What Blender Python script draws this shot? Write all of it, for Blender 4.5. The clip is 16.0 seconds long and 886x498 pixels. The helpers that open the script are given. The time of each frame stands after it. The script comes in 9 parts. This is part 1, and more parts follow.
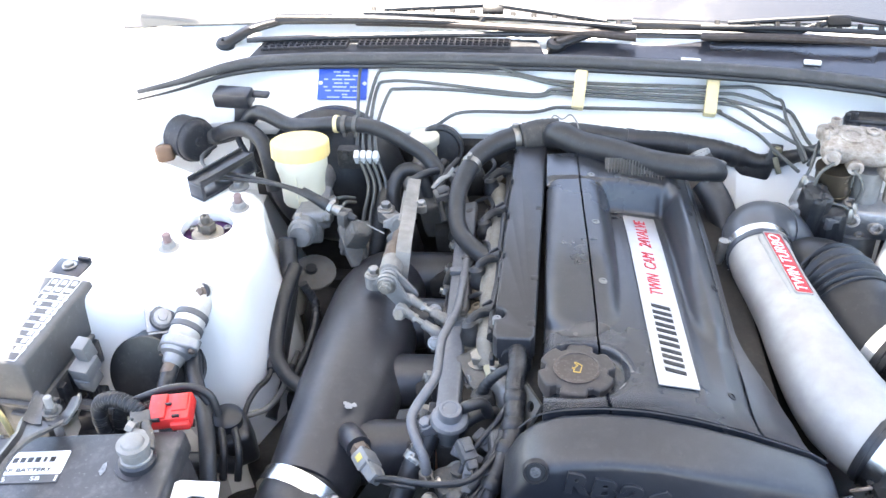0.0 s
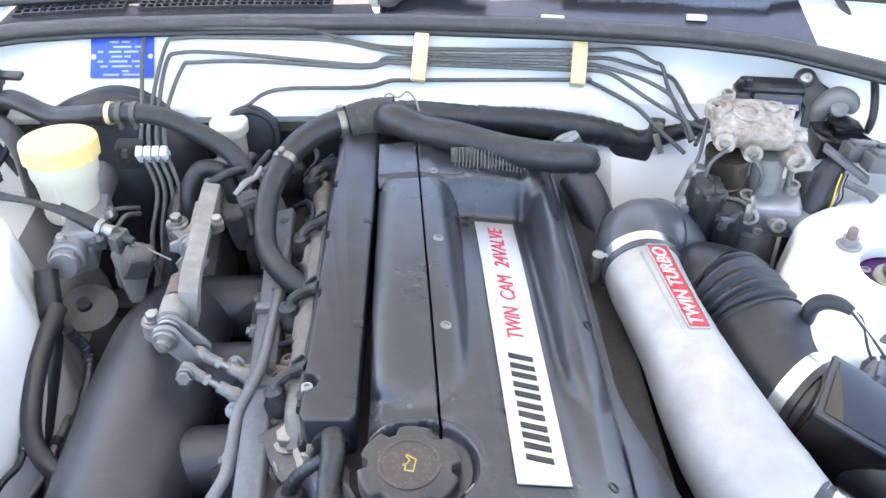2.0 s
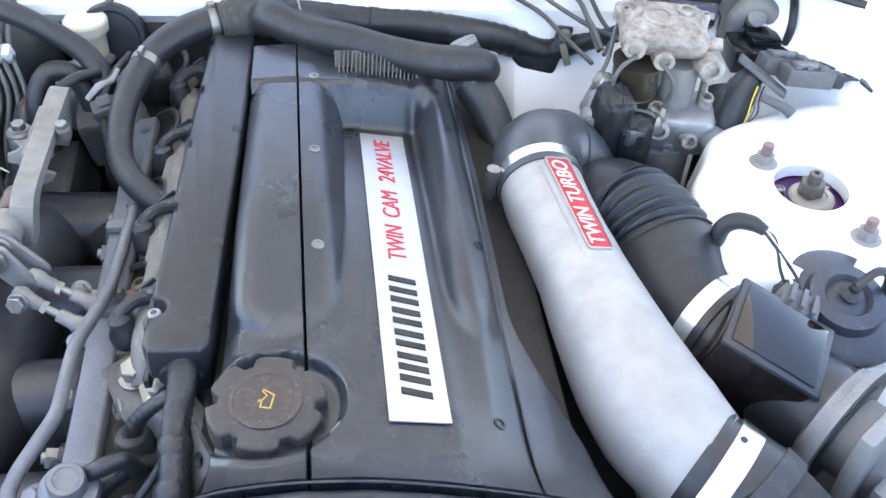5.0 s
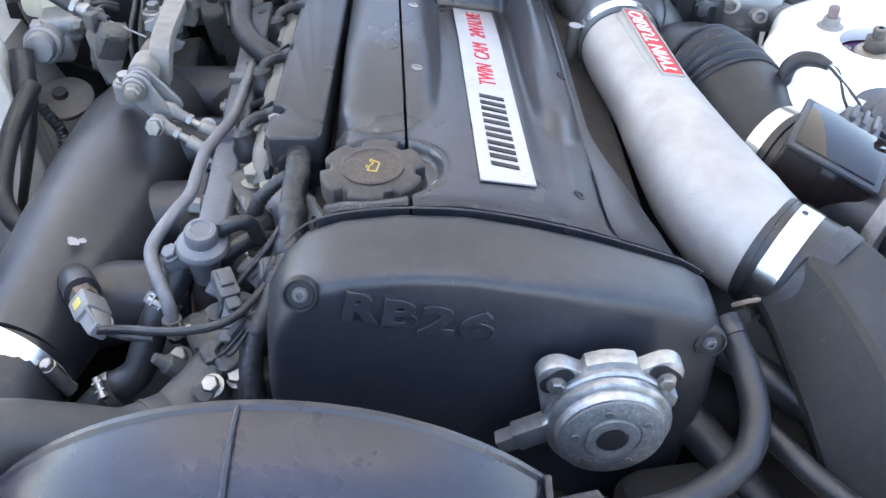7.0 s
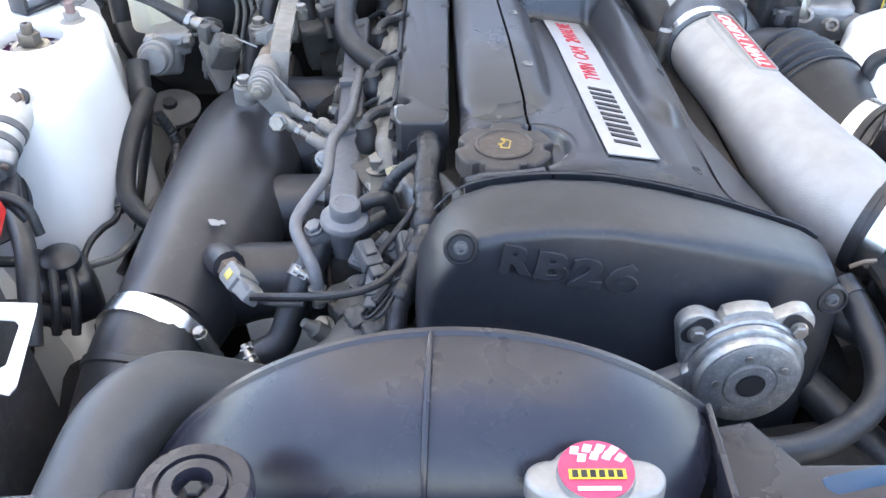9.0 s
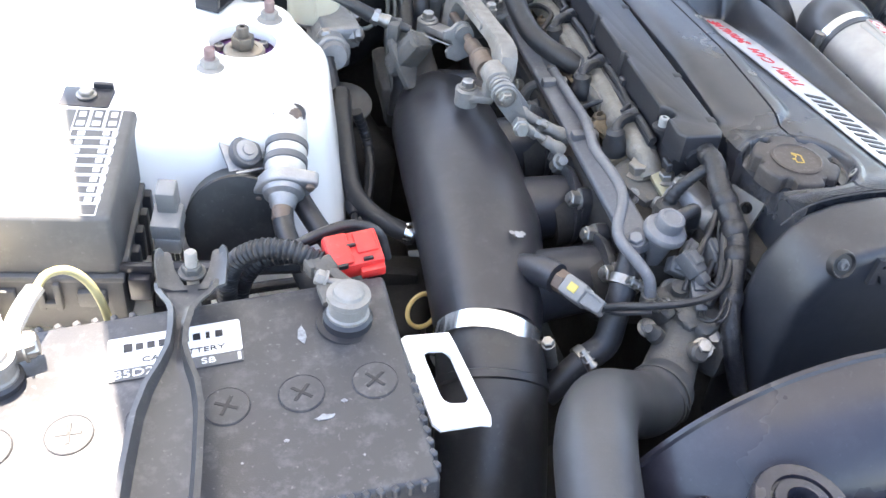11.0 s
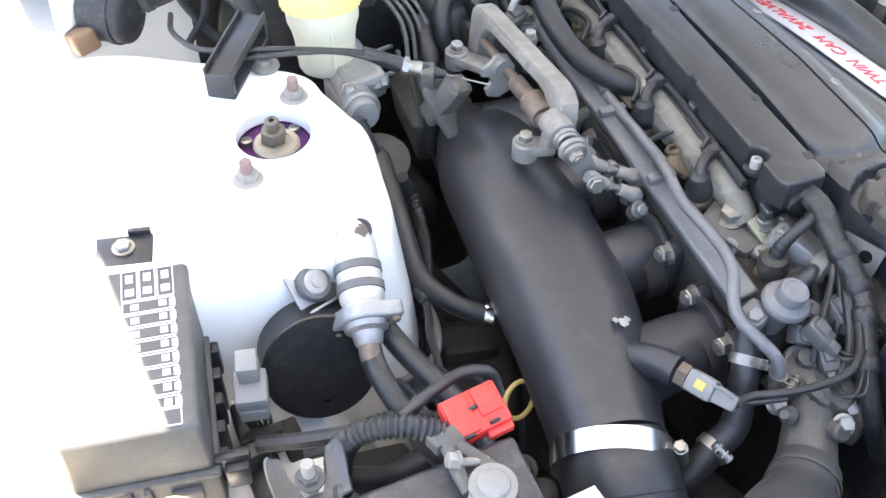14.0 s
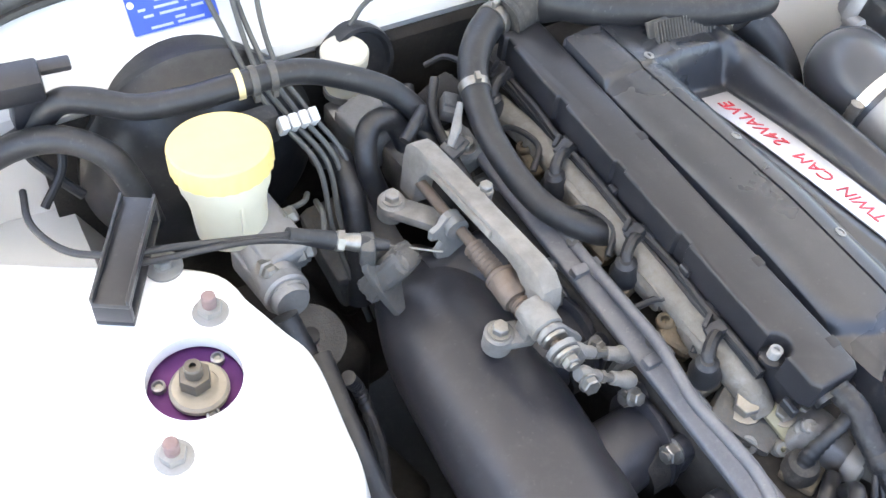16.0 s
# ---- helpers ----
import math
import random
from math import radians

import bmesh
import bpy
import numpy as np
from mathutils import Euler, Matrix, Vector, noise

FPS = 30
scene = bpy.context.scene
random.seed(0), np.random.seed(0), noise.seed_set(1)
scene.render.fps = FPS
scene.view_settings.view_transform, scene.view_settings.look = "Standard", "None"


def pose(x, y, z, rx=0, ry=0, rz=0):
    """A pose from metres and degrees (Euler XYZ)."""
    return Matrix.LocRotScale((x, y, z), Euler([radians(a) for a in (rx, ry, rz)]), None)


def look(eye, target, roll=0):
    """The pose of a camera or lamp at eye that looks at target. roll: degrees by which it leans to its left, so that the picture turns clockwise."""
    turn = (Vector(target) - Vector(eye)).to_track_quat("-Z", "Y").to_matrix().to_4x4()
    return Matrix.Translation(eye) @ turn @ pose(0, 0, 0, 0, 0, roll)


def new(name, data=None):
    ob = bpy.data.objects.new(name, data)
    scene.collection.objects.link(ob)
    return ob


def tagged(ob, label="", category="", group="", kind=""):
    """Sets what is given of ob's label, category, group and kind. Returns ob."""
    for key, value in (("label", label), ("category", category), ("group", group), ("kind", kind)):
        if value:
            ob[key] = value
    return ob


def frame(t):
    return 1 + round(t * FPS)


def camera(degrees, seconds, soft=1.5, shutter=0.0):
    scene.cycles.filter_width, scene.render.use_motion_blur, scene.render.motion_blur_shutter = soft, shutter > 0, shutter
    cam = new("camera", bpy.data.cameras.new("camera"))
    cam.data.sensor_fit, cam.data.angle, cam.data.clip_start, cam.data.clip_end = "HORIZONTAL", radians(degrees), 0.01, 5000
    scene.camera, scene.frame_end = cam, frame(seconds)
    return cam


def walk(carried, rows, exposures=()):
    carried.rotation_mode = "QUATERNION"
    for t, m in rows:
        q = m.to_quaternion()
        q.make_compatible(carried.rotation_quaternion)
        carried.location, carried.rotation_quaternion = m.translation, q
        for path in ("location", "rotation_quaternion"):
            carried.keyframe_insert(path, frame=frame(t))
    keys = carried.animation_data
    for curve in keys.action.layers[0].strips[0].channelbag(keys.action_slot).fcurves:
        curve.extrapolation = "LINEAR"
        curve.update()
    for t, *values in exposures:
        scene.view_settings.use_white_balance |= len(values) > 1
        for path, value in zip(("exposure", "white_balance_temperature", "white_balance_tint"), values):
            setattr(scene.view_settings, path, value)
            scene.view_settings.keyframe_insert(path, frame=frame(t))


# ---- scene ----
cam = camera(49.0, 16.0)
PATH = [
    (0, -0.0155, -0.9125, 1.4654, 55.33, 2.28, 6.75),
    (0.5, -0.0016, -0.8530, 1.4484, 55.40, 1.39, 5.47),
    (1, 0.0037, -0.7697, 1.4292, 54.48, 1.42, 3.49),
    (1.5, 0.0137, -0.6996, 1.4078, 52.88, 1.45, 1.44),
    (2, 0.0302, -0.6579, 1.3919, 51.15, 0.56, -0.24),
    (2.5, 0.0446, -0.6370, 1.3891, 49.80, -0.36, -1.72),
    (3, 0.0674, -0.6162, 1.3801, 49.02, -0.91, -2.97),
    (3.2, 0.0775, -0.6034, 1.3751, 48.59, -1.32, -3.71),
    (5.3, 0.0564, -0.6033, 1.3138, 47.38, -2.82, -3.22),
    (5.5, 0.0486, -0.6205, 1.3095, 47.18, -2.24, -1.94),
    (6, 0.0443, -0.6609, 1.2929, 47.63, -0.87, -0.33),
    (6.5, 0.0494, -0.7203, 1.2702, 49.06, -0.36, 0.02),
    (7, 0.0567, -0.7752, 1.2360, 50.65, 0.26, 0.41),
    (7.5, 0.0578, -0.8198, 1.2044, 53.08, 0.83, 0.82),
    (8, 0.0459, -0.8398, 1.2020, 54.29, 1.13, 1.30),
    (8.2, 0.0392, -0.8463, 1.2017, 54.77, 1.27, 1.68),
    (10.3, -0.2751, -0.8496, 1.2798, 51.33, -1.68, -8.18),
    (10.5, -0.3225, -0.8403, 1.2898, 50.70, -2.37, -9.81),
    (11, -0.4506, -0.8103, 1.2906, 49.83, -5.55, -11.48),
    (11.5, -0.5322, -0.7775, 1.2694, 48.87, -7.76, -9.88),
    (12, -0.5824, -0.7577, 1.2627, 47.80, -7.63, -8.73),
    (12.5, -0.6154, -0.7365, 1.2795, 47.37, -5.31, -9.91),
    (13, -0.6303, -0.7100, 1.2963, 47.56, -6.54, -13.69),
    (13.5, -0.5785, -0.6723, 1.3333, 46.11, -4.60, -16.87),
    (14, -0.5054, -0.6056, 1.3657, 42.52, -0.94, -19.27),
    (14.5, -0.4944, -0.5360, 1.3678, 41.24, 0.12, -25.01),
    (15, -0.5200, -0.4573, 1.3771, 40.36, -1.70, -31.35),
    (15.5, -0.5141, -0.3903, 1.3866, 39.34, -3.85, -31.84),
    (16, -0.4921, -0.3216, 1.3898, 38.10, -5.42, -29.58),
]
walk(cam, [(t, pose(*row)) for t, *row in PATH], [(0.0, 3.02, 7250, 13), (3.0, 2.9, 7250, 13), (5.5, 2.84, 7000, 13), (8.0, 2.88, 7150, 13), (10.5, 2.94, 7400, 13), (16.0, 2.98, 7900, 13)])

# ---- world, sun, exposure ----
world = bpy.data.worlds.new("sky")
scene.world = world
world.use_nodes = True
wn = world.node_tree
sky = wn.nodes.new("ShaderNodeTexSky")
sky.sky_type, sky.sun_disc = "NISHITA", False
sky.sun_elevation, sky.sun_rotation = radians(73.6), radians(-35)
wn.nodes["Background"].inputs["Strength"].default_value = 0.15
wn.links.new(sky.outputs[0], wn.nodes["Background"].inputs["Color"])
sun = new("sun", bpy.data.lights.new("sun", "SUN"))
sun.data.energy, sun.data.angle, sun.data.color = 5.0, radians(0.5), (1.0, 0.96, 0.9)
sun.matrix_world = look((-0.68, 0.97, 4.0), (0, 0, 0))

# ---- materials ----
def mat(name, c, rough=0.5, metal=0.0, c2=None, scale=60.0, amount=0.5, bump=0.0, bscale=400.0, coat=0.0, spec=0.5,
        dust=0.0, dustc=(0.35, 0.34, 0.33), trans=0.0, sss=0.0, rv=0.18):
    m = bpy.data.materials.new(name)
    m.use_nodes = True
    n, l = m.node_tree.nodes, m.node_tree.links
    p = n["Principled BSDF"]
    tc = n.new("ShaderNodeTexCoord")
    co = tc.outputs["Object"]
    c2 = c2 or tuple(x * 0.7 for x in c)

    def tex(sc, detail=6.0, rough_=0.6):
        t = n.new("ShaderNodeTexNoise")
        t.inputs["Scale"].default_value, t.inputs["Detail"].default_value, t.inputs["Roughness"].default_value = sc, detail, rough_
        l.new(co, t.inputs["Vector"])
        return t.outputs["Fac"]

    def ramp(fac, a, b):
        r = n.new("ShaderNodeMapRange")
        r.inputs["From Min"].default_value, r.inputs["From Max"].default_value = a, b
        l.new(fac, r.inputs["Value"])
        return r.outputs[0]

    def mix(fac, a, b):
        x = n.new("ShaderNodeMix")
        x.data_type = "RGBA"
        for sock, v in ((x.inputs["Factor"], fac), (x.inputs["A"], a), (x.inputs["B"], b)):
            if isinstance(v, tuple):
                sock.default_value = (*v, 1)
            elif isinstance(v, float):
                sock.default_value = v
            else:
                l.new(v, sock)
        return x.outputs["Result"]

    big = ramp(tex(scale * 0.18), 0.35, 0.7)
    fine = ramp(tex(scale), 0.3, 0.75)
    mul = n.new("ShaderNodeMath")
    mul.operation = "MULTIPLY"
    l.new(fine, mul.inputs[0])
    mul.inputs[1].default_value = amount
    col = mix(mul.outputs[0], c, c2)
    mul2 = n.new("ShaderNodeMath")
    mul2.operation = "MULTIPLY"
    l.new(big, mul2.inputs[0])
    mul2.inputs[1].default_value = amount * 0.6
    col = mix(mul2.outputs[0], col, c2)
    rsum = n.new("ShaderNodeMath")
    rsum.operation = "MULTIPLY_ADD"
    l.new(big, rsum.inputs[0])
    rsum.inputs[1].default_value, rsum.inputs[2].default_value = rv, max(0.02, rough - rv / 3)
    rout = rsum.outputs[0]
    if dust:
        d = ramp(tex(scale * 2.2, 8.0, 0.7), 0.5, 0.75)
        dm = n.new("ShaderNodeMath")
        dm.operation = "MULTIPLY"
        l.new(d, dm.inputs[0])
        dm.inputs[1].default_value = dust
        col = mix(dm.outputs[0], col, dustc)
    if dust:
        sp = ramp(tex(260.0, 3.0, 0.5), 0.66, 0.72)
        sm_ = n.new("ShaderNodeMath")
        sm_.operation = "MULTIPLY"
        l.new(sp, sm_.inputs[0])
        sm_.inputs[1].default_value = min(0.2, dust)
        col = mix(sm_.outputs[0], col, dustc)
    l.new(col, p.inputs["Base Color"])
    l.new(rout, p.inputs["Roughness"])
    p.inputs["Metallic"].default_value = metal
    p.inputs["Coat Weight"].default_value = coat
    p.inputs["Coat Roughness"].default_value = 0.06
    p.inputs["Specular IOR Level"].default_value = spec
    if trans:
        p.inputs["Transmission Weight"].default_value = trans
    if sss:
        p.inputs["Subsurface Weight"].default_value = sss
        p.inputs["Subsurface Radius"].default_value = (0.01, 0.008, 0.005)
    if bump:
        b = n.new("ShaderNodeBump")
        b.inputs["Strength"].default_value, b.inputs["Distance"].default_value = bump, 0.001
        l.new(tex(bscale, 4.0), b.inputs["Height"])
        l.new(b.outputs[0], p.inputs["Normal"])
    return m


PLASTIC = mat("black_plastic", (0.024, 0.025, 0.03), 0.33, spec=0.5, c2=(0.016, 0.016, 0.02), scale=18, bump=0.06, bscale=1600, dust=0.04, rv=0.06)
COVER = mat("satin_black_cover", (0.025, 0.0275, 0.0345), 0.28, c2=(0.019, 0.021, 0.027), spec=0.68, scale=18, bump=0.08, bscale=1600, dust=0.05, rv=0.06)
CRINKLE = mat("crinkle_black", (0.027, 0.029, 0.036), 0.34, c2=(0.018, 0.019, 0.024), scale=36, amount=0.8, bump=0.2, bscale=1400, dust=0.08, dustc=(0.2, 0.2, 0.2), rv=0.14)
COLLECT = mat("satin_black_metal", (0.03, 0.03, 0.036), 0.31, spec=0.5, c2=(0.023, 0.023, 0.026), scale=30, bump=0.14, bscale=1500, dust=0.1, dustc=(0.2, 0.19, 0.19), rv=0.08)
RUBBER = mat("black_rubber", (0.021, 0.0215, 0.0245), 0.4, c2=(0.014, 0.0145, 0.017), scale=30, bump=0.12, bscale=900, dust=0.06)
RUBDUST = mat("dusty_rubber", (0.045, 0.042, 0.04), 0.7, c2=(0.025, 0.024, 0.023), scale=70, bump=0.3, bscale=500, dust=0.35, dustc=(0.2, 0.18, 0.16))
DARK = mat("grimy_iron", (0.034, 0.031, 0.029), 0.7, c2=(0.014, 0.012, 0.011), scale=60, bump=0.6, bscale=200, dust=0.3, dustc=(0.09, 0.075, 0.06), spec=0.3)
ALU = mat("cast_aluminium", (0.36, 0.36, 0.37), 0.45, 0.7, c2=(0.19, 0.186, 0.18), scale=90, bump=0.5, bscale=600, dust=0.2, dustc=(0.3, 0.27, 0.23))
ALUPIPE = mat("sand_cast_pipe", (0.44, 0.43, 0.42), 0.5, 0.36, c2=(0.29, 0.282, 0.275), scale=34, amount=1.0, bump=0.4, bscale=800, dust=0.28, dustc=(0.4, 0.36, 0.31))
ALUDULL = mat("dull_grey_alloy", (0.27, 0.27, 0.27), 0.6, 0.5, c2=(0.17, 0.165, 0.16), scale=110, bump=0.6, bscale=450, dust=0.3, dustc=(0.25, 0.2, 0.15))
DARKALLOY = mat("stained_dark_alloy", (0.13, 0.128, 0.125), 0.6, 0.4, c2=(0.06, 0.055, 0.05), scale=90, bump=0.6, bscale=450, dust=0.4, dustc=(0.2, 0.15, 0.1))
GALLERY = mat("stained_gallery", (0.22, 0.215, 0.205), 0.65, 0.25, c2=(0.15, 0.135, 0.11), scale=120, amount=1.0, bump=0.8, bscale=400, dust=0.35, dustc=(0.16, 0.12, 0.085))
STEEL = mat("zinc_steel", (0.36, 0.35, 0.335), 0.36, 0.85, c2=(0.17, 0.15, 0.13), scale=160, bump=0.1, dust=0.15, dustc=(0.3, 0.22, 0.14))
BAND = mat("polished_band", (0.8, 0.8, 0.8), 0.2, 1.0, c2=(0.65, 0.65, 0.66), scale=80, amount=0.3)
RUST = mat("rusty_steel", (0.19, 0.15, 0.125), 0.6, 0.5, c2=(0.1, 0.068, 0.05), scale=120, bump=0.5, bscale=500)
WHITE = mat("white_car_paint", (0.84, 0.84, 0.825), 0.3, c2=(0.8, 0.8, 0.785), scale=6, amount=0.4, coat=0.5, dust=0.05, dustc=(0.5, 0.48, 0.45))
BLUEGREY = mat("blue_grey_pipe", (0.16, 0.163, 0.178), 0.46, 0.25, c2=(0.1, 0.102, 0.11), scale=80, bump=0.25, dust=0.2)
YELLOW = mat("yellow_plastic", (0.78, 0.6, 0.26), 0.45, c2=(0.72, 0.53, 0.2), scale=30, sss=0.1, bump=0.1)
CREAM = mat("cream_plastic", (0.7, 0.58, 0.33), 0.5, c2=(0.62, 0.5, 0.27), scale=40, sss=0.1)
RESERVOIR = mat("translucent_white_plastic", (0.68, 0.65, 0.53), 0.45, c2=(0.55, 0.52, 0.4), scale=25, sss=0.25)
RED = mat("red_plastic", (0.72, 0.035, 0.03), 0.38, c2=(0.6, 0.03, 0.03), scale=60, dust=0.08)
REDENAMEL = mat("red_enamel", (0.42, 0.008, 0.016), 0.3, c2=(0.45, 0.01, 0.02), scale=60)
BLUE = mat("blue_enamel_plate", (0.02, 0.09, 0.5), 0.4, c2=(0.02, 0.07, 0.4), scale=60)
PURPLE = mat("purple_anodised", (0.09, 0.02, 0.11), 0.35, 0.6, c2=(0.06, 0.012, 0.07), scale=90)
PLATE = mat("brushed_plate", (0.6, 0.6, 0.61), 0.38, 0.75, c2=(0.5, 0.5, 0.51), scale=200, amount=0.4)
SEAL = mat("weathered_rubber_strip", (0.055, 0.056, 0.06), 0.42, c2=(0.035, 0.036, 0.04), scale=25, bump=0.15, bscale=500, dust=0.12, spec=0.5)
MATTE = mat("weathered_black_plastic", (0.04, 0.041, 0.047), 0.55, c2=(0.03, 0.031, 0.035), scale=30, bump=0.2, bscale=700, dust=0.12, spec=0.3)
GLOSSBLACK = mat("gloss_black_plastic", (0.014, 0.014, 0.016), 0.14, c2=(0.01, 0.01, 0.011), scale=30, rv=0.06)
INK = mat("dark_ink", (0.016, 0.016, 0.019), 0.45)
PALEBLUE = mat("faded_print", (0.4, 0.48, 0.7), 0.5)
PAPER = mat("white_print", (0.75, 0.75, 0.75), 0.5)
REDINK = mat("red_ink", (0.6, 0.04, 0.06), 0.45)
YELINK = mat("yellow_ink", (0.75, 0.55, 0.05), 0.5)
GLASSD = mat("tinted_glass", (0.02, 0.025, 0.03), 0.05, c2=(0.02, 0.022, 0.026), spec=0.8, coat=0.6)
GREY = mat("grey_plastic", (0.3, 0.3, 0.3), 0.55, c2=(0.23, 0.23, 0.23), scale=60, dust=0.2)
MGREY = mat("mid_grey_plastic", (0.19, 0.19, 0.19), 0.45, c2=(0.14, 0.14, 0.14), scale=60, dust=0.15)
DGREY = mat("dark_grey_plastic", (0.1, 0.1, 0.105), 0.5, c2=(0.07, 0.07, 0.072), scale=60, dust=0.15)
BROWN2 = mat("tan_resin", (0.17, 0.14, 0.1), 0.55, c2=(0.1, 0.08, 0.06), scale=80, dust=0.2)
COPPER = mat("copper_gasket", (0.5, 0.26, 0.16), 0.45, 0.6, c2=(0.2, 0.11, 0.075), scale=160, amount=1.0)
ASPHALT = mat("pale_concrete", (0.42, 0.41, 0.39), 0.9, c2=(0.33, 0.32, 0.3), scale=200, bump=0.8, bscale=150)
BROWN = mat("brown_resin", (0.22, 0.13, 0.08), 0.5, c2=(0.15, 0.09, 0.05), scale=60)

# ---- mesh helpers ----
ORIGIN = {}


def thing(name, loc, label, category, group="", kind=""):
    e = new(name)
    e.location = loc
    e.empty_display_size = 0.02
    ORIGIN[e] = Vector(loc)
    return tagged(e, label, category, group, kind)


def finish(bm, smooth=35):
    bmesh.ops.recalc_face_normals(bm, faces=bm.faces)
    me = bpy.data.meshes.new("mesh")
    lim = radians(smooth)
    for f in bm.faces:
        f.smooth = True
    for e in bm.edges:
        if len(e.link_faces) == 2 and e.calc_face_angle(0) > lim:
            e.smooth = False
    bm.to_mesh(me)
    bm.free()
    return me


def part(name, bm, material, parent, label="", smooth=35):
    """One mesh, modelled in world places, as a part of a thing or of a part."""
    o = ORIGIN[parent]
    bmesh.ops.translate(bm, verts=bm.verts, vec=-o)
    me = finish(bm, smooth)
    me.materials.append(material)
    ob = new(name, me)
    ob.parent = parent
    ORIGIN[ob] = o
    return tagged(ob, label)


def single(name, bm, material, label, category, group="", kind="", smooth=35):
    """A thing of one mesh, with its origin at its middle."""
    o = sum((v.co for v in bm.verts), Vector()) / len(bm.verts)
    bmesh.ops.translate(bm, verts=bm.verts, vec=-o)
    me = finish(bm, smooth)
    me.materials.append(material)
    ob = new(name, me)
    ob.location = o
    ORIGIN[ob] = o
    return tagged(ob, label, category, group, kind)


def spline(pts, per=8):
    p = [Vector(q) for q in pts]
    if len(p) == 2:
        return [p[0].lerp(p[1], i / per) for i in range(per + 1)], [i / per for i in range(per + 1)]
    p = [2 * p[0] - p[1]] + p + [2 * p[-1] - p[-2]]
    out, us = [], []
    for i in range(1, len(p) - 2):
        a, b, c, d = p[i - 1:i + 3]
        for k in range(per + (i == len(p) - 3)):
            t = k / per
            out.append(0.5 * ((2 * b) + (c - a) * t + (2 * a - 5 * b + 4 * c - d) * t * t + (3 * b - a - 3 * c + d) * t ** 3))
            us.append(i - 1 + t)
    return out, us


def tube(bm, pts, r, seg=14, per=8, rib=None, flat=1.0, caps=True):
    """Sweeps a round section along a smooth line; r is one radius or one for each point; rib = (height, pitch)."""
    line, us = spline(pts, per)
    radii = r if isinstance(r, (list, tuple)) else [r] * len(pts)
    tang = [(line[min(i + 1, len(line) - 1)] - line[max(i - 1, 0)]).normalized() for i in range(len(line))]
    n = tang[0].orthogonal().normalized()
    if abs(tang[0].z) < 0.95:
        n = (Vector((0, 0, 1)) - tang[0] * tang[0].z).normalized()
    rings, run = [], 0.0
    for i, (c, t) in enumerate(zip(line, tang)):
        n = (n - t * n.dot(t)).normalized()
        b = t.cross(n)
        if i:
            run += (c - line[i - 1]).length
        k = min(int(us[i]), len(radii) - 2)
        rad = radii[k] + (radii[k + 1] - radii[k]) * (us[i] - k)
        fl = flat[k] + (flat[k + 1] - flat[k]) * (us[i] - k) if isinstance(flat, (list, tuple)) else flat
        if rib:
            rad += rib[0] * (0.5 + 0.5 * math.cos(2 * math.pi * run / rib[1]))
        rings.append([bm.verts.new(c + (n * math.sin(a) * fl + b * math.cos(a)) * rad) for a in (2 * math.pi * j / seg for j in range(seg))])
    for a, b in zip(rings, rings[1:]):
        for j in range(seg):
            bm.faces.new((a[j], a[(j + 1) % seg], b[(j + 1) % seg], b[j]))
    if caps:
        bm.faces.new(rings[0][::-1])
        bm.faces.new(rings[-1])
    return bm


def lathe(bm, prof, m, seg=24):
    rings = []
    for r, h in prof:
        if r < 1e-5:
            rings.append([bm.verts.new(m @ Vector((0, 0, h)))])
        else:
            rings.append([bm.verts.new(m @ Vector((r * math.cos(a), r * math.sin(a), h))) for a in (2 * math.pi * j / seg for j in range(seg))])
    for a, b in zip(rings, rings[1:]):
        for j in range(seg):
            k = (j + 1) % seg
            if len(a) == 1 and len(b) > 1:
                bm.faces.new((a[0], b[k], b[j]))
            elif len(b) == 1 and len(a) > 1:
                bm.faces.new((a[j], a[k], b[0]))
            elif len(a) > 1:
                bm.faces.new((a[j], a[k], b[k], b[j]))
    for ring in (rings[0], rings[-1]):
        if len(ring) > 1:
            bm.faces.new(ring)
    return bm


def merge(bm, other):
    me = bpy.data.meshes.new("tmp")
    other.to_mesh(me)
    other.free()
    bm.from_mesh(me)
    bpy.data.meshes.remove(me)
    return bm


def box(bm, m, sx, sy, sz, bevel=0.002, seg=2, taper=1.0):
    """A box round the pose's place, its edges rounded; taper narrows its top."""
    b = bmesh.new()
    bmesh.ops.create_cube(b, size=1)
    for v in b.verts:
        k = taper if v.co.z > 0 else 1.0
        v.co = Vector((v.co.x * sx * k, v.co.y * sy * k, v.co.z * sz))
    if bevel:
        bmesh.ops.bevel(b, geom=list(b.edges), offset=bevel, segments=seg, affect="EDGES", profile=0.5)
    b.transform(m)
    return merge(bm, b)


def prism(bm, outline, h, m, bevel=0.0, seg=2):
    """A flat outline in the pose's xy plane, raised by h along its z."""
    b = bmesh.new()
    f = b.faces.new([b.verts.new((x, y, 0)) for x, y in outline])
    if f.normal.z < 0:
        f.normal_flip()
    ext = bmesh.ops.extrude_face_region(b, geom=[f])
    top = [v for v in ext["geom"] if isinstance(v, bmesh.types.BMVert)]
    bmesh.ops.translate(b, verts=top, vec=(0, 0, h))
    if bevel:
        tops = set(top)
        es = [e for e in b.edges if e.verts[0] in tops and e.verts[1] in tops]
        bmesh.ops.bevel(b, geom=es, offset=bevel, segments=seg, affect="EDGES", profile=0.5)
    b.transform(m)
    return merge(bm, b)


def arc(cx, cy, r, a0, a1, n=10):
    return [(cx + r * math.cos(radians(a0 + (a1 - a0) * i / n)), cy + r * math.sin(radians(a0 + (a1 - a0) * i / n))) for i in range(n + 1)]


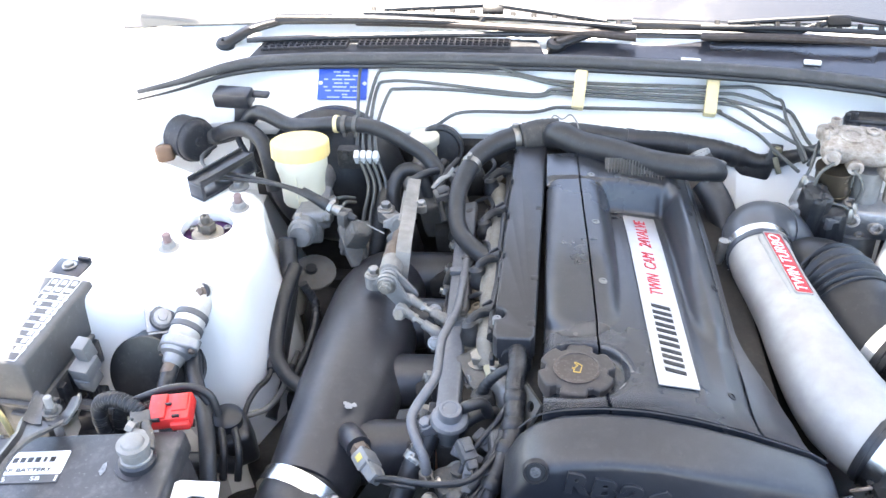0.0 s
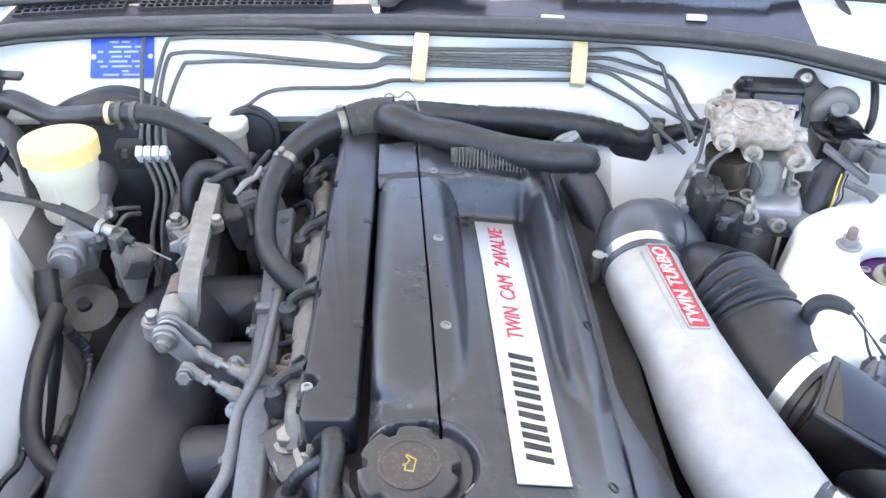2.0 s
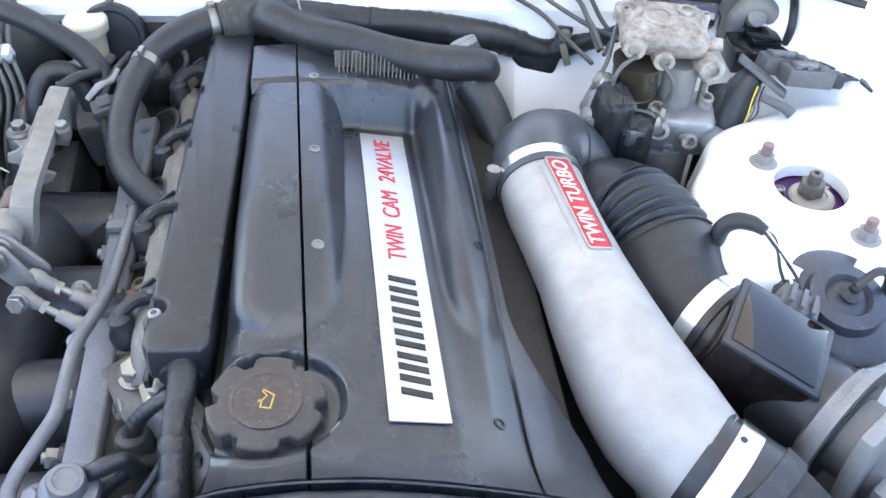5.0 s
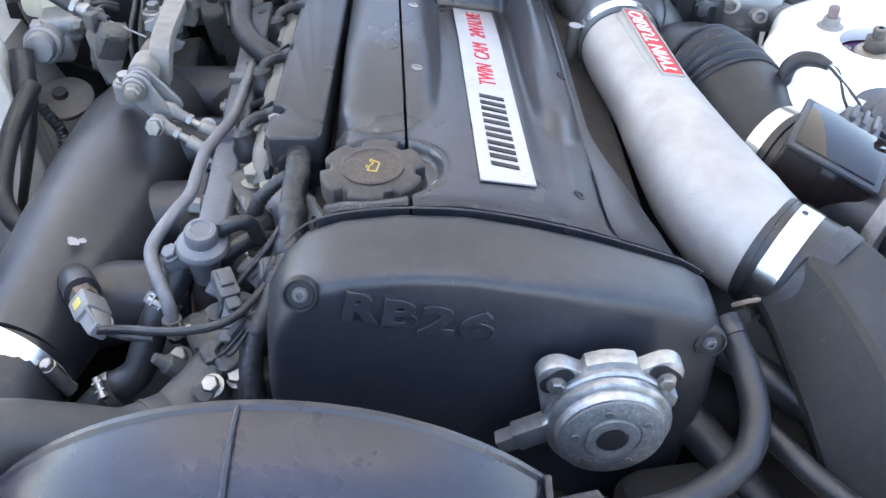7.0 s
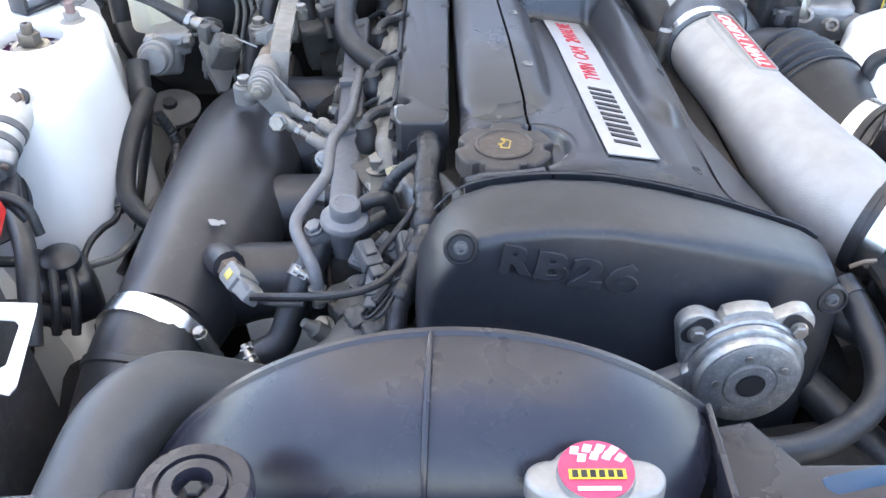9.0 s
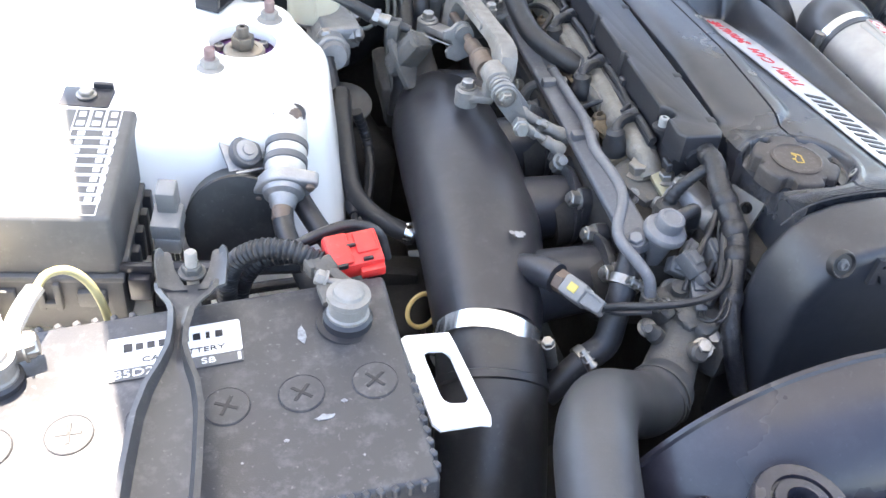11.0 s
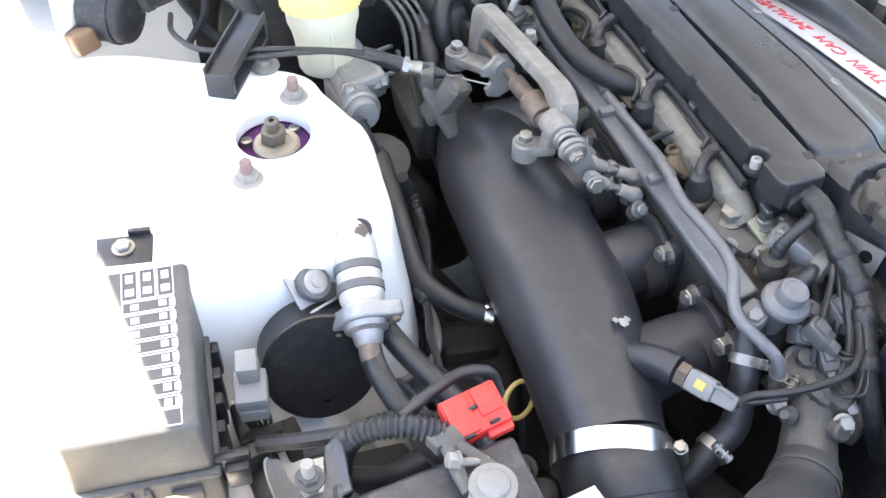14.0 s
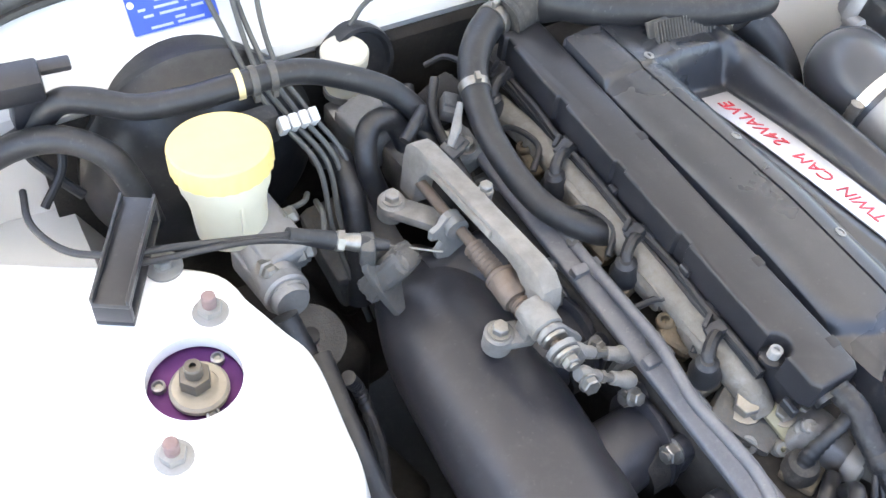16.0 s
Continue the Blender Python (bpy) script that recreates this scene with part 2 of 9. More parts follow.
def rounded(w, h, r, n=4):
    w, h = w / 2, h / 2
    return arc(w - r, h - r, r, 0, 90, n) + arc(-w + r, h - r, r, 90, 180, n) + arc(-w + r, -h + r, r, 180, 270, n) + arc(w - r, -h + r, r, 270, 360, n)


def along(p, d, roll=0):
    """A pose at p whose z axis points along d."""
    return Matrix.Translation(p) @ Vector(d).to_track_quat("Z", "Y").to_matrix().to_4x4() @ pose(0, 0, 0, 0, 0, roll)


def hexbolt(bm, p, d, r=0.006, h=0.006, washer=1.5):
    m = along(p, d)
    lathe(bm, [(r * washer, 0), (r * washer, 0.0015), (r * 1.1, 0.0018)], m, 16)
    prism(bm, arc(0, 0, r * 1.1, 0, 300, 5), h, m @ pose(0, 0, 0.0015), 0.0008, 1)
    return bm


def text(body, size, m, slant=0.0, depth=0.0006, width=0.0, bold=0.0, bevel=0.0):
    cu = bpy.data.curves.new("letters", "FONT")
    cu.body, cu.size, cu.extrude, cu.shear, cu.offset, cu.bevel_depth = body, size, depth, slant, bold, bevel
    cu.align_x, cu.align_y = "CENTER", "CENTER"
    ob = bpy.data.objects.new("letters", cu)
    scene.collection.objects.link(ob)
    bpy.context.view_layer.update()
    me = bpy.data.meshes.new_from_object(ob.evaluated_get(bpy.context.evaluated_depsgraph_get()))
    bm = bmesh.new()
    bm.from_mesh(me)
    if width:
        k = width / (max(v.co.x for v in bm.verts) - min(v.co.x for v in bm.verts))
        for v in bm.verts:
            v.co.x *= k
    bm.transform(m)
    bpy.data.objects.remove(ob)
    bpy.data.curves.remove(cu)
    bpy.data.meshes.remove(me)
    return bm


def B():
    return bmesh.new()

def sm_step(t):
    """A smooth step from 0 to 1."""
    t = max(0.0, min(1.0, t))
    return t * t * (3 - 2 * t)


# ---- ground and car body ----

bm = B()
bmesh.ops.create_grid(bm, x_segments=2, y_segments=2, size=60)
single("ground", bm, ASPHALT, "pale concrete ground under the car", "ground", kind="structure")

car = thing("car", (0, 0.3, 0.0), "white painted car body with its engine bay open", "car")


def sheet(rows, bm=None):
    """A skin through rows of points, all rows of one length."""
    bm = bm or B()
    grid = [[bm.verts.new(p) for p in r] for r in rows]
    for a, b in zip(grid, grid[1:]):
        for i in range(len(a) - 1):
            bm.faces.new((a[i], a[i + 1], b[i + 1], b[i]))
    return bm


def thick(bm, t=0.004):
    bmesh.ops.recalc_face_normals(bm, faces=bm.faces)
    bmesh.ops.solidify(bm, geom=list(bm.faces), thickness=t)
    return bm


def seal_y(x):
    """Where the weather strip runs: straight in the middle, swept forward at both ends."""
    table = ((-0.62, 0.19), (-0.578, 0.215), (-0.537, 0.246), (-0.505, 0.278), (-0.475, 0.303), (-0.43, 0.318), (-0.35, 0.327), (-0.2, 0.332), (0.0, 0.327), (0.168, 0.31), (0.3, 0.288), (0.383, 0.262), (0.454, 0.22), (0.51, 0.18), (0.6, 0.12))
    for (a, ya), (b, yb) in zip(table, table[1:]):
        if x <= b:
            return ya + (yb - ya) * (x - a) / (b - a)
    return yb


# sloping bulkhead with a ledge at its foot
xs = [-0.585 + 1.105 * i / 40 for i in range(41)]


def bulk_y(x, z):
    """The sloping panel; it sweeps forward behind both towers."""
    y = 0.306 + (z - 0.861) * 0.95
    return y - 2.2 * max(0.0, x - 0.33) ** 1.6 - 2.4 * max(0.0, -0.5 - x) ** 1.5


rows = [[(x, seal_y(x) + 0.022, 0.908) for x in xs], [(x, max(seal_y(x) + 0.012, bulk_y(x, 0.9)), 0.902) for x in xs]]
rows += [[(x, bulk_y(x, z), z) for x in xs] for z in (0.893, 0.885, 0.87, 0.855, 0.842)]
rows += [[(x, bulk_y(x, 0.842) - dy - lean * min(1.0, max(0.0, (x - 0.165) / 0.05)), z) for x in xs] for dy, z, lean in ((0.006, 0.838, 0.0), (0.008, 0.832, 0.0), (0.004, 0.826, 0.006), (0.0, 0.8, 0.03), (0.0, 0.75, 0.075), (0.0, 0.7, 0.09), (0.0, 0.55, 0.09))]
bm = sheet(rows)
part("bulkhead", thick(bm), WHITE, car)
bm = sheet([[(x, bulk_y(x, 0.842) - dy, z) for x in [-0.46 + 0.64 * i / 20 for i in range(21)]] for dy, z in ((0.01, 0.823), (0.016, 0.815), (0.014, 0.7), (0.012, 0.5))])
part("sound_mat", thick(bm, 0.006), DARK, car, "black sound deadening mat")
# cowl behind the seal
bm = sheet([[(x, seal_y(x) + dy, z) for x in xs] for dy, z in ((0.016, 0.908), (0.03, 0.913), (0.055, 0.92), (0.1, 0.93), (0.2, 0.93))])
part("cowl", thick(bm), WHITE, car)
seal_x = [-0.585 + 1.105 * i / 24 for i in range(25)]
bm = B()
tube(bm, [(x, seal_y(x) + 0.01, 0.9135) for x in seal_x], [0.003 + 0.0062 * min(1.0, max(0.0, (x + 0.56) / 0.1)) for x in seal_x], 14, 4)
part("cowl_seal", bm, SEAL, car, "grey-black rubber weather strip")
bm = B()
tube(bm, [(x, seal_y(x) + 0.002, 0.9055) for x in seal_x], [0.0015 + 0.0025 * min(1.0, max(0.0, (x + 0.56) / 0.1)) for x in seal_x], 8, 3)
part("seal_lip", bm, RUBBER, car)
# windscreen
bm = sheet([[(x, 0.418 - 0.1 * x * x + s * 0.85, 0.942 + s * 0.5) for x in [-0.66 + 1.32 * i / 16 for i in range(17)]] for s in (0, 0.25, 0.5, 0.75, 1.0)])
part("windscreen", thick(bm), GLASSD, car, "dark tinted windscreen")
bm = sheet([[(x, 1.268 - 0.1 * x * x + s, 1.446 + 0.03 * s) for x in [-0.66 + 1.32 * i / 8 for i in range(9)]] for s in (0, 0.5, 1.2)])
part("roof", thick(bm), WHITE, car)


def mesh_grille(x0, x1, y0, y1, z, nx, ny):
    bm = B()
    for i in range(nx + 1):
        x = x0 + (x1 - x0) * i / nx
        box(bm, pose(x, (y0 + y1) / 2 + seal_y(x), z), 0.0018, y1 - y0, 0.004, 0)
    for j in range(ny + 1):
        y = y0 + (y1 - y0) * j / ny
        for i in range(12):
            a, b = x0 + (x1 - x0) * i / 12, x0 + (x1 - x0) * (i + 1) / 12
            box(bm, pose((a + b) / 2, y + seal_y((a + b) / 2), z), (b - a) * 1.05, 0.0018, 0.004, 0)
    return bm


def panel_rows(x0, x1, n):
    """The raised grille panel, with a rolled front edge and rounded ends."""
    rows = []
    for dy, z in ((0.0165, 0.915), (0.0175, 0.9185), (0.02, 0.92), (0.05, 0.9255), (0.0535, 0.925), (0.055, 0.92)):
        lean = 0.35 * (dy - 0.0165)
        rows.append([(x, seal_y(x) + dy, z) for x in [x0 + lean + (x1 - x0 - 2 * lean) * i / n for i in range(n + 1)]])
    return rows


cowl_panel = part("cowl_grille", sheet(panel_rows(-0.46, -0.045, 28)), MATTE, car, "black plastic cowl grille")
for a, b in ((-0.443, -0.325), (-0.308, -0.095)):
    part("grille", mesh_grille(a, b, 0.022, 0.049, 0.9262, int((b - a) / 0.0085), 3), PLASTIC, cowl_panel)
def cowl_back(x):
    """How much further back the trim panel reaches towards the far wing."""
    return 0.062 * sm_step((x - 0.1) / 0.2)


bm = sheet([[(x, seal_y(x) + dy * (1 - 0.5 * max(0.0, 0.08 - x)) + back * cowl_back(x), z + 0.12 * back * cowl_back(x)) for x in [-0.035 + 0.455 * i / 24 for i in range(25)]] for dy, z, back in ((0.0165, 0.914, 0), (0.0185, 0.9175, 0), (0.034, 0.921, 0.2), (0.05, 0.9255, 1), (0.0535, 0.924, 1), (0.0545, 0.918, 1))])
part("cowl_panel", bm, mat("cowl_gloss", (0.03, 0.032, 0.042), 0.22, c2=(0.022, 0.024, 0.03), scale=20, dust=0.05, rv=0.06), car, "glossy dark cowl trim panel")
for x, dy, z, w, d in ((0.15, 0.019, 0.9195, 0.026, 0.006), (0.305, 0.034, 0.923, 0.022, 0.008)):
    bm = B()
    box(bm, pose(x, seal_y(x) + dy, z, -12, 0, -9), w, d, 0.006, 0.0015)
    part("trim_clip", bm, PAPER, car, "pale trim clip in the cowl panel")
bm = B()
tube(bm, [(x, 0.389 - 0.14 * x * x, 0.931) for x in [-0.47 + 0.98 * i / 16 for i in range(17)]], 0.0042, 8, 3)
part("screen_moulding", bm, RUBBER, car, "black windscreen base moulding")

# strut towers
def tower(side, outline, z, name, foot):
    n = len(outline)
    cx = sum(p[0] for p in outline) / n
    cy = sum(p[1] for p in outline) / n
    # a smooth closed outline
    ring = []
    for i in range(n):
        a, b, c, d = (Vector((*outline[(i + k - 1) % n], 0)) for k in range(4))
        for k in range(6):
            t = k / 6
            ring.append(0.5 * ((2 * b) + (c - a) * t + (2 * a - 5 * b + 4 * c - d) * t * t + (3 * b - a - 3 * c + d) * t ** 3))
    hx, hy, hr = foot
    hole = [Vector((hx + hr * math.cos(a), hy + hr * math.sin(a), 0)) for a in (math.atan2(p.y - hy, p.x - hx) for p in ring)]
    levels = []
    tz = lambda p: z + 0.0 * (p.y - hy)
    levels.append([Vector((p.x, p.y, tz(p) - 0.012)) for p in hole])
    levels.append([Vector((p.x, p.y, tz(p))) for p in hole])
    for k in (0.3, 0.62, 0.9):
        levels.append([Vector((h.x + (p.x - h.x) * k, h.y + (p.y - h.y) * k, tz(p))) for p, h in zip(ring, hole)])
    for off, dz in ((0.0, -0.0015), (0.004, -0.005), (0.0065, -0.011), (0.008, -0.02), (0.022, -0.12), (0.04, -0.3)):
        row = []
        for i, p in enumerate(ring):
            q = (ring[(i + 1) % len(ring)] - ring[i - 1]).normalized()
            nrm = Vector((q.y, -q.x, 0))
            if nrm.dot(p - Vector((cx, cy, 0))) < 0:
                nrm = -nrm
            row.append(Vector((p.x, p.y, tz(p) + dz)) + nrm * off)
        levels.append(row)
    bm = B()
    vs = [[bm.verts.new(p) for p in r] for r in levels]
    for a, b in zip(vs, vs[1:]):
        for i in range(len(a)):
            bm.faces.new((a[i], a[(i + 1) % len(a)], b[(i + 1) % len(b)], b[i]))
    return part("strut_tower", bm, WHITE, car, smooth=50)


tower(-1, [(-0.36, -0.012), (-0.363, -0.06), (-0.37, -0.105), (-0.40, -0.126), (-0.55, -0.135), (-0.64, -0.1), (-0.66, 0.12), (-0.56, 0.155), (-0.47, 0.118), (-0.395, 0.078), (-0.38, 0.045), (-0.368, 0.012)], 0.847, "l", (-0.429, 0.003, 0.0305))
tower(1, [(0.336, -0.045), (0.342, -0.09), (0.40, -0.105), (0.47, -0.11), (0.58, -0.09), (0.6, 0.1), (0.5, 0.125), (0.43, 0.108), (0.375, 0.08), (0.358, 0.045), (0.335, 0.0)], 0.832, "r", (0.43, 0.003, 0.0305))

# inner wings and outer wings
def wing(s, name):
    rows = []
    for x, z in ((0.60, 0.45), (0.605, 0.80), (0.612, 0.835), (0.63, 0.853), (0.66, 0.862), (0.72, 0.868), (0.78, 0.855), (0.82, 0.82), (0.845, 0.74), (0.85, 0.45)):
        rows.append([(s * (x - (0.02 if s > 0 else -0.078)), y, z + 0.045 * (0.5 + 0.5 * math.tanh((y - 0.05) * 4)) - 0.02) for y in [-0.95 + 1.5 * i / 20 for i in range(21)]])
    part("front_wing", thick(sheet(rows)), WHITE, car)
    rows = [[(s * x, y, z) for y in (-0.6, -0.2, 0.1, 0.35)] for x, z in (((0.62, 0.80), (0.55, 0.78), (0.45, 0.74), (0.40, 0.6), (0.38, 0.35)) if s > 0 else ((0.70, 0.80), (0.69, 0.735), (0.55, 0.73), (0.45, 0.72), (0.40, 0.6), (0.38, 0.35)))]
    part("inner_wing", thick(sheet(rows)), WHITE, car)


wing(-1, "l")
wing(1, "r")
bm = B()
box(bm, pose(0, -0.66, 0.80), 1.25, 0.1, 0.05, 0.01)
part("slam_panel", bm, WHITE, car)
bm = B()
box(bm, pose(0, -0.1, 0.36), 1.2, 1.1, 0.02, 0.0)
part("undertray", bm, RUBBER, car)
# raised bonnet overhead
hl, ha = 1.25, radians(33)
bm = sheet([[(x, 0.412 - s * hl * math.cos(ha), 1.1 + s * hl * math.sin(ha) + 0.02 * (1 - (x / 0.6) ** 2)) for x in [(0.684 - 0.072 * s) * (-1 + i / 5) for i in range(11)]] for s in [i / 10 for i in range(11)]])
part("bonnet", thick(bm, 0.012), WHITE, car)
for x in (-0.6, 0.6):
    for y in (-0.55, 1.9):
        bm = B()
        tube(bm, [(x, y - 0.0, 0.3), (x + 0.2 * (1 if x > 0 else -1), y, 0.3)], 0.3, 24, 2)
        part("wheel", bm, RUBBER, car)

# ---- engine ----
ENG = pose(0.034, -0.305, 0, 0, 0, 3.0)
engine = thing("engine", (0.03, -0.1, 0.5), "six cylinder engine with satin black cam covers and a silver badge", "engine")


FACE = [(-0.092, 0.66), (-0.096, 0.79), (-0.092, 0.837), (-0.08, 0.860), (-0.066, 0.874), (-0.045, 0.8815), (-0.01, 0.8845), (0.03, 0.8815), (0.07, 0.8725), (0.11, 0.860), (0.145, 0.8465), (0.17, 0.836), (0.186, 0.825), (0.194, 0.809), (0.194, 0.76), (0.18, 0.66)]
BASE = [(-0.062, 0.852), (-0.045, 0.861), (0.0, 0.864), (0.01, 0.866), (0.036, 0.867), (0.085, 0.859), (0.11, 0.848), (0.128, 0.836), (0.15, 0.826), (0.172, 0.812), (0.2, 0.77)]


def cover_z(u, v):
    for (a, za), (b, zb) in zip(BASE, BASE[1:]):
        if u <= b:
            break
    z = za + (zb - za) * (u - a) / (b - a)
    # lower pad over the exhaust cam
    w = max(0.0, 1 - (v - 0.118) / 0.06)
    r = math.hypot((u - 0.112) / 0.0205, w)
    z += 0.0085 * sm_step((1 - r) / 0.5)
    # the deck sinks to the rear and ends in a step below the rear panel
    field = sm_step((0.114 - u) / 0.024)
    z -= 0.105 * field * max(0.0, v - 0.05) * (1 - sm_step((v - 0.4) / 0.024))
    z -= 0.011 * sm_step((v - 0.28) / 0.22) * sm_step((u + 0.02) / 0.05)
    # broad pad over the intake cam; its top falls from a crease to a round nose
    edge = -0.0505 + 0.03 * max(0.0, v - 0.2)
    mid, half = (edge + 0.0185) / 2, (0.0185 - edge) / 2
    r = math.hypot((u - mid) / half, max(0.0, (0.166 - v) / 0.036))
    run = 0.247 - v
    fall = 0.09 * (run + math.sqrt(run * run + 0.00002)) / 2
    p = 0.8712 - 0.04 * (v - 0.15) - fall - 0.0075 * r ** 5
    k = 0.0035
    h = max(0.0, min(1.0, 0.5 + 0.5 * (p - z) / k))
    z = z * (1 - h) + p * h + k * h * (1 - h)
    # the front lip rises to the timing cover
    for (a, za), (b, zb) in zip(FACE[2:-2], FACE[3:-2]):
        if u <= b:
            break
    top = za + (zb - za) * (u - a) / (b - a) + 0.0006
    z += (top - z) * max(0.0, 1 - v / 0.075) ** 2 * (0.35 + 0.65 * max(0.0, 1 - v / 0.075))
    # shallow bowl under the filler cap
    d = math.hypot(u + 0.024, v - 0.070)
    z += 0.0015 * sm_step((0.052 - d) / 0.005) - 0.0095 * sm_step((0.0465 - d) / 0.006)
    return z


def cover(left, right, v0, v1, nu, nv, skirt, lip=lambda v: 0.002):
    """One cover between two edge lines, its rim rounded down by lip and closed by a skirt."""
    bm = B()
    rows = []
    for j in range(nv + 1):
        v = v0 + (v1 - v0) * j / nv
        u0, u1, e = left(v), right(v), lip(v)
        us = [u0 + (u1 - u0) * i / nu for i in range(nu + 1)]
        row = [(u0 + 0.0004, v, cover_z(u0, v) - skirt), (u0, v, cover_z(u0, v) - e), (u0 + 0.001, v, cover_z(u0, v))] + [(u, v, cover_z(u, v)) for u in us[1:-1]]
        row += [(u1 - 0.001, v, cover_z(u1, v)), (u1, v, cover_z(u1, v) - e), (u1 - 0.0004, v, cover_z(u1, v) - skirt)]
        rows.append(row)
    for first, k in ((0, 0), (len(rows) - 1, len(rows))):
        rows.insert(k if k == 0 else len(rows), [(a, b, c - 0.02) for a, b, c in rows[first]])
    sheet(rows, bm)
    bm.transform(ENG)
    return bm


def seam_u(v):
    """The joint between the intake cam cover and the centre cover."""
    return -0.0016 - 0.011 * v


def faint(v):
    """The exhaust side joint shows at the front and closes to the rear."""
    return 0.0001 + 0.0016 * (1 - sm_step((v - 0.06) / 0.07))


part("intake_cam_cover", cover(lambda v: -0.0592 + 0.03 * v, lambda v: seam_u(v) - 0.0007, 0.0012, 0.478, 56, 230, 0.08), COVER, engine, "satin black cam cover with a long rounded pad", 50)
part("coil_cover", cover(lambda v: seam_u(v) + 0.0007, lambda v: 0.1289, 0.0012, 0.478, 92, 230, 0.06, faint), COVER, engine, "satin black centre cover with a recessed badge field", 50)
part("exhaust_cam_cover", cover(lambda v: 0.1291, lambda v: 0.186 - 0.05 * sm_step(v / 0.17), 0.0012, 0.478, 20, 90, 0.1, faint), COVER, engine, smooth=50)
bm = B()
box(bm, ENG @ pose(0.045, 0.27, 0.62), 0.25, 0.56, 0.38, 0.01)
part("cylinder_block", bm, DARK, engine)
# rear panel vent
bm = B()
for i in range(20):
    u = 0.03 + 0.0036 * i
    box(bm, ENG @ pose(u, 0.444, cover_z(u, 0.44) + 0.006, -40, 6), 0.0014, 0.004, 0.019, 0.0004, 1)
box(bm, ENG @ pose(0.064, 0.45, cover_z(0.06, 0.44) + 0.006, -40), 0.076, 0.003, 0.02, 0.0004, 1)
part("vent", bm, DARKALLOY, engine)

# timing cover


def timing(inset, grow=0.0):
    out = []
    for u, z in FACE:
        out.append((u - inset * max(-1.0, min(1.0, (u - 0.045) / 0.08)), z - inset * (1.0 if z > 0.8 else 0.3)))
    return out


rows = []
for dv, inset in ((-0.0030, 0.016), (-0.0036, 0.0052), (-0.0048, 0.0032), (-0.0075, 0.0014), (-0.012, 0.0008), (-0.03, 0.0012), (-0.046, 0.0024), (-0.0525, 0.0034), (-0.0565, 0.0048), (-0.0592, 0.0072), (-0.0603, 0.0098), (-0.0607, 0.0115), (-0.0622, 0.024), (-0.0635, 0.036), (-0.065, 0.055)):
    rows.append([(u, dv * (1 - 0.22 * sm_step((u - 0.06) / 0.13)), z) for u, z in timing(inset)])
mid = [(0.05 + (u - 0.05) * k, -0.0655 * (1 - 0.22 * sm_step((u - 0.06) / 0.13) * k), 0.74 + (z - 0.74) * k) for k in (0.6, 0.2) for u, z in timing(0.055)]
rows += [mid[:len(FACE)], mid[len(FACE):]]
bm = sheet(rows)
last = [v for v in bm.verts][-len(FACE):]
bm.faces.new(last)
first = [v for v in bm.verts][:len(FACE)]
bm.faces.new(first[::-1])
bm.transform(ENG)
timing_cover = part("timing_cover", bm, CRINKLE, engine, "textured black timing belt cover", 40)


bm = B()
tube(bm, [ENG @ Vector((u, -0.0012, z - 0.0006)) for u, z in FACE[3:-3]], 0.0007, 8, 4)
part("joint_gasket", bm, MATTE, engine, "thin black gasket in the cover joint")


def on_eng(u, v, z):
    return ENG @ Vector((u, v, z))



# heat shield under the turbo pipe, the gap's shade put into its near-black colour
bm = B()
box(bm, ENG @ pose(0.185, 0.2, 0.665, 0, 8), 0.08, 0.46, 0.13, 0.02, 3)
part("heat_shield", bm, mat("gap_shade_black", (0.014, 0.0135, 0.0135), 0.75, c2=(0.009, 0.0085, 0.008), scale=60, bump=0.5, bscale=200, spec=0.2), engine)

# dark castings low in the bay
random.seed(21)
for x, y, z, sx, sy, sz in ((-0.315, 0.12, 0.62, 0.09, 0.14, 0.1), (-0.33, -0.02, 0.58, 0.1, 0.12, 0.12), (-0.30, -0.14, 0.60, 0.09, 0.12, 0.12), (-0.32, -0.26, 0.60, 0.08, 0.12, 0.1), (-0.2, -0.34, 0.58, 0.16, 0.1, 0.14), (0.28, 0.02, 0.58, 0.1, 0.2, 0.14), (0.3, -0.3, 0.56, 0.16, 0.2, 0.14)):
    bm = B()
    box(bm, pose(x, y, z, random.uniform(-15, 15), random.uniform(-15, 15), random.uniform(-20, 20)), sx, sy, sz, 0.018, 3)
    box(bm, pose(x, y + 0.01, z + sz / 2, 0, 0, random.uniform(-40, 40)), 0.05, 0.012, 0.03, 0.004)
    part("lower_casting", bm, DARK, engine)
bm = B()
lathe(bm, [(0.0, 0.12), (0.11, 0.12), (0.13, 0.1), (0.15, 0.0), (0.16, -0.01), (0.16, -0.03), (0.1, -0.03)], along((-0.08, 0.24, 0.54), (0, 1, 0)), 40)
part("bell_housing", bm, DARK, engine)
bm = B()
box(bm, pose(-0.24, 0.2, 0.52, 8, 5, 10), 0.1, 0.14, 0.12, 0.02, 3)
hexbolt(bm, (-0.235, 0.17, 0.585), (0, 0, 1), 0.008, 0.01)
part("lower_casting", bm, DARK, engine)
# badge, bolts and seams of the engine
def cover_point(u, v, dz=0.0):
    return on_eng(u, v, cover_z(u, v) + dz)


def cover_normal(u, v):
    e = 0.003
    n = Vector((-(cover_z(u + e, v) - cover_z(u - e, v)) / (2 * e), -(cover_z(u, v + e) - cover_z(u, v - e)) / (2 * e), 1.0))
    return ENG.to_3x3() @ n


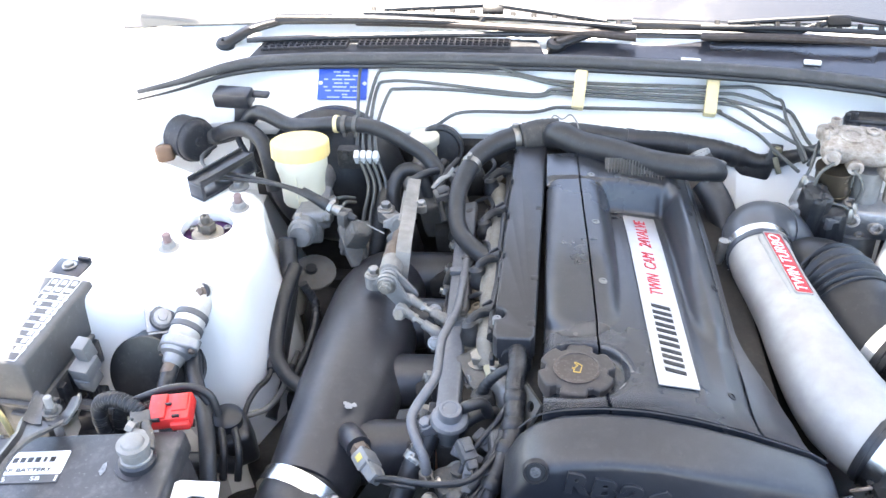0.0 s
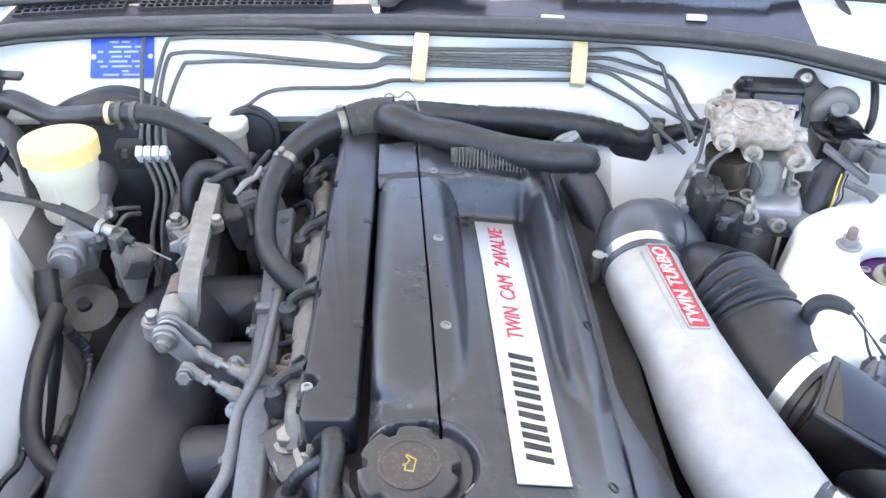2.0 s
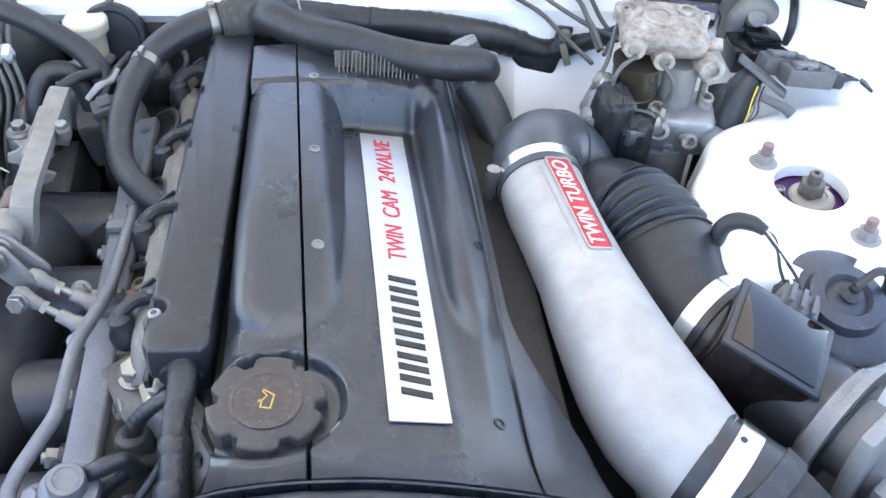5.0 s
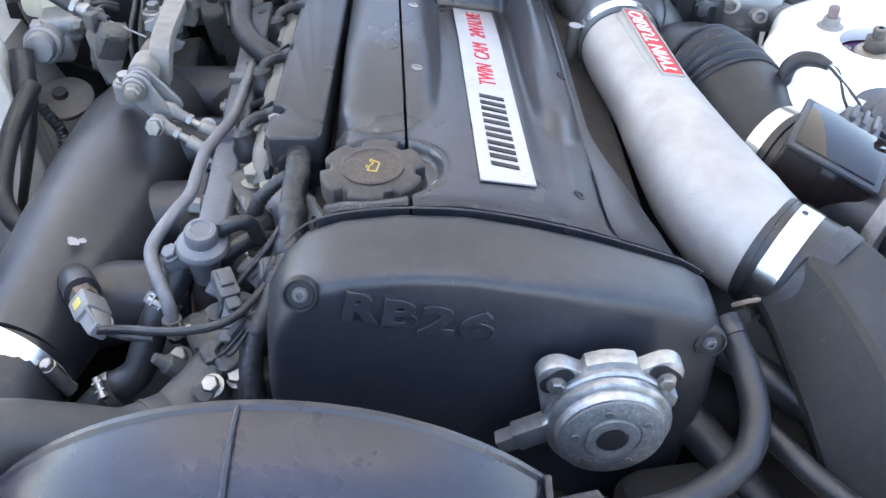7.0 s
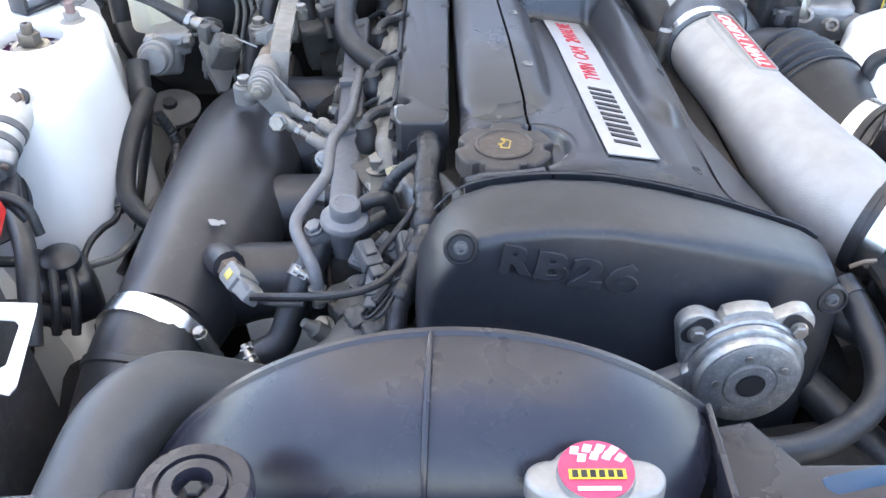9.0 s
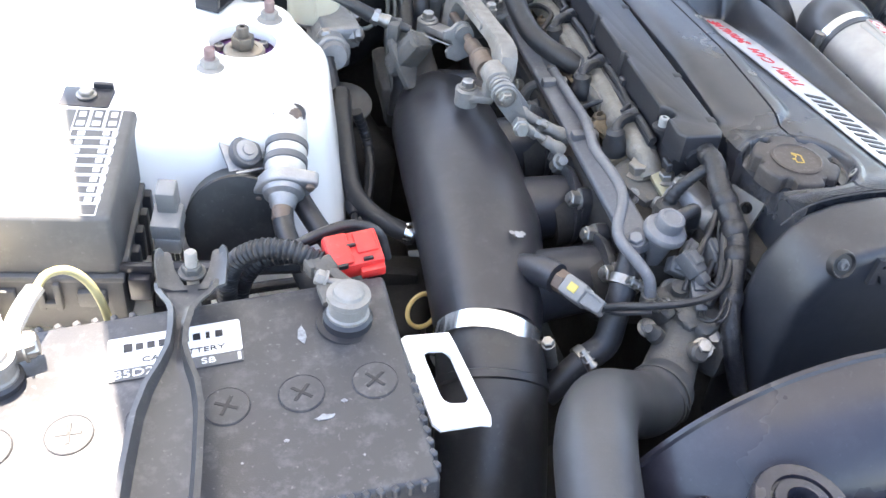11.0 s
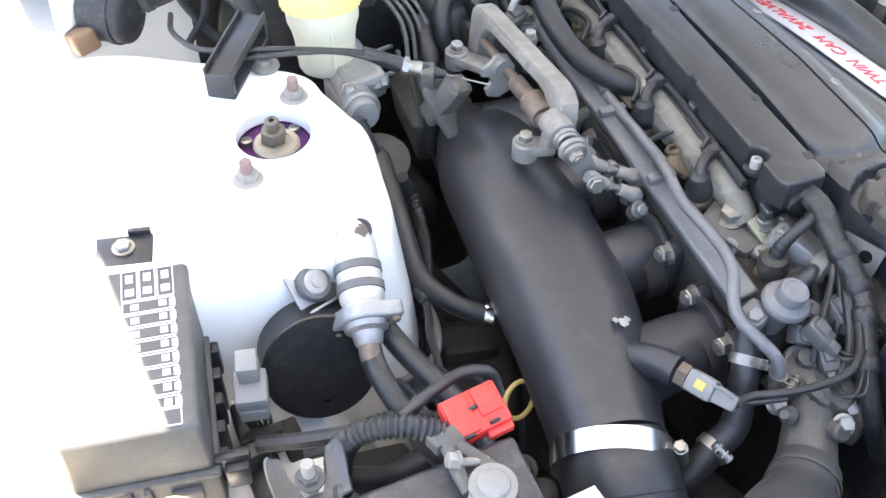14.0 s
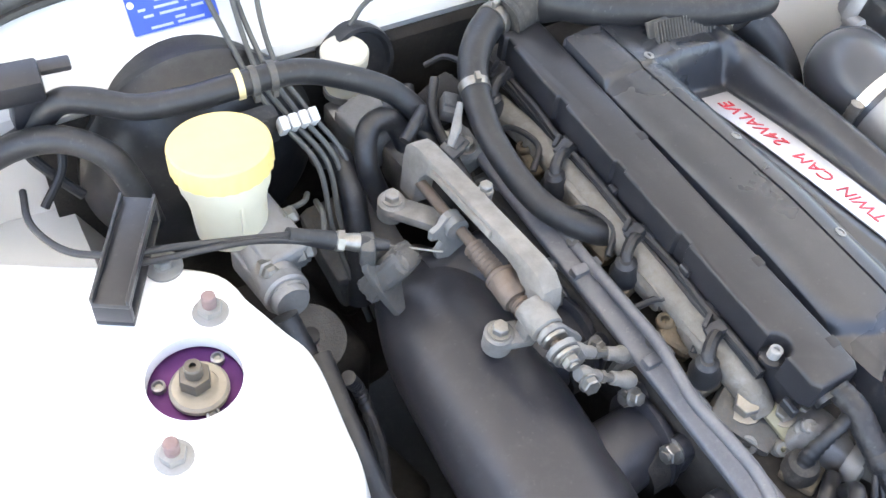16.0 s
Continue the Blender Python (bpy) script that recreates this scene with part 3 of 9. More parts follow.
def strip(u0, u1, v0, v1, lift, t=0.0012, n=14):
    """A thin plate that follows the cover."""
    bm = B()
    rows = []
    for j in range(n + 1):
        v = v0 + (v1 - v0) * j / n
        za, zb = cover_z(u0, v), cover_z(u1, v)
        rows.append([(u0, v, za + lift - t), (u0, v, za + lift), (u1, v, zb + lift), (u1, v, zb + lift - t)])
    sheet(rows, bm)
    for r in (bm.verts[:] [:4], bm.verts[:][-4:]):
        bm.faces.new(r)
    bm.transform(ENG)
    return bm


badge = part("badge_plate", strip(0.0445, 0.0815, 0.047, 0.389, 0.0022), PLATE, engine, "brushed silver badge plate with dark and red print")


def on_badge(v, w=0.0):
    """A pose on the badge: x runs to the rear, y to the intake side."""
    u = 0.063 - w
    p = on_eng(u, v, cover_z(0.0445, v) + (cover_z(0.0815, v) - cover_z(0.0445, v)) * (u - 0.0445) / 0.037 + 0.0023)
    a = on_eng(0.063, v + 0.02, (cover_z(0.0445, v + 0.02) + cover_z(0.0815, v + 0.02)) / 2)
    b = on_eng(0.063, v - 0.02, (cover_z(0.0445, v - 0.02) + cover_z(0.0815, v - 0.02)) / 2)
    x = (a - b).normalized()
    y = (on_eng(0.0445, v, cover_z(0.0445, v)) - on_eng(0.0815, v, cover_z(0.0815, v))).normalized()
    z = x.cross(y).normalized()
    y = z.cross(x)
    m = Matrix((x, y, z)).transposed().to_4x4()
    m.translation = p
    return m


# slanted strokes in place of a name
for i in range(6):
    off = (0.0, 0.0158, 0.0315, 0.0535, 0.0755, 0.0975)[i]
    for d in ((-0.0058, 0.0058) if i != 1 else (0.0,)):
        bm = B()
        prism(bm, [(-0.0047, -0.0095), (0.0007, -0.0095), (0.0047, 0.0095), (-0.0007, 0.0095)], 0.0006, on_badge(0.0765 + off + d))
        part("name_bar", bm, INK, badge)
for word, v, s in (("TWIN", 0.224, 0.042), ("CAM", 0.2735, 0.036), ("24VALVE", 0.3405, 0.072)):
    part("lettering", text(word, 0.019, on_badge(v), 0.15, 0.0005, s), REDINK, badge, "red printed words")

for u, v in ((0.0135, 0.048), (0.0065, 0.206), (0.0062, 0.318), (0.0075, 0.427), (0.1125, 0.056), (0.122, 0.215), (0.117, 0.36), (0.112, 0.42)):
    bm = B()
    lathe(bm, [(0.0046, 0.0), (0.0046, 0.0006), (0.0036, 0.001), (0.0026, 0.001), (0.0022, -0.0012), (0, -0.0012)], along(cover_point(u, v), cover_normal(u, v)), 16)
    part("cover_screw", bm, ALUDULL if u < 0.1 else INK, engine)

# timing cover screws and raised characters
def face_pose(u, z, d=0.0655):
    return ENG @ pose(u, -d, z, 90)


for u, z, d in ((-0.066, 0.868, 0.0588), (0.1815, 0.8065, 0.0475)):
    bm = B()
    m = face_pose(u, z, d) @ pose(0, 0, 0, -22 if u < 0 else -8)
    lathe(bm, [(0.0108, -0.004), (0.0108, 0.0004), (0.0098, 0.0024), (0.009, 0.0024), (0.0078, 0.0002), (0, 0.0002)], m, 28)
    part("screw_cup", bm, INK, timing_cover)
    bm = B()
    lathe(bm, [(0.0046, 0.0002), (0.0046, 0.001), (0.0038, 0.0012), (0.0036, 0.0028), (0.003, 0.0034), (0.002, 0.0034), (0.0019, 0.0014), (0, 0.0014)], m, 20)
    part("cover_bolt", bm, DGREY, timing_cover)
for i, ch in enumerate("RB26"):
    m = face_pose(-0.0332 + 0.0225 * i, 0.8595 - 0.0055 * i, (0.0624, 0.0633, 0.0638, 0.0639)[i]) @ pose(0, 0, 0, -5.5, (1.5, 1, 0, -1)[i], -11)
    part("raised_character", text(ch, 0.0265, m, 0.0, 0.0016, 0.021, 0.0009, 0.0005), CRINKLE, timing_cover)

# long harness cover along the intake side
HC = Matrix.Translation((-0.057, 0.005, 0.840)) @ pose(0, 0, 0, -0.9)
side_l = [(-0.0205 + 0.0105 * math.sin(a), -0.157 - 0.0095 * math.cos(a)) for a in [math.pi * k / 10 for k in range(11)]][::-1]
for y0 in (-0.075, 0.005, 0.085, 0.165):
    side_l += [(-0.0205, y0 + 0.028), (-0.0175, y0 + 0.026), (-0.0175, y0 + 0.016), (-0.0205, y0 + 0.014)]
outline = [(-0.0205, -0.19), (-0.016, -0.1965), (0.016, -0.1965), (0.0205, -0.19), (0.0205, 0.2), (-0.0205, 0.2)] + sorted(side_l, key=lambda q: -q[1] - (0 if q[1] > -0.14 else 0))
bm = B()
prism(bm, outline, 0.026, HC @ pose(0, 0, -0.009), 0.0032, 3)
box(bm, HC @ pose(0.001, 0.004, -0.024), 0.034, 0.38, 0.034, 0.004, 2)
tube(bm, [HC @ Vector((0.002, -0.178, -0.004)), HC @ Vector((0.002, -0.2, -0.006))], [0.014, 0.0135], 18, 3, flat=0.8)
harness = part("harness_cover", bm, PLASTIC, engine, "long black plastic harness cover")
for x, y in ((0.0175, -0.095), (0.0175, 0.045), (0.0175, -0.172)):
    bm = B()
    box(bm, HC @ pose(x - 0.001, y, 0.0163), 0.008, 0.009, 0.0018, 0.0006)
    part("clip_notch", bm, INK, harness)
bm = B()
lathe(bm, [(0.0088, -0.003), (0.0088, 0.0), (0.007, 0.0006), (0, 0.0006)], HC @ pose(-0.0185, -0.157, 0.002), 24)
part("screw_boss", bm, PLASTIC, harness)
random.seed(8)
for i in range(9):
    bm = B()
    v = 0.14 + 0.04 * i + random.uniform(-0.014, 0.014)
    box(bm, HC @ pose(-0.0215, v - 0.32, -0.01 - random.uniform(0, 0.008), 0, random.uniform(-8, 8), 0), 0.005, random.uniform(0.006, 0.016), random.uniform(0.008, 0.02), 0.001, 1)
    part("clip_tab", bm, PLASTIC, harness)
bm = B()
lathe(bm, [(0.0046, -0.004), (0.0046, 0.0042), (0.0036, 0.005), (0.0022, 0.005), (0.002, 0.003), (0, 0.003)], HC @ pose(-0.0185, -0.157, 0.006), 20)
part("screw", bm, GREY, harness)

def casting(bm, m, sx, sy, sz, bevel, rough):
    """A cast block with an uneven skin."""
    b = B()
    bmesh.ops.create_cube(b, size=1)
    for v in b.verts:
        v.co = Vector((v.co.x * sx, v.co.y * sy, v.co.z * sz))
    bmesh.ops.bevel(b, geom=list(b.edges), offset=bevel, segments=2, affect="EDGES", profile=0.6)
    bmesh.ops.subdivide_edges(b, edges=list(b.edges), cuts=2, use_grid_fill=True)
    for v in b.verts:
        v.co += Vector((random.uniform(-1, 1), random.uniform(-1, 1), random.uniform(-1, 1))) * rough
    b.transform(m)
    return merge(bm, b)


# cylinder head flank, coils and ignition plugs
bm = B()
box(bm, ENG @ pose(-0.128, 0.27, 0.755), 0.06, 0.46, 0.07, 0.008)
part("intake_flange_rail", bm, DARK, engine)
STAIN = mat("oily_brown_alloy", (0.13, 0.098, 0.062), 0.45, 0.3, c2=(0.06, 0.045, 0.03), scale=120, amount=1.0, bump=0.7, bscale=400, dust=0.2, dustc=(0.2, 0.17, 0.13))
random.seed(5)
bm = B()
tube(bm, [(-0.0835, -0.172, 0.802), (-0.0845, -0.155, 0.811), (-0.086, -0.12, 0.814), (-0.0875, 0.0, 0.814), (-0.09, 0.1, 0.811), (-0.096, 0.17, 0.806)], [0.0105, 0.0122, 0.0126, 0.0126, 0.012, 0.011], 20, 10, rib=(0.0004, 0.031))
part("water_gallery", bm, GALLERY, engine, "dull stained alloy water gallery along the head", 60)
for y, r in ((-0.108, -3), (-0.05, 3), (0.045, -3)):
    bm = casting(B(), pose(-0.087 - 0.02 * (y + 0.1), y, 0.8112, 0, 2, r), 0.028, 0.04, 0.02, 0.006, 0.0008)
    part("gallery_lug", bm, GALLERY, engine, smooth=60)
for i in range(4):
    v = 0.168 + 0.1 * i
    bm = B()
    ix, iy = -0.1025, -0.13 + 0.0975 * i
    box(bm, along((ix, iy, 0.797), (-0.3, 0, 1), 12 * i), 0.021, 0.021, 0.012, 0.002)
    plug = part("injector_seat", bm, BROWN2, engine, "tan resin injector seat")
    bm = B()
    lathe(bm, [(0.0105, 0), (0.012, 0.003), (0.0122, 0.011), (0.009, 0.016), (0.0085, 0.023), (0.005, 0.026)], along((ix, iy, 0.802), (-0.2, 0.05, 1)), 16)
    part("injector_cap", bm, RUBBER, plug)
    bm = B()
    tube(bm, [(ix - 0.004, iy, 0.822), (ix - 0.001, iy + 0.006, 0.828), (ix + 0.009, iy + 0.013, 0.831), (ix + 0.024, iy + 0.017, 0.828)], [0.0048, 0.0048, 0.0046, 0.0044], 10, 6, rib=(0.0007, 0.004))
    part("injector_lead", bm, RUBBER, plug)
    bm = B()
    hexbolt(bm, on_eng(-0.139, v + 0.055, 0.804), (-0.3, 0.1, 1), 0.005, 0.007, 1.5)
    part("head_bolt", bm, DARKALLOY, engine)
    # oily cast boss and fuel-stained lug beside the seat
    bm = casting(B(), pose(ix + 0.004, iy + 0.036, 0.8, 10, -14, 25 - 20 * i), 0.022, 0.03, 0.018, 0.006, 0.0009)
    lathe(bm, [(0.0075, 0), (0.0075, 0.007), (0.006, 0.009), (0.0035, 0.009), (0.003, 0.005), (0, 0.005)], along((ix + 0.002, iy + 0.048, 0.804), (-0.35, 0.1, 1)), 16)
    part("stained_boss", bm, STAIN, engine, "oil-stained brown cast boss", 60)
    bm = B()
    box(bm, along((ix + 0.0155, iy + 0.018, 0.829), (-0.5, 0.1, 1), 10 * i), 0.011, 0.016, 0.012, 0.0025)
    box(bm, along((ix + 0.0125, iy + 0.026, 0.833), (-0.5, 0.1, 1), 40), 0.004, 0.012, 0.004, 0.001)
    part("lead_clip", bm, PLASTIC, engine)
    bm = B()
    box(bm, Matrix.Translation(on_eng(-0.141, v + 0.05, 0.792)) @ pose(0, 0, 0, 20, -25, 15 * i), 0.026, 0.018, 0.016, 0.004)
    tube(bm, [on_eng(-0.15, v + 0.055, 0.792), on_eng(-0.16, v + 0.06, 0.782), on_eng(-0.165, v + 0.06, 0.765)], 0.006, 10, 4)
    part("casting_lug", bm, DARKALLOY, engine)
    bm = B()
    tube(bm, [on_eng(-0.126, v + 0.03, 0.812), on_eng(-0.112, v + 0.045, 0.822), on_eng(-0.118, v + 0.075, 0.818), on_eng(-0.134, v + 0.085, 0.806)], 0.0028, 8, 6)
    part("sensor_wire", bm, RUBBER, engine)
# injector loom clipped along the lower edge of the cover
for k in range(4):
    bm = B()
    r = random.Random(60 + k)
    tube(bm, [HC @ Vector((-0.0245 - 0.002 * (k % 2) + r.uniform(-0.0018, 0.0018), -0.16 + 0.032 * j, -0.0115 - 0.0035 * k + r.uniform(-0.0022, 0.0022))) for j in range(12)], (0.0036, 0.0028, 0.0034, 0.0026)[k], 8, 4)
    part("injector_loom", bm, RUBBER, engine)

for i in range(6):
    bm = B()
    yy = 0.075 + 0.097 * i
    tube(bm, [on_eng(-0.15, yy, 0.745), on_eng(-0.185, yy, 0.74)], 0.028, 18, 2)
    part("throttle_body", bm, DARK, engine)

# front flank castings
bm = casting(B(), Matrix.Translation((-0.093, -0.168, 0.793)) @ pose(0, 0, 0, 8, -10, 28), 0.034, 0.05, 0.02, 0.006, 0.0006)
part("bolt_plate", bm, DARKALLOY, engine, smooth=60)
for p, r in (((-0.092, -0.163, 0.804), 0.0085), ((-0.074, -0.181, 0.808), 0.0062), ((-0.06, -0.186, 0.812), 0.004)):
    bm = B()
    hexbolt(bm, p, (-0.2, -0.05, 1), r, r * 1.1, 1.55)
    part("flange_bolt", bm, STEEL, engine)
bm = B()
box(bm, Matrix.Translation((-0.077, -0.187, 0.8035)) @ pose(0, 0, 0, 30, -15, 14), 0.014, 0.03, 0.006, 0.002)
box(bm, Matrix.Translation((-0.0775, -0.2, 0.791)) @ pose(0, 0, 0, 62, -12, 14), 0.014, 0.022, 0.006, 0.002)
part("olive_bracket", bm, mat("olive_zinc", (0.34, 0.32, 0.22), 0.5, 0.45, c2=(0.22, 0.2, 0.15), scale=90), engine, "olive zinc bracket")
bm = casting(B(), Matrix.Translation((-0.058, -0.207, 0.797)) @ pose(0, 0, 0, 20, 12, 40), 0.034, 0.05, 0.036, 0.011, 0.0006)
part("water_outlet", bm, ALU, engine, "pale cast alloy water outlet", 60)
bm = B()
lathe(bm, [(0.014, -0.006), (0.0145, 0.006), (0.012, 0.008), (0.0095, 0.008), (0.009, 0.0), (0, 0.0)], along((-0.05, -0.232, 0.80), (0.35, -1, 0.1)), 20)
part("outlet_mouth", bm, ALUDULL, engine)
bm = B()
lathe(bm, [(0.0118, -0.002), (0.0125, 0.001), (0.0125, 0.01), (0.0105, 0.0155), (0.0062, 0.018), (0.0, 0.0185)], along((-0.0845, -0.2165, 0.793), (-0.12, 0.03, 1)), 20)
dome = part("plug_boot", bm, RUBDUST, engine, "dusty rubber plug boot")
bm = B()
tube(bm, [(-0.0865, -0.216, 0.808), (-0.082, -0.2145, 0.819), (-0.074, -0.2135, 0.829), (-0.063, -0.212, 0.838), (-0.054, -0.209, 0.84)], [0.006, 0.0052, 0.0047, 0.0045, 0.0045], 12, 8, rib=(0.0008, 0.0052))
part("boot_lead", bm, RUBBER, dome)
bm = B()
box(bm, Matrix.Translation((-0.0815, -0.2175, 0.788)) @ pose(0, 0, 0, 0, 0, 25), 0.026, 0.026, 0.016, 0.003)
box(bm, Matrix.Translation((-0.083, -0.2255, 0.782)) @ pose(0, 0, 0, 20, 0, 25), 0.014, 0.014, 0.012, 0.002)
part("plug_socket", bm, BROWN2, engine)
for q, r, d in (((-0.0985, -0.181, 0.7905), 0.0075, (-0.7, -0.4, 0.4)), ((-0.0835, -0.196, 0.7925), 0.0055, (-0.3, -0.5, 0.8)), ((-0.07, -0.198, 0.812), 0.006, (-0.1, -0.2, 1)), ((-0.0905, -0.236, 0.781), 0.006, (-0.4, -0.4, 0.8))):
    bm = B()
    lathe(bm, [(r * 1.3, -0.006), (r * 1.3, 0.001), (r, 0.003), (r, 0.007), (r * 0.85, 0.008), (r * 0.4, 0.008), (r * 0.35, 0.005), (0, 0.005)], along(q, d), 18)
    part("cast_boss", bm, ALUDULL, engine)
for pts, r in (([(-0.07, -0.232, 0.80), (-0.085, -0.24, 0.805), (-0.1, -0.25, 0.80), (-0.108, -0.255, 0.785)], 0.0062), ([(-0.06, -0.24, 0.79), (-0.075, -0.262, 0.79), (-0.095, -0.27, 0.775)], 0.0085), ([(-0.052, -0.25, 0.78), (-0.062, -0.28, 0.77), (-0.08, -0.3, 0.74)], 0.01)):
    bm = B()
    tube(bm, pts, r, 12, 6)
    part("small_hose", bm, RUBBER, engine)
# lifting eye with its hole
bm = B()
ring = [(0.011 + 0.006 * math.cos(a), 0.004 + 0.006 * math.sin(a)) for a in (2 * math.pi * j / 16 for j in range(16))]
outer = [(0.011 + max(-0.024, min(0.013, 0.05 * math.cos(a))), 0.004 + max(-0.03, min(0.012, 0.05 * math.sin(a)))) for a in (2 * math.pi * j / 16 for j in range(16))]
lv = []
for zz in (0.0, 0.004):
    lv.append(([bm.verts.new((x, y, zz)) for x, y in ring], [bm.verts.new((x, y, zz)) for x, y in outer]))
for j in range(16):
    k = (j + 1) % 16
    for a, b in ((lv[0][0], lv[0][1]), (lv[0][1], lv[1][1]), (lv[1][1], lv[1][0]), (lv[1][0], lv[0][0])):
        bm.faces.new((a[j], a[k], b[k], b[j]))
eye_m = pose(0, 0, 0, 62, 0, -62) @ Matrix.Scale(0.88, 4)
bm.transform(Matrix.Translation(Vector((-0.0361, -0.2516, 0.8289)) - eye_m @ Vector((0.011, 0.004, 0.002))) @ eye_m)
part("lifting_eye", bm, DARKALLOY, engine)

# hoses, castings and plugs at the rear of the head
for pts, r in (([(-0.222, 0.135, 0.77), (-0.232, 0.15, 0.81), (-0.222, 0.168, 0.832), (-0.2, 0.172, 0.828), (-0.188, 0.165, 0.80), (-0.185, 0.155, 0.76)], 0.0095), ([(-0.17, 0.2, 0.83), (-0.178, 0.18, 0.822), (-0.172, 0.155, 0.81), (-0.16, 0.14, 0.79)], 0.006), ([(-0.15, 0.19, 0.84), (-0.165, 0.165, 0.83), (-0.168, 0.13, 0.82), (-0.16, 0.1, 0.80)], 0.004), ([(-0.205, 0.14, 0.835), (-0.19, 0.15, 0.84), (-0.175, 0.165, 0.836)], 0.005), ([(-0.25, 0.2, 0.78), (-0.245, 0.17, 0.80), (-0.25, 0.13, 0.77), (-0.26, 0.1, 0.70)], 0.011)):
    bm = B()
    tube(bm, pts, r, 14, 8)
    part("rear_hose", bm, RUBBER, engine)
for x, y, z, sx, sy, sz, m_ in ((-0.175, 0.165, 0.775, 0.05, 0.045, 0.055, DARKALLOY), (-0.205, 0.2, 0.79, 0.04, 0.05, 0.05, ALUDULL), (-0.15, 0.14, 0.80, 0.03, 0.036, 0.03, ALUDULL), (-0.14, 0.195, 0.80, 0.05, 0.03, 0.04, DARK), (-0.24, 0.15, 0.71, 0.07, 0.08, 0.06, DARKALLOY)):
    part("rear_casting", casting(B(), pose(x, y, z, 8, -10, 20 * (x * 100 % 3)), sx, sy, sz, 0.009, 0.0007), m_, engine, smooth=60)
for x, y, z, a in ((-0.165, 0.128, 0.822, 20), (-0.148, 0.165, 0.828, 60), (-0.185, 0.19, 0.825, -25)):
    bm = B()
    box(bm, pose(x, y, z, 15, -10, a), 0.022, 0.016, 0.014, 0.002)
    box(bm, pose(x, y, z + 0.007, 15, -10, a), 0.012, 0.012, 0.006, 0.001)
    part("wiring_plug", bm, DGREY, engine)
for p in ((-0.16, 0.15, 0.808), (-0.19, 0.175, 0.808), (-0.152, 0.128, 0.818), (-0.205, 0.185, 0.818)):
    bm = B()
    hexbolt(bm, p, (-0.2, -0.2, 1), 0.0055, 0.007, 1.5)
    part("rear_bolt", bm, STEEL, engine)

# filler cap
cap_c = on_eng(-0.0265, 0.070, 0.8515)
bm = B()
lobes = []
for j in range(72):
    a = 2 * math.pi * j / 72
    k = (math.cos(6 * a + 0.6) + 1) / 2
    lobes.append(((0.0355 - 0.0065 * sm_step((k - 0.72) / 0.2)) * math.cos(a), (0.0355 - 0.0065 * sm_step((k - 0.72) / 0.2)) * math.sin(a)))
prism(bm, lobes, 0.016, Matrix.Translation(cap_c - Vector((0, 0, 0.002))), 0.003, 3)
oil_cap = thing("oil_filler_cap", cap_c, "dark brown-black six-lobed plastic oil filler cap", "oil cap")
part("cap_body", bm, mat("cap_black", (0.05, 0.044, 0.043), 0.5, c2=(0.035, 0.03, 0.03), scale=60, dust=0.12, spec=0.4), oil_cap)
bm = B()
lathe(bm, [(0.0215, 0.0), (0.0215, 0.0012), (0.0195, 0.0018), (0.0188, 0.0008), (0, 0.0006)], Matrix.Translation(cap_c + Vector((0, 0, 0.0141))), 32)
part("cap_centre", bm, mat("cap_brown", (0.05, 0.038, 0.034), 0.5, scale=90, dust=0.2), oil_cap)
bm = B()
pc = cap_c + Vector((0, 0, 0.0150))
can = [(-0.006, -0.004), (0.004, -0.004), (0.007, 0.003), (0.0055, 0.0032), (0.003, 0.0), (-0.001, 0.002), (-0.001, 0.004), (-0.0022, 0.004), (-0.0022, 0.002), (-0.006, 0.002)]
for a, b in zip(can, can[1:] + can[:1]):
    q, w = Vector((*a, 0)), Vector((*b, 0))
    m = Matrix.Translation(pc) @ pose(0, 0, 0, 0, 0, 80) @ Matrix.Translation((q + w) / 2) @ pose(0, 0, 0, 0, 0, math.degrees(math.atan2(w.y - q.y, w.x - q.x)))
    box(bm, m, (w - q).length + 0.0005, 0.0008, 0.0005, 0)
part("oil_can_mark", bm, mat("worn_yellow", (0.6, 0.4, 0.1), 0.6, scale=200), oil_cap, "yellow oil can mark")

# crank angle sensor on the timing cover
cas_m = Matrix.Translation((0.1495, -0.3715, 0.7895)) @ pose(0, 0, 0, 90, 0, 4) @ Matrix.Scale(0.88, 4)
cas = thing("angle_sensor", (0.152, -0.372, 0.787), "bare alloy cam angle sensor with a round face", "sensor")
CASM = mat("machined_alloy", (0.5, 0.5, 0.5), 0.36, 0.75, c2=(0.2, 0.2, 0.2), scale=130, amount=0.9, bump=0.45, bscale=500, dust=0.25, dustc=(0.2, 0.19, 0.18))
bm = B()
prism(bm, [(-0.044, -0.004)] + [(x, y) for x, y in arc(-0.036, 0.03, 0.0135, 200, 60, 8)] + [(-0.019, 0.036)] + arc(0, 0.0, 0.0455, 112, 68, 6) + [(0.02, 0.036)] + arc(0.037, 0.029, 0.0135, 120, -30, 8) + [(0.043, 0.012), (0.0495, 0.006), (0.0485, -0.002), (0.041, -0.006), (0.03, -0.03), (-0.03, -0.03)], 0.012, cas_m, 0.0022)
part("mounting_flange", bm, CASM, cas)
bm = B()
lathe(bm, [(0.0445, 0.008), (0.0445, 0.0165), (0.043, 0.018), (0.0415, 0.018), (0.0415, 0.0195), (0.043, 0.0205), (0.043, 0.025), (0.0415, 0.0262), (0.0385, 0.0265), (0.0385, 0.031), (0.037, 0.0335), (0.0355, 0.034)], cas_m @ pose(0.0, -0.004, 0), 56)
part("sensor_housing", bm, CASM, cas)
bm = B()
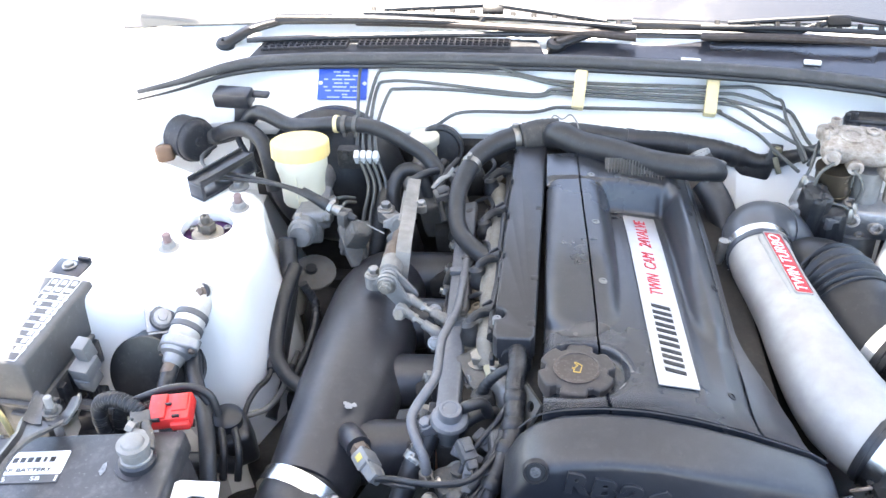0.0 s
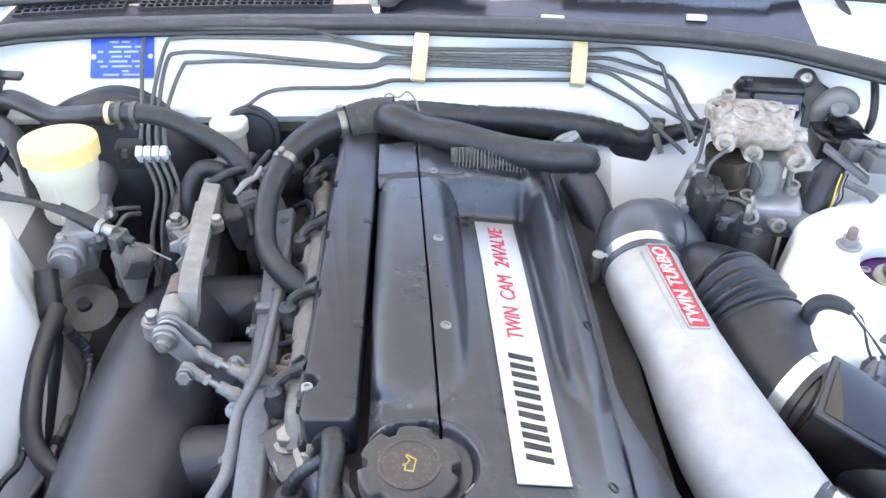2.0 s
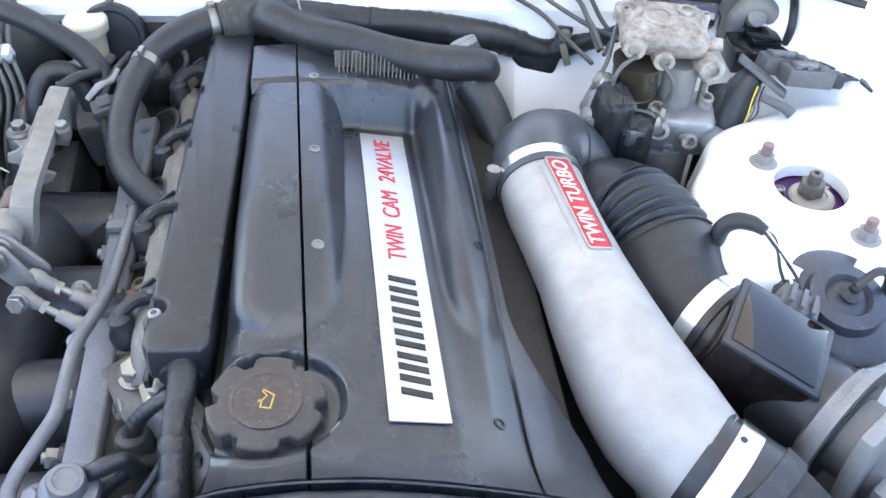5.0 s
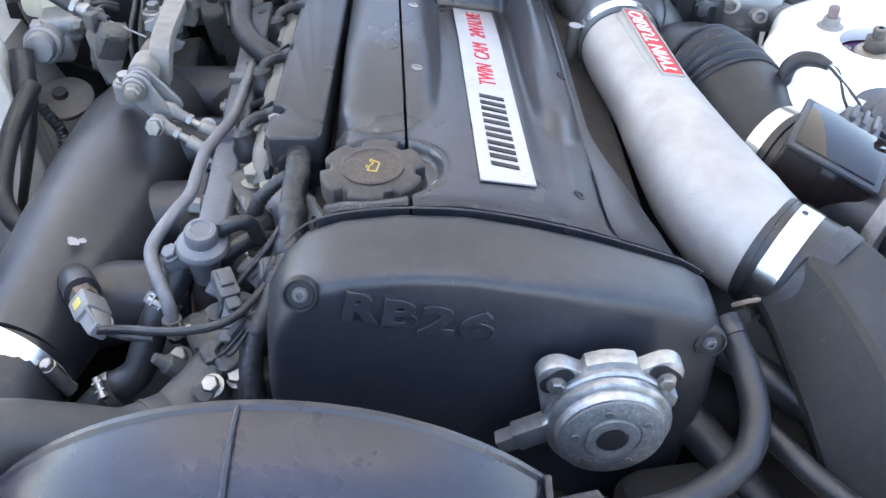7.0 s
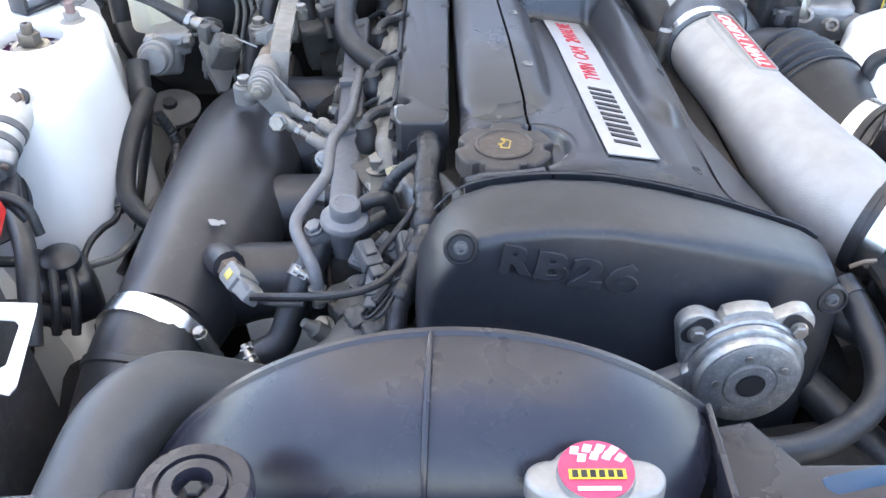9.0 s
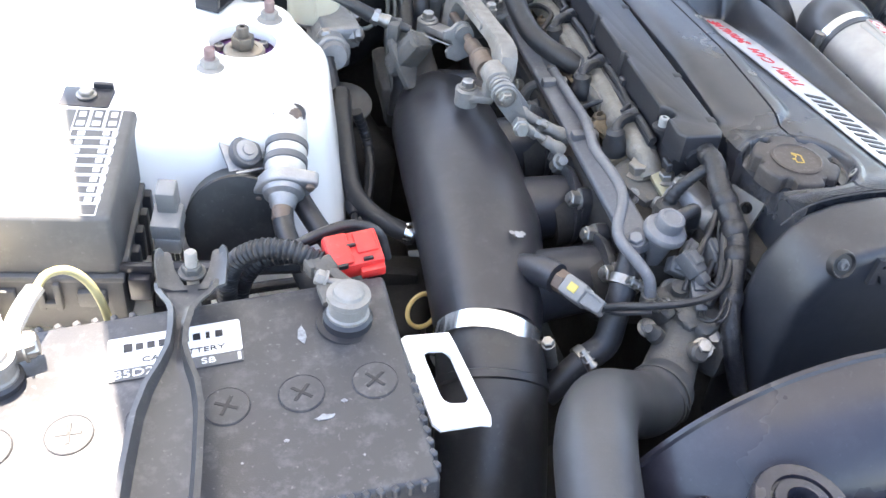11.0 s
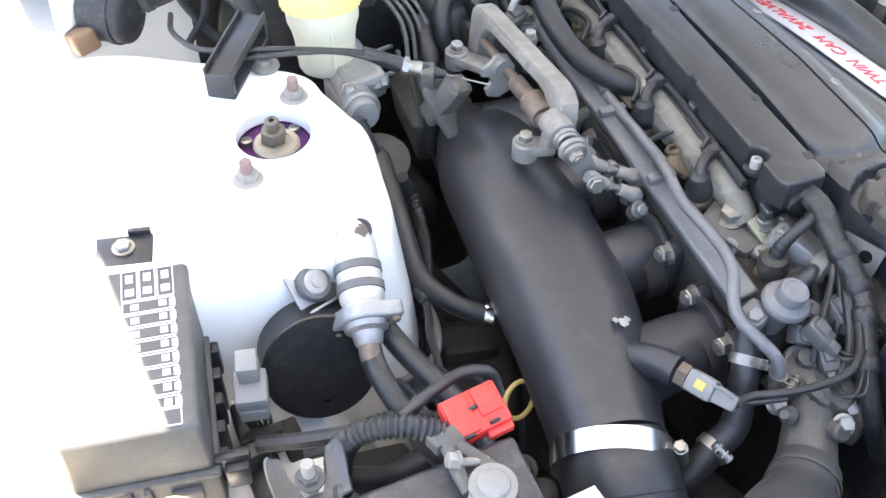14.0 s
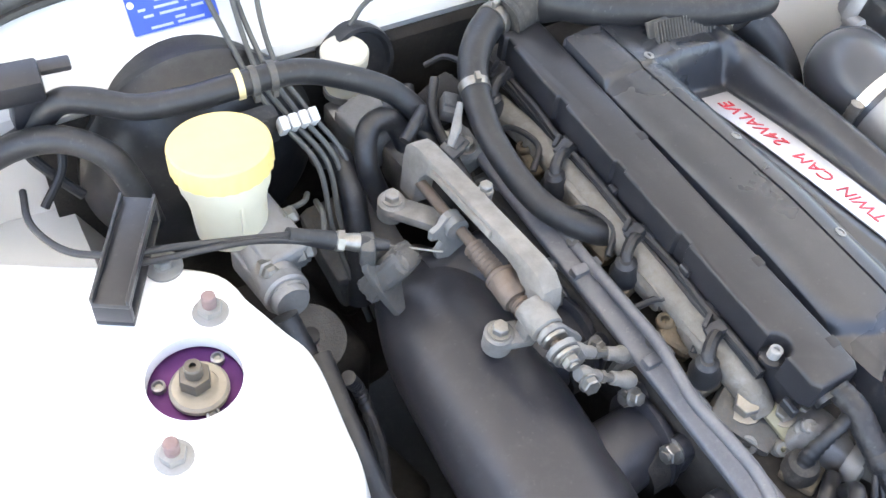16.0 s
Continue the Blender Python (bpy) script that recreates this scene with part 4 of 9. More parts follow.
lathe(bm, [(0.0352, 0.03), (0.0352, 0.0345), (0.034, 0.0352), (0.0205, 0.0355), (0.0198, 0.0345), (0.0188, 0.0345), (0.018, 0.0368), (0.0112, 0.0368), (0.0105, 0.033), (0, 0.033)], cas_m @ pose(0.0, -0.004, 0), 56)
part("face_plate", bm, mat("chipped_grey_face", (0.3, 0.3, 0.3), 0.5, 0.6, c2=(0.16, 0.16, 0.16), scale=150, amount=0.8, bump=0.8, bscale=420, dust=0.5, dustc=(0.55, 0.55, 0.55)), cas)
for x, y in ((-0.036, 0.03), (0.037, 0.029)):
    bm = B()
    prism(bm, arc(0.005, 0, 0.0078, -90, 90, 8) + arc(-0.005, 0, 0.0078, 90, 270, 8), 0.0008, cas_m @ pose(x, y, 0.0122, 0, 0, 40 if x < 0 else -40))
    part("bolt_slot", bm, INK, cas)
bm = B()
box(bm, cas_m @ pose(-0.034, -0.006, 0.02, 0, 0, 35), 0.016, 0.026, 0.012, 0.003)
part("side_lug", bm, CASM, cas)
bm = B()
lathe(bm, [(0.0098, 0.0), (0.0098, 0.0008), (0, 0.001)], cas_m @ pose(0.0, -0.004, 0.0365), 24)
part("centre_plug", bm, INK, cas)
for a in (30, 100, 170, 235, 300):
    bm = B()
    lathe(bm, [(0.003, 0.0), (0.0028, 0.001), (0, 0.0012)], cas_m @ pose(0.026 * math.cos(radians(a)), -0.004 + 0.026 * math.sin(radians(a)), 0.0364), 10)
    part("rivet", bm, STEEL, cas)
for x, y in ((-0.0365, 0.028), (0.0375, 0.027)):
    bm = B()
    hexbolt(bm, cas_m @ Vector((x, y, 0.0132)), (0, -1, 0.05), 0.0046, 0.004, 1.3)
    part("flange_bolt", bm, STEEL, cas)
bm = B()
box(bm, cas_m @ pose(-0.05, -0.014, 0.016, 0, 0, 25), 0.028, 0.018, 0.014, 0.002)
box(bm, cas_m @ pose(-0.066, -0.022, 0.016, 0, 0, 25), 0.018, 0.014, 0.012, 0.002)
part("connector", bm, DGREY, cas)

# ---- intake collector ----
collector = thing("intake_collector", (-0.235, -0.13, 0.74), "satin black intake collector pipe with branch runners", "intake pipe")
bm = B()
tube(bm, [(-0.215, 0.10, 0.725), (-0.222, 0.055, 0.742), (-0.23, 0.0, 0.748), (-0.2315, -0.08, 0.75), (-0.2345, -0.17, 0.748), (-0.244, -0.24, 0.742), (-0.253, -0.292, 0.737)], [0.026, 0.046, 0.0545, 0.0575, 0.0565, 0.049, 0.042], 44, 12, flat=[0.8, 0.78, 0.79, 0.81, 0.84, 0.91, 1.0])
part("collector_body", bm, COLLECT, collector)
for y, z in ((-0.238, 0.746), (-0.141, 0.75), (-0.044, 0.752), (0.053, 0.75)):
    bm = B()
    tube(bm, [(-0.22, y, z - 0.006), (-0.19, y + 0.003, z - 0.004), (-0.15, y + 0.008, z - 0.004), (-0.132, y + 0.008, z - 0.004)], [0.036, 0.031, 0.0285, 0.0285], 26, 6)
    part("runner", bm, COLLECT, collector)
    # flange with two bolt ears on its upper corners
    fm = Matrix.Translation((-0.137, y + 0.008, z - 0.004)) @ pose(0, 0, 0, 90, 0, 90)
    bm = B()
    prism(bm, rounded(0.07, 0.058, 0.026, 6), 0.007, fm, 0.0012)
    for q in (-1, 1):
        prism(bm, arc(q * 0.0255, 0.0265, 0.0105, 0, 330, 11), 0.0105, fm @ pose(0, 0, -0.0035), 0.0012)
        prism(bm, [(q * 0.0255 - 0.0105, 0.0265), (q * 0.0255 - 0.0105, 0.005), (q * 0.0255 + 0.0105, 0.005), (q * 0.0255 + 0.0105, 0.0265)], 0.009, fm @ pose(0, 0, -0.002), 0.001)
    lathe(bm, [(0.034, -0.0075), (0.0385, -0.0065), (0.0385, -0.003), (0.0365, 0.0)], fm, 36)
    part("runner_flange", bm, COLLECT, collector)
    for q in (-1, 1):
        c = fm @ Vector((q * 0.0255, 0.0265, -0.004))
        bm = B()
        hexbolt(bm, c, (-1, -0.1, 0.25), 0.0068, 0.0085, 1.45)
        lathe(bm, [(0.0042, 0.008), (0.004, 0.0125), (0, 0.013)], along(c, (-1, -0.1, 0.25)), 12)
        part("flange_bolt", bm, STEEL, collector)
    bm = B()
    prism(bm, rounded(0.078, 0.062, 0.024, 6), 0.002, Matrix.Translation((-0.1295, y + 0.008, z - 0.004)) @ pose(0, 0, 0, 90, 0, 90))
    part("gasket", bm, INK, collector)
    bm = B()
    prism(bm, [(-0.04, -0.01), (0.04, -0.01), (0.043, 0.02), (0.036, 0.034), (0.02, 0.034), (0.014, 0.029), (-0.012, 0.0285), (-0.02, 0.034), (-0.036, 0.034), (-0.043, 0.02)], 0.0016, Matrix.Translation((-0.127, y + 0.008, z - 0.003)) @ pose(0, 0, 0, 90, 0, 90))
    part("copper_shim", bm, COPPER, collector, "tarnished copper gasket edge")
bm = B()
for k, (x, y, s) in enumerate(((-0.2185, -0.2255, 0.0042), (-0.214, -0.222, 0.003), (-0.2225, -0.2205, 0.0025))):
    o = [((s * (0.7 + 0.5 * random.random())) * math.cos(a), (s * (0.7 + 0.5 * random.random())) * math.sin(a)) for a in (2 * math.pi * j / 9 for j in range(9))]
    prism(bm, o, 0.0005, along((x, y, 0.7915 - 0.4 * abs(x + 0.2185)), (0.35, 0, 1)))
part("paint_chip", bm, GREY, collector)
# sensor stub
bm = B()
tube(bm, [(-0.224, -0.232, 0.762), (-0.208, -0.26, 0.782), (-0.199, -0.275, 0.786)], 0.0125, 16, 4)
part("sensor_boss", bm, COLLECT, collector)
temp_sensor = thing("air_temperature_sensor", (-0.19, -0.295, 0.787), "grey plastic temperature sensor plug with a yellow lock", "sensor")
bm = B()
prism(bm, arc(0, 0, 0.0095, 0, 300, 5), 0.008, along((-0.1985, -0.276, 0.786), (0.52, -0.85, 0.05)))
part("hex_body", bm, RUST, temp_sensor)
sm_m = along((-0.194, -0.283, 0.7865), (0.5, -0.85, 0.05), 40)
bm = B()
box(bm, sm_m @ pose(0, 0, 0.011), 0.017, 0.021, 0.022, 0.003)
part("plug_body", bm, MGREY, temp_sensor)
bm = B()
box(bm, sm_m @ pose(0.0, 0.0, 0.03), 0.014, 0.016, 0.018, 0.002, taper=0.8)
for s in (-1, 1):
    tube(bm, [sm_m @ Vector((0.004, s * 0.009, 0.012)), sm_m @ Vector((0.005, s * 0.0095, 0.028)), sm_m @ Vector((0.003, s * 0.006, 0.036))], 0.0012, 6, 4)
part("plug_boot", bm, MGREY, temp_sensor)
bm = B()
tab_n = max(((1, 0), (-1, 0), (0, 1), (0, -1)), key=lambda n: (sm_m.to_3x3() @ Vector((*n, 0))).z)
box(bm, sm_m @ pose(tab_n[0] * 0.0086, tab_n[1] * 0.0106, 0.0115), 0.0014 if tab_n[0] else 0.007, 0.0014 if tab_n[1] else 0.007, 0.008, 0.0004)
part("lock_tab", bm, mat("dull_yellow_plastic", (0.52, 0.42, 0.1), 0.5, scale=90, dust=0.2), temp_sensor, "yellow lock tab")
bm = B()
tube(bm, [sm_m @ Vector((0, 0.003, 0.038)), (-0.159, -0.312, 0.787), (-0.139, -0.32, 0.793), (-0.118, -0.325, 0.798), (-0.097, -0.326, 0.803), (-0.082, -0.319, 0.806), (-0.072, -0.306, 0.809), (-0.06, -0.285, 0.812)], 0.0031, 10, 8)
tube(bm, [sm_m @ Vector((0, -0.003, 0.036)), (-0.16, -0.315, 0.783), (-0.137, -0.323, 0.789)], 0.0022, 8, 8)
part("sensor_lead", bm, RUBBER, temp_sensor)

def hose_clamp(name, centre, axis, r, width=0.012, label="bright steel hose clamp band", screw=(0, 0, 1), group="hose clamps"):
    """A worm-drive band round a hose."""
    t = thing(name, centre, label, "hose clamp", group)
    m = along(centre, axis)
    bm = B()
    lathe(bm, [(r, -width / 2), (r + 0.0015, -width / 2), (r + 0.0015, width / 2), (r, width / 2)], m, 40)
    part("band", bm, BAND, t)
    ax = Vector(axis).normalized()
    s = Vector(screw)
    s = (s - ax * s.dot(ax)).normalized()
    side = ax.cross(s)
    c = Vector(centre) + s * (r + 0.005)
    bm = B()
    tube(bm, [c - side * 0.013, c + side * 0.013], 0.0048, 12, 6, rib=(0.001, 0.003))
    part("worm_screw", bm, STEEL, t)
    bm = B()
    hexbolt(bm, c + side * 0.012, side, 0.0045, 0.005, 1.2)
    part("screw_head", bm, STEEL, t)
    return t


fdir = Vector((-0.02, -0.055, -0.012)).normalized()
wide_clamp = hose_clamp("hose_clamp", (-0.2555, -0.3, 0.7355), fdir, 0.0445, 0.017, screw=(1, 0, 0.3))
bm = B()
lathe(bm, [(0.0028, 0), (0.0028, 0.0004), (0, 0.0004)], along((-0.2565, -0.306, 0.7805), (0, -0.2, 1)), 14)
part("band_hole", bm, INK, wide_clamp)
bm = B()
tube(bm, [(-0.2535, -0.293, 0.737), (-0.258, -0.325, 0.73), (-0.266, -0.37, 0.70), (-0.275, -0.41, 0.65), (-0.285, -0.44, 0.56), (-0.29, -0.45, 0.45)], [0.0435, 0.0435, 0.044, 0.046, 0.047, 0.047], 32, 8)
ihose = thing("intake_hose", (-0.29, -0.45, 0.45), "wide black rubber intake hose below the collector", "hose")
part("hose", bm, RUBBER, ihose)
bm = B()
lathe(bm, [(0.0432, -0.004), (0.0452, -0.003), (0.0452, 0.003), (0.0432, 0.004)], along((-0.2595, -0.332, 0.727), (-0.15, -0.8, -0.4)), 40)
part("end_bead", bm, RUBBER, ihose)

# ---- turbo side pipes ----
ELB = mat("blue_black_rubber", (0.06, 0.064, 0.075), 0.3, spec=0.6, c2=(0.04, 0.043, 0.05), scale=20, bump=0.05, rv=0.08)
pipe = thing("turbo_pipe", (0.24, -0.12, 0.82), "bare sand-cast alloy turbo outlet pipe with a red enamel plate", "pipe")
PIPE = [(0.2045, 0.02, 0.83), (0.207, -0.012, 0.829), (0.2145, -0.05, 0.826), (0.2235, -0.09, 0.8225), (0.2335, -0.135, 0.817), (0.2455, -0.18, 0.811), (0.2585, -0.214, 0.806), (0.2735, -0.24, 0.802), (0.286, -0.2525, 0.799)]
bm = B()
tube(bm, PIPE, [0.0335, 0.0342, 0.0335, 0.0345, 0.0385, 0.0425, 0.044, 0.041, 0.0385], 48, 10)
part("cast_pipe", bm, ALUPIPE, pipe)
# raised pad with a lettered plate
pa, pb = Vector((0.21, -0.004, 0.8617)), Vector((0.23, -0.096, 0.8519))
px = (pa - pb).normalized()
pn = Vector((0.3, -0.1, 1)).normalized()
pn = (pn - px * pn.dot(px)).normalized()
py = pn.cross(px)
pm = Matrix((px, py, pn)).transposed().to_4x4()
pm.translation = (pa + pb) / 2 + pn * 0.001
L = (pa - pb).length
bm = B()
box(bm, pm @ pose(-0.004, 0, -0.004), L + 0.012, 0.026, 0.014, 0.004, 3)
box(bm, pm @ pose(-L / 2 - 0.013, 0, -0.006, 0, -9, 0), 0.034, 0.027, 0.014, 0.004, 3)
part("pad", bm, ALUPIPE, pipe)
bm = B()
prism(bm, rounded(L, 0.0195, 0.002), 0.0016, pm @ pose(0, 0, 0.003), 0.0005)
plate = part("name_plate", bm, REDENAMEL, pipe, "red enamel plate with raised alloy words")
part("lettering", text("TWIN TURBO", 0.0185, pm @ pose(0, 0, 0.0048), 0.1, 0.0005, L * 0.93), PAPER, plate, "bright raised words")
bm = B()
o = rounded(L + 0.0015, 0.021, 0.0025)
for (a, b) in zip(o, o[1:] + o[:1]):
    q, w = Vector((*a, 0)), Vector((*b, 0))
    box(bm, pm @ pose(0, 0, 0.0042) @ Matrix.Translation((q + w) / 2) @ pose(0, 0, 0, 0, 0, math.degrees(math.atan2(w.y - q.y, w.x - q.x))), (w - q).length + 0.0006, 0.0012, 0.0022, 0)
part("plate_rim", bm, ALUPIPE, plate)

# rubber elbow and clamps
elbow = thing("rubber_elbow", (0.22, 0.06, 0.80), "grey-black rubber elbow on the turbo pipe", "hose")
bm = B()
tube(bm, [(0.2055, 0.004, 0.8295), (0.204, 0.022, 0.831), (0.206, 0.042, 0.831), (0.216, 0.058, 0.825), (0.236, 0.068, 0.81), (0.252, 0.07, 0.775), (0.257, 0.07, 0.70)], [0.0355, 0.0358, 0.037, 0.0385, 0.0385, 0.0385, 0.0385], 36, 8)
part("elbow_body", bm, ELB, elbow)
bm = B()
tube(bm, [(0.2235, 0.0625, 0.8205), (0.228, 0.065, 0.817)], 0.0402, 36, 2)
part("moulded_rim", bm, ELB, elbow)
hose_clamp("hose_clamp", (0.205, 0.012, 0.8298), (0.06, -1, -0.03), 0.0361, 0.011, screw=(-1, 0, 0.1))
bm = B()
tube(bm, [(0.2755, -0.2435, 0.8015), (0.285, -0.252, 0.7995), (0.297, -0.2615, 0.7965), (0.31, -0.272, 0.793)], [0.0402, 0.0402, 0.0406, 0.0412], 36, 4)
sleeve = thing("rubber_sleeve", (0.28, -0.25, 0.80), "short black rubber sleeve joining the pipe", "hose")
part("sleeve", bm, RUBBER, sleeve)
bm = B()
tube(bm, [(0.2765, -0.2445, 0.8013), (0.2795, -0.247, 0.8008)], 0.0413, 36, 2)
part("sleeve_bead", bm, RUBBER, sleeve)
pipe_clamp = hose_clamp("hose_clamp", (0.2875, -0.2545, 0.799), (0.76, -0.61, -0.2), 0.0406, 0.016, screw=(-0.3, -0.3, -1))
bm = B()
lathe(bm, [(0.0024, 0), (0.0024, 0.0005), (0, 0.0005)], along((0.2875, -0.2545, 0.799), (0.76, -0.61, -0.2)) @ Matrix.Translation(along((0.2875, -0.2545, 0.799), (0.76, -0.61, -0.2)).to_3x3().transposed() @ Vector((0.155, 0.0, 0.985)).normalized() * 0.0421) @ along((0, 0, 0), along((0, 0, 0), (0.76, -0.61, -0.2)).to_3x3().transposed() @ Vector((0.155, 0.0, 0.985))), 12)
part("band_hole", bm, INK, pipe_clamp)
duct = thing("intercooler_duct", (0.36, -0.36, 0.76), "wide black plastic intercooler duct with worn edges", "duct")
bm = B()
tube(bm, [(0.303, -0.268, 0.794), (0.318, -0.30, 0.783), (0.337, -0.36, 0.76), (0.36, -0.42, 0.70), (0.375, -0.46, 0.6), (0.38, -0.48, 0.45)], [0.046, 0.052, 0.06, 0.065, 0.066, 0.066], 6, 6)
bmesh.ops.bevel(bm, geom=[e for e in bm.edges], offset=0.003, segments=1, affect="EDGES")
part("duct_body", bm, mat("scuffed_duct_black", (0.021, 0.0205, 0.021), 0.5, c2=(0.014, 0.014, 0.014), scale=40, bump=0.25, bscale=500, dust=0.12, dustc=(0.12, 0.11, 0.1), spec=0.35), duct, smooth=20)
bm = B()
tube(bm, [(0.3, -0.2655, 0.795), (0.31, -0.276, 0.791)], 0.0445, 36, 2)
part("duct_collar", bm, MATTE, duct)

# air intake bellows, meter and cleaner
BELLOW = mat("dark_rubber", (0.014, 0.0148, 0.0185), 0.4, c2=(0.0095, 0.01, 0.012), scale=30, bump=0.1, bscale=900, dust=0.05)
bellows = thing("intake_bellows", (0.29, -0.03, 0.79), "black ribbed rubber air intake bellows", "hose")
bm = B()
tube(bm, [(0.236, 0.04, 0.72), (0.248, 0.034, 0.765), (0.266, 0.018, 0.792), (0.282, -0.002, 0.8)], [0.042, 0.045, 0.0475, 0.048], 40, 8)
part("rear_part", bm, BELLOW, bellows)
bm = B()
tube(bm, [(0.281, 0.0, 0.8), (0.288, -0.016, 0.802), (0.294, -0.033, 0.801), (0.298, -0.047, 0.799)], 0.044, 44, 24, rib=(0.0055, 0.0098))
part("ribbed_part", bm, BELLOW, bellows)
bm = B()
tube(bm, [(0.297, -0.044, 0.799), (0.3, -0.06, 0.797), (0.304, -0.08, 0.793), (0.311, -0.1, 0.79), (0.322, -0.118, 0.789)], [0.048, 0.0475, 0.045, 0.041, 0.040], 36, 6)
part("smooth_part", bm, BELLOW, bellows)
AX = Vector((0.62, -0.78, -0.03)).normalized()
hose_clamp("hose_clamp", (0.318, -0.113, 0.79), AX, 0.0415, 0.013, screw=(-0.4, 0, -1))
meter = thing("air_flow_meter", (0.345, -0.18, 0.80), "black air flow meter with a smoked plastic lid", "sensor")
bm = B()
tube(bm, [(0.323, -0.119, 0.789), (0.327, -0.124, 0.789)], 0.044, 32, 2)
tube(bm, [(0.328, -0.126, 0.789), (0.332, -0.131, 0.789)], 0.044, 32, 2)
tube(bm, [(0.322, -0.118, 0.789), (0.395, -0.21, 0.785)], 0.04, 32, 3)
part("meter_body", bm, PLASTIC, meter)
mm = Matrix.Translation((0.338, -0.161, 0.807)) @ pose(0, 0, 0, 3, 18, -28)
bm = B()
box(bm, mm, 0.07, 0.062, 0.06, 0.003, taper=0.98)
part("meter_box", bm, mat("smoked_brown_plastic", (0.017, 0.012, 0.011), 0.14, scale=40, rv=0.04), meter, "glossy smoked brown box")
bm = B()
box(bm, mm @ pose(0, 0, 0.0315), 0.074, 0.066, 0.005, 0.002)
part("lid_frame", bm, PLASTIC, meter)
bm = B()
box(bm, mm @ pose(0, 0, 0.034), 0.064, 0.056, 0.003, 0.0012)
part("meter_lid", bm, mat("smoked_lid", (0.012, 0.009, 0.008), 0.035, scale=60, rv=0.02), meter, "glossy smoked lid")
bm = B()
box(bm, mm @ pose(0.008, 0.041, 0.022), 0.03, 0.024, 0.022, 0.002)
for k in (-1, 0, 1):
    box(bm, mm @ pose(0.008 + 0.009 * k, 0.043, 0.035), 0.004, 0.018, 0.004, 0.0008)
part("meter_plug", bm, DGREY, meter)
for k in range(3):
    bm = B()
    q = mm @ Vector((0.0 + 0.006 * k, 0.05, 0.026))
    tube(bm, [q, q + Vector((-0.003, 0.016, 0.007 + 0.0015 * k)), (0.3655 - 0.002 * k, -0.084, 0.8525), (0.359, -0.073, 0.8525)], 0.0014, 6, 6)
    part("meter_wire", bm, (INK, PAPER, RUBBER)[k], meter)
bm = B()
tube(bm, [(0.361, -0.075, 0.8525), (0.353, -0.067, 0.8535), (0.343, -0.061, 0.851), (0.335, -0.059, 0.843), (0.331, -0.061, 0.828)], [0.0042, 0.0062, 0.0068, 0.0068, 0.0065], 14, 7)
part("wire_boot", bm, RUBBER, meter)
bm = B()
lathe(bm, [(0.036, 0), (0.044, 0.004), (0.044, 0.012), (0.052, 0.012), (0.052, 0.018), (0.03, 0.018), (0.03, 0.06)], along((0.382, -0.195, 0.786), AX), 32)
box(bm, Matrix.Translation((0.415, -0.225, 0.79)) @ pose(0, 0, 0, 0, 0, 38), 0.12, 0.012, 0.11, 0.004)
box(bm, Matrix.Translation((0.42, -0.27, 0.79)) @ pose(0, 0, 0, 0, 0, 38), 0.05, 0.05, 0.02, 0.004)
single("meter_adapter", bm, ALUDULL, "cast alloy adapter flange behind the air flow meter", "flange")
bm = B()
box(bm, Matrix.Translation((0.49, -0.33, 0.72)) @ pose(0, 0, 0, 0, 0, 38), 0.2, 0.16, 0.2, 0.012)
single("air_cleaner", bm, PLASTIC, "black plastic air cleaner box beside the wing", "air filter")
horn = thing("vacuum_actuator", (0.408, -0.118, 0.83), "grey-blue round vacuum actuator beside the tower", "actuator")
bm = B()
lathe(bm, [(0.0, -0.01), (0.045, -0.01), (0.05, -0.004), (0.05, 0.0), (0.046, 0.003), (0.03, 0.006), (0.028, 0.014), (0.018, 0.016), (0.015, 0.012), (0.011, 0.014), (0.0, 0.014)], along((0.412, -0.122, 0.82), (0.02, -0.25, 1)), 36)
part("actuator_body", bm, mat("blue_black_shell", (0.035, 0.04, 0.055), 0.4, scale=60, dust=0.1), horn)
bm = B()
lathe(bm, [(0.007, 0), (0.009, 0.004), (0.004, 0.008), (0.004, 0.012), (0, 0.013)], along((0.413, -0.125, 0.834), (0.02, -0.25, 1)), 14)
part("nipple", bm, INK, horn)
bm = B()
tube(bm, [(0.413, -0.127, 0.845), (0.43, -0.12, 0.853), (0.442, -0.118, 0.845), (0.443, -0.12, 0.82)], 0.0035, 8, 6)
part("vacuum_hose", bm, RUBBER, horn)

